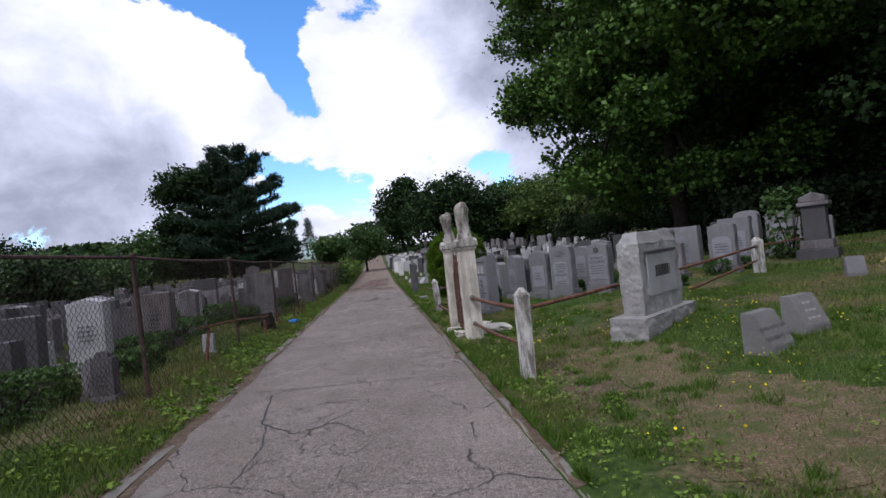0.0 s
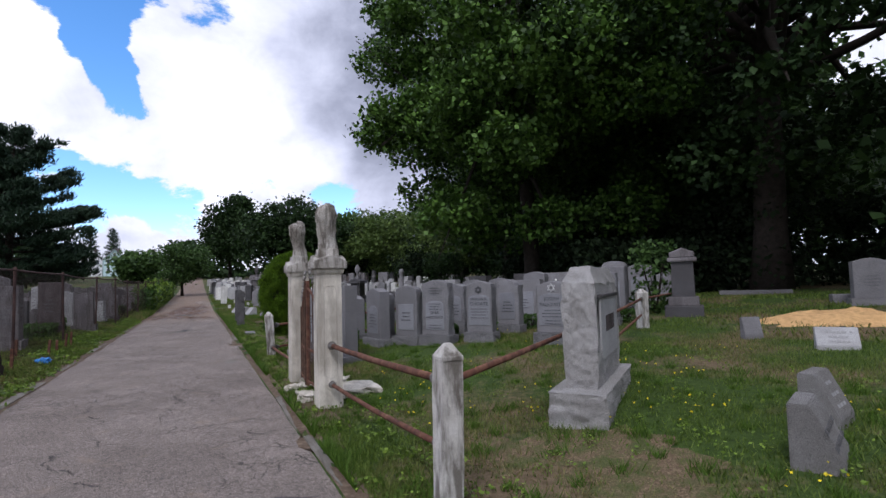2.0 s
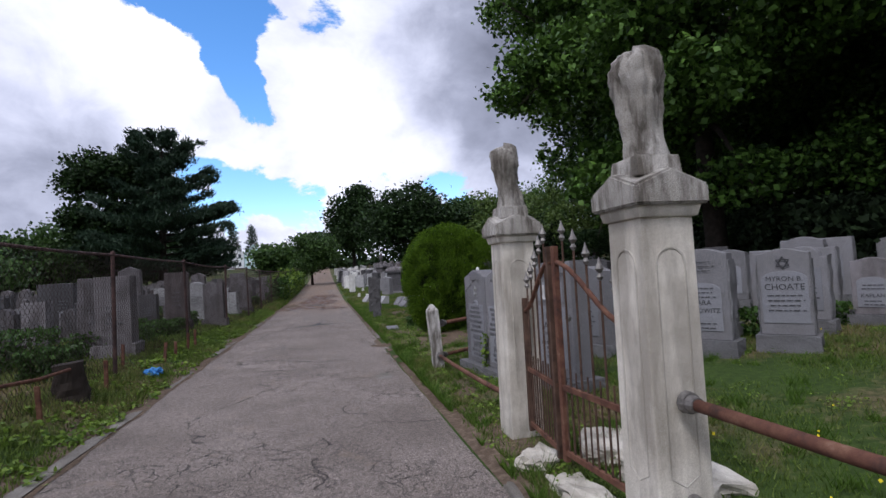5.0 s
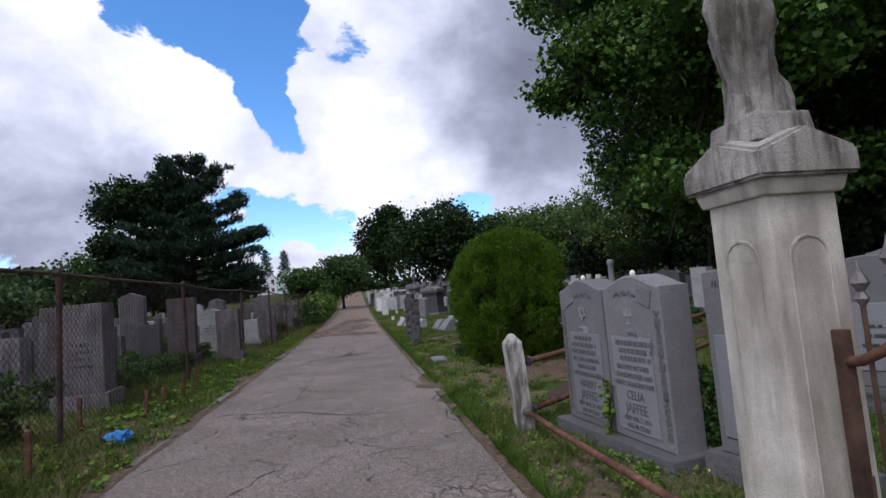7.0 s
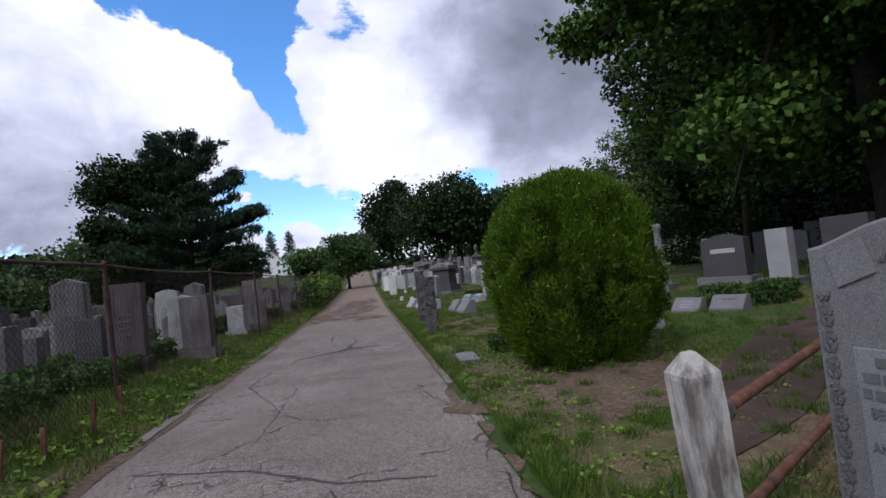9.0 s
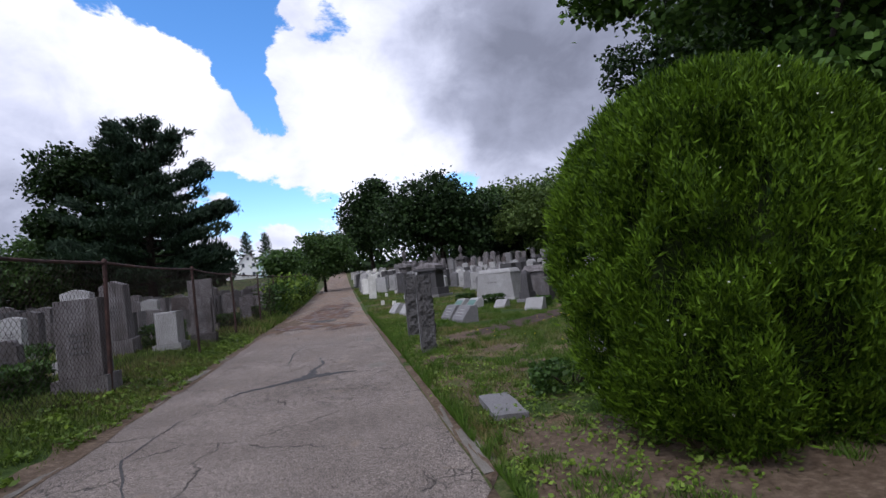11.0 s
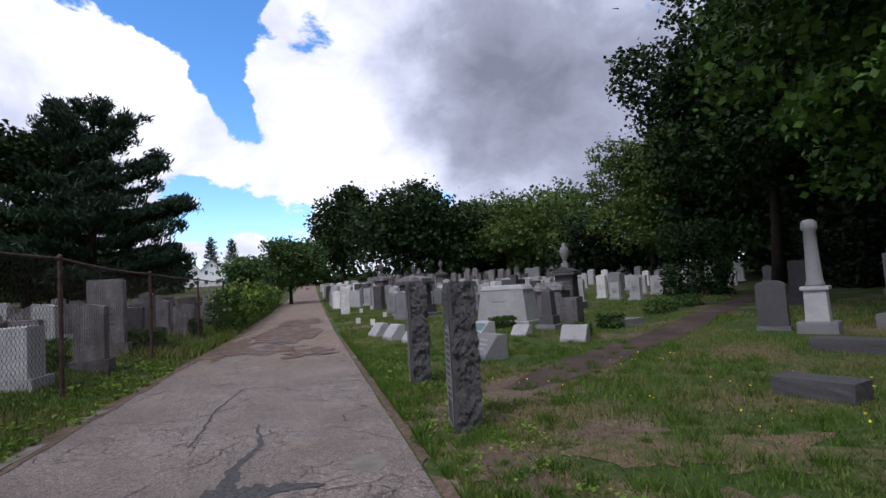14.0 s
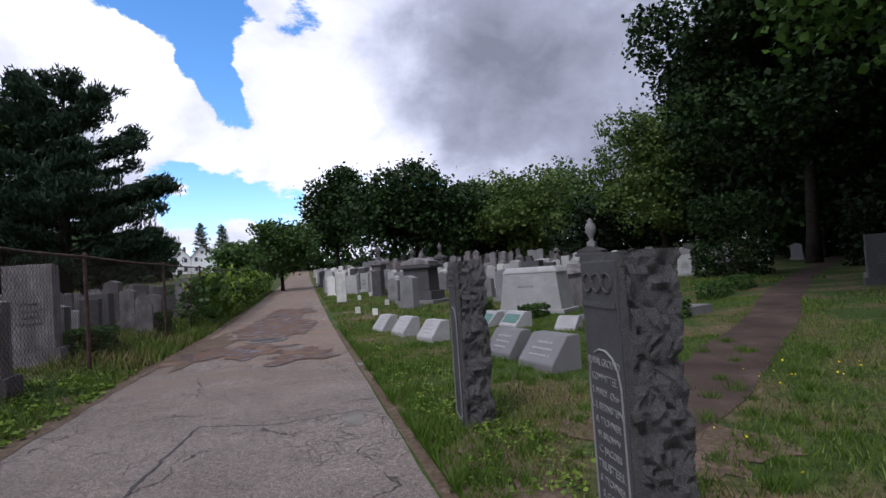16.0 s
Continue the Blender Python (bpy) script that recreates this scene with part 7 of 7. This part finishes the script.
RIGHT = [(0.6, 1.0, 0.2, "flat", GRANITE_PALE, "white granite gravestone in the lawn", (1.2, 1.5, 0.15)), (0.55, 1.15, 0.22, "round", GRANITE_PALE, "white round-headed gravestone in the lawn", (1.2, 1.5, 0.15)), (0.65, 1.05, 0.24, "gable", GRANITE, "grey granite gravestone with gabled head", (1.2, 1.5, 0.18)),
         (0.5, 1.2, 0.2, "serp", MARBLE_WHITE, "slim white marble headstone in the lawn", (1.2, 1.5, 0.12)), (0.6, 1.3, 0.3, "flat", GRANITE_DARK, "dark granite gravestone on a low base", (1.3, 1.5, 0.2)), (0.7, 1.1, 0.25, "serp", GRANITE, "grey granite gravestone with curved head", (1.2, 1.5, 0.18))]
FARD = [(0.45, 1.5, 0.3, "gable", GRANITE_OLD, "tall crowded old gravestone in the distance", (1.3, 1.4, 0.3)), (0.55, 1.3, 0.3, "round", GRANITE_BROWN, "crowded brownish gravestone in the distance", (1.3, 1.4, 0.25)), (0.4, 1.7, 0.3, "shoulder", GRANITE_OLD, "tall narrow old gravestone in the distance", (1.4, 1.5, 0.35)), (0.5, 1.4, 0.25, "serp", GRANITE, "crowded grey gravestone in the distance", (1.3, 1.4, 0.25))]


class Yard:
    """Rows of gravestones: the first of each pattern is built, the rest are copies."""

    def __init__(self, specs, group):
        self.specs, self.group, self.made = specs, group, {}

    def put(self, k, x, y, rz, s=1.0, tilt=(0, 0), bulk=None, tall=1.0):
        m = pose(x, y, ground(x, y) - 0.03, tilt[0], tilt[1], rz)
        if bulk is not None:
            w, h, d, st, mat, label, base = self.specs[k]
            sm = m @ Matrix.Diagonal((s, s, s, 1))
            for bm in (slab_profile(w, d, h - base[2], st, base[2]), block(w * base[0], d * base[1], base[2] + 0.06, 0, 0, -0.06, 1.0, 0.012)):
                bulk.setdefault(mat, []).append((sm, bm))
            return None
        if k in self.made:
            ob = copy_thing(self.made[k], m)
        else:
            w, h, d, st, mat, label, base = self.specs[k]
            ob = stone_on_base(x, y, w, h, d, rz, st, mat, label, base, None, None, self.group, seed=200 + k, base_mat=mat)
            if k != 8:
                bars(4, w * 0.5, 0.07, base[2] + 0.1 + h * 0.36, -d / 2 - 0.012, LETTER_SOFT, ob, 300 + k, 0.02)
            self.made[k] = ob
            ob.matrix_basis = m
        ob.scale = (s, s, s * tall)
        return ob




def join_bulk(bulk, label):
    """Far stones that cannot be told apart, one mesh for each kind of stone."""
    for mat, items in bulk.items():
        co, fs, n = [], [], 0
        for m, bm in items:
            bm.verts.index_update()
            co += [tuple(m @ v.co) for v in bm.verts]
            fs += [[n + v.index for v in f.verts] for f in bm.faces]
            n += len(bm.verts)
            bm.free()
        me = bpy.data.meshes.new("far_gravestones")
        me.from_pydata(co, [], fs)
        me.materials.append(mat)
        tagged(new("far_gravestones", me), label, "gravestones", kind="stuff")


rng = random.Random(12)
left_yard, right_yard, far_yard = Yard(LEFT, "crowded gravestones behind the fence"), Yard(RIGHT, "gravestones on the far lawn"), Yard(FARD, "distant crowded gravestones")
TAKEN = []
# the stones close behind the fence: pattern, place, turn, size
for k, x, y, rz, s, tall in ((7, -5.0, 5.9, 25, 0.95, 1.0), (5, -3.0, 5.0, 20, 0.62, 1.0), (5, -2.7, 4.85, 12, 0.66, 1.1), (4, -5.05, 8.55, 20, 1.1, 1.05), (2, -6.2, 9.2, 20, 0.95, 1.0), (0, -6.42, 14.5, 20, 1.05, 1.2), (0, -5.88, 14.3, 20, 1.05, 1.22), (3, -9.0, 19.1, 30, 1.2, 1.1), (4, -7.2, 18.2, 25, 0.85, 1.75), (6, -8.7, 21.6, 25, 1.1, 1.0),
                             (0, -7.2, 20.0, 20, 1.0, 1.12), (8, -8.7, 23.95, 15, 1.2, 1.1), (0, -10.3, 27.8, 25, 1.22, 1.2), (2, -11.2, 32.2, 20, 1.0, 1.0), (1, -8.9, 25.5, 22, 0.9, 1.0), (4, -13.0, 31.0, 25, 1.15, 1.0), (7, -7.0, 9.5, 25, 1.0, 1.0), (9, -8.6, 10.8, 22, 1.2, 1.1), (7, -12.0, 19.8, 25, 1.15, 1.1), (7, -11.4, 19.6, 25, 1.15, 1.1),
                             (6, -7.0, 12.3, 22, 1.0, 1.0), (0, -7.6, 13.0, 25, 0.95, 1.0), (3, -9.9, 24.0, 22, 1.1, 1.1), (6, -10.6, 23.7, 22, 1.1, 1.2), (5, -10.95, 31.6, 30, 0.9, 1.1), (1, -13.2, 37.4, 22, 1.15, 1.0), (8, -3.45, 7.85, 25, 0.5, 1.2)):
    left_yard.put(k, x, y, rz + rng.uniform(-3, 3), s, (rng.uniform(-2, 2), rng.uniform(-2, 2)), None, tall)
    TAKEN.append((x, y))
lbulk, rbulk = {}, {}
row = 0
for v in (-5.6, -6.9, -8.2, -9.4, -10.7, -12.6, -14.8, -17.2, -20, -23.5, -27.5):
    row += 1
    u = -1.0 + rng.uniform(0, 1)
    while u < 58:
        x, y = uv(u, v + rng.uniform(-0.25, 0.25))
        if all((x - a) ** 2 + (y - b) ** 2 > 0.95 for a, b in TAKEN):
            left_yard.put(rng.choice((0, 0, 1, 2, 2, 3, 4, 5, 5, 6, 7, 7, 8, 9)), x, y, 17 + rng.uniform(-6, 10), rng.uniform(0.72, 1.12), (rng.uniform(-2.5, 2.5), rng.uniform(-2, 2)), None if v > -8.5 and u < 42 else lbulk)
        u += rng.uniform(0.75, 1.7) * (1.0 if v > -15 else 1.35)
for k, (u, v, w, d, h) in enumerate(((15.8, -5.9, 2.0, 0.8, 0.55), (18.6, -5.3, 1.5, 0.7, 0.45), (12.2, -5.6, 2.0, 0.7, 0.5), (15.0, -6.6, 1.5, 0.7, 0.5), (8.3, -4.9, 1.2, 0.6, 0.35), (22.0, -4.9, 1.0, 0.6, 0.4), (14.3, -4.6, 0.8, 0.5, 0.4), (17.3, -4.9, 2.2, 0.9, 0.4), (19.8, -4.8, 1.4, 0.8, 0.35), (31.5, -4.3, 1.0, 0.6, 0.45), (35.0, -4.2, 1.0, 0.6, 0.5), (6.2, -5.2, 1.6, 0.8, 0.45), (10.2, -5.4, 1.4, 0.7, 0.4), (13.4, -7.5, 1.8, 0.8, 0.5), (9.4, -7.6, 1.8, 0.8, 0.5), (17.4, -7.6, 1.8, 0.8, 0.5), (20.6, -6.2, 1.6, 0.8, 0.45), (24.2, -6.2, 1.6, 0.8, 0.5), (28.0, -5.0, 1.4, 0.7, 0.5))):
    x, y = uv(u, v)
    shrub(x, y, d, w, h, 2200, 0.07, SHRUB, "low clipped evergreen hedge on a grave", 160 + k, 17)
stump = thing("tree_stump", pose(-4.25, 11.35, ground(-4.25, 11.35), 3, -4, 0), "dark weathered sawn tree stump behind the fence", "stump")
bm = bmesh.new()
lathe(bm, [(0.21, -0.08), (0.18, 0.06), (0.15, 0.2), (0.145, 0.40)], 18)
bmesh.ops.subdivide_edges(bm, edges=bm.edges[:], cuts=1, use_grid_fill=True)
for v in bm.verts:
    v.co += 0.035 * Vector((noise.noise(v.co * 9), noise.noise(v.co * 9 + Vector((4, 1, 2))), 0.4 * noise.noise(v.co * 7)))
part("wood", bm, BARK, stump)

# lawn stones beyond the footpath
TAKEN = [(-1.75, 33.3), (0.95, 38.0), (-0.2, 34.2), (-5.2, 39.6), (-0.9, 30.85), (7.5, 41.5)]
for v0, us in ((3.0, (38, 60)), (4.6, (40, 62)), (6.4, (36, 62)), (8.4, (37, 64)), (10.6, (36, 66)), (13.0, (38, 66)), (15.6, (40, 66)), (18.5, (42, 66)), (22, (42, 66)), (26, (42, 66))):
    u = us[0] + rng.uniform(0, 1)
    while u < us[1]:
        x, y = uv(u, v0 + rng.uniform(-0.3, 0.3))
        dpath = abs((x - 3.55) * 0.779 - (y - 32.0) * 0.627)
        if dpath > 1.6 and all((x - a) ** 2 + (y - b) ** 2 > 2.2 for a, b in TAKEN):
            right_yard.put(rng.choice((0, 0, 1, 1, 2, 3, 4, 5)), x, y, -45 + rng.uniform(-12, 12), rng.uniform(0.8, 1.15), (rng.uniform(-1.5, 1.5), rng.uniform(-1.5, 1.5)), None if u < 54 else rbulk)
        u += rng.uniform(1.3, 2.6)
for v0 in (0.9, 2.0, 3.2, 4.6):
    u = 50 + rng.uniform(0, 1)
    while u < 92:
        right_yard.put(rng.choice((0, 1, 3, 5, 2)), *uv(u, v0 + rng.uniform(-0.3, 0.3)), -20 + rng.uniform(-15, 15), rng.uniform(0.85, 1.25), (0, 0), rbulk)
        u += rng.uniform(1.6, 2.8)
for v0 in (6, 8, 10, 12.5, 15, 18, 21, 24.5, 28, 32):
    u = 66 + rng.uniform(0, 1)
    while u < 84:
        far_yard.put(rng.randrange(4), *uv(u, v0 + rng.uniform(-0.4, 0.4)), -30 + rng.uniform(-15, 15), rng.uniform(0.95, 1.35), (0, 0), rbulk)
        u += rng.uniform(1.0, 1.9)
for k, (u, v, h) in enumerate(((58, 4.5, 3.0), (47, 5.2, 2.2), (63, 8, 2.8), (69, 12, 3.2))):
    urn_monument(*uv(u, v), h, -25, GRANITE_OLD, "tall grey urn monument among the far graves")
join_bulk(lbulk, "crowded old gravestones far behind the fence")
join_bulk(rbulk, "crowded gravestones on the far slope")
# graves in the shade under the grove
for k, (x, y) in enumerate(((9.5, 21), (10.8, 22.5), (12.0, 21.2), (8.2, 23.5), (9.6, 25.2), (11.5, 26), (7.6, 30.2), (9, 32), (10.8, 34.5), (12.8, 37), (11.8, 18.6), (13.6, 13.0), (14.6, 11.8), (15.6, 12.4), (12.8, 10.4), (7.0, 33.4), (8.4, 35.2), (14.2, 9.2))):
    right_yard.put((4, 2, 5)[k % 3], x, y, -45 + 5 * (k % 4), 1.0 + 0.05 * (k % 5))


# ---- small things ----
bag = thing("litter_bag", pose(-4.47, 13.14, ground(-4.47, 13.14)), "crumpled blue and white plastic bag in the verge", "litter")
bm = bmesh.new()
bmesh.ops.create_icosphere(bm, subdivisions=3, radius=0.12)
for v in bm.verts:
    v.co *= 1 + 0.55 * noise.noise(v.co * 14) + 0.3 * noise.noise(v.co * 30)
    v.co.z = max(-0.01, v.co.z * 0.6 + 0.05)
part("bag", bm, BLUE_BAG, bag)
for k, (u, v) in enumerate(((36.5, 1.3), (37.6, 0.9), (40, 2.2), (44, 1.6), (46.5, 2.4))):
    f = thing("grave_flag", pose(*uv(u, v), float(height_uv(u, v))), "small white grave marker in the grass", "marker", "small white markers")
    part("plate", block(0.16, 0.02, 0.2, 0, 0, 0.08, 1.0, 0.003), MARBLE_WHITE, f)
    part("stake", block(0.02, 0.015, 0.14, 0, 0, -0.04, 1.0, 0.0), RUST, f)


# ---- houses on the rise ----
def house(x, y, z, w, d, h, roof, rz, mat, label):
    t = thing("house", pose(x, y, z, 0, 0, rz), label, "house", "houses on the rise")
    part("wall", block(w, d, h, 0, 0, 0, 1.0, 0.0), mat, t)
    bm = bmesh.new()
    f = bm.faces.new([bm.verts.new(p) for p in ((-w / 2, -d / 2, h), (w / 2, -d / 2, h), (0, -d / 2, h + roof))])
    r = bmesh.ops.extrude_face_region(bm, geom=[f])
    for v in r["geom"]:
        if isinstance(v, bmesh.types.BMVert):
            v.co.y += d
    bmesh.ops.recalc_face_normals(bm, faces=bm.faces[:])
    part("gable", bm, mat, t)
    for s in (-1, 1):
        ln = math.hypot(w / 2, roof) + 0.4
        ob = part("roof_slope", block(ln, d + 0.8, 0.18, 0, 0, 0, 1.0, 0.0), ROOF, t)
        ob.matrix_basis = pose(s * w / 4, 0, h + roof / 2 - 0.02, 0, s * math.degrees(math.atan2(roof, w / 2)), 0)
    for zz in (1.2, 3.9):
        for xx in (-w * 0.27, w * 0.27):
            if zz + 1.4 < h + 0.2:
                wn = part("window", block(1.15, 0.16, 1.5, xx, -d / 2, zz, 1.0, 0.0), WHITE_WALL, t)
                part("pane", block(0.85, 0.05, 1.2, xx, -d / 2 - 0.08, zz + 0.15, 1.0, 0.0), PANE, wn)
    wn = part("window", block(0.9, 0.16, 1.1, 0, -d / 2, h + 0.25 * roof, 1.0, 0.0), WHITE_WALL, t)
    part("pane", block(0.65, 0.05, 0.85, 0, -d / 2 - 0.08, h + 0.25 * roof + 0.12, 1.0, 0.0), PANE, wn)
    part("chimney", block(0.8, 0.8, 1.6, w * 0.2, 0, h + roof * 0.6, 1.0, 0.0), GRANITE_BROWN, t)
    return t


for x, y, z, w, mat, rz in ((-93.5, 168, 5.2, 5.8, WHITE_WALL, 27), (-86.8, 169, 5.2, 5.6, WHITE_WALL, 27), (-80.5, 169.5, 5.2, 5.6, WHITE_WALL, 27), (-74.4, 170, 5.2, 5.4, MINT_WALL, 27), (-66.0, 174, 5.2, 6.2, WHITE_WALL, 22)):
    house(x, y, z, w, 9, 5.4, 3.0, rz, mat, "pale gabled wooden house beyond the cemetery")
# tree belts that close the place around
for k, (x, y, w, h) in enumerate(((-75, 70, 30, 7), (-70, 95, 40, 7), (-90, 40, 30, 8), (-20, 125, 40, 8), (20, 120, 40, 13), (55, 90, 40, 14), (60, 40, 36, 15), (50, 0, 36, 14), (40, -40, 36, 12), (-5, -70, 60, 10), (-60, -50, 50, 10), (-100, 0, 40, 9))):
    shrub(x, y, w, w * 0.5, h, 5000, 1.2, LEAF_DARK, "distant belt of dark trees", 180 + k, 0, "tree_belt", "trees")
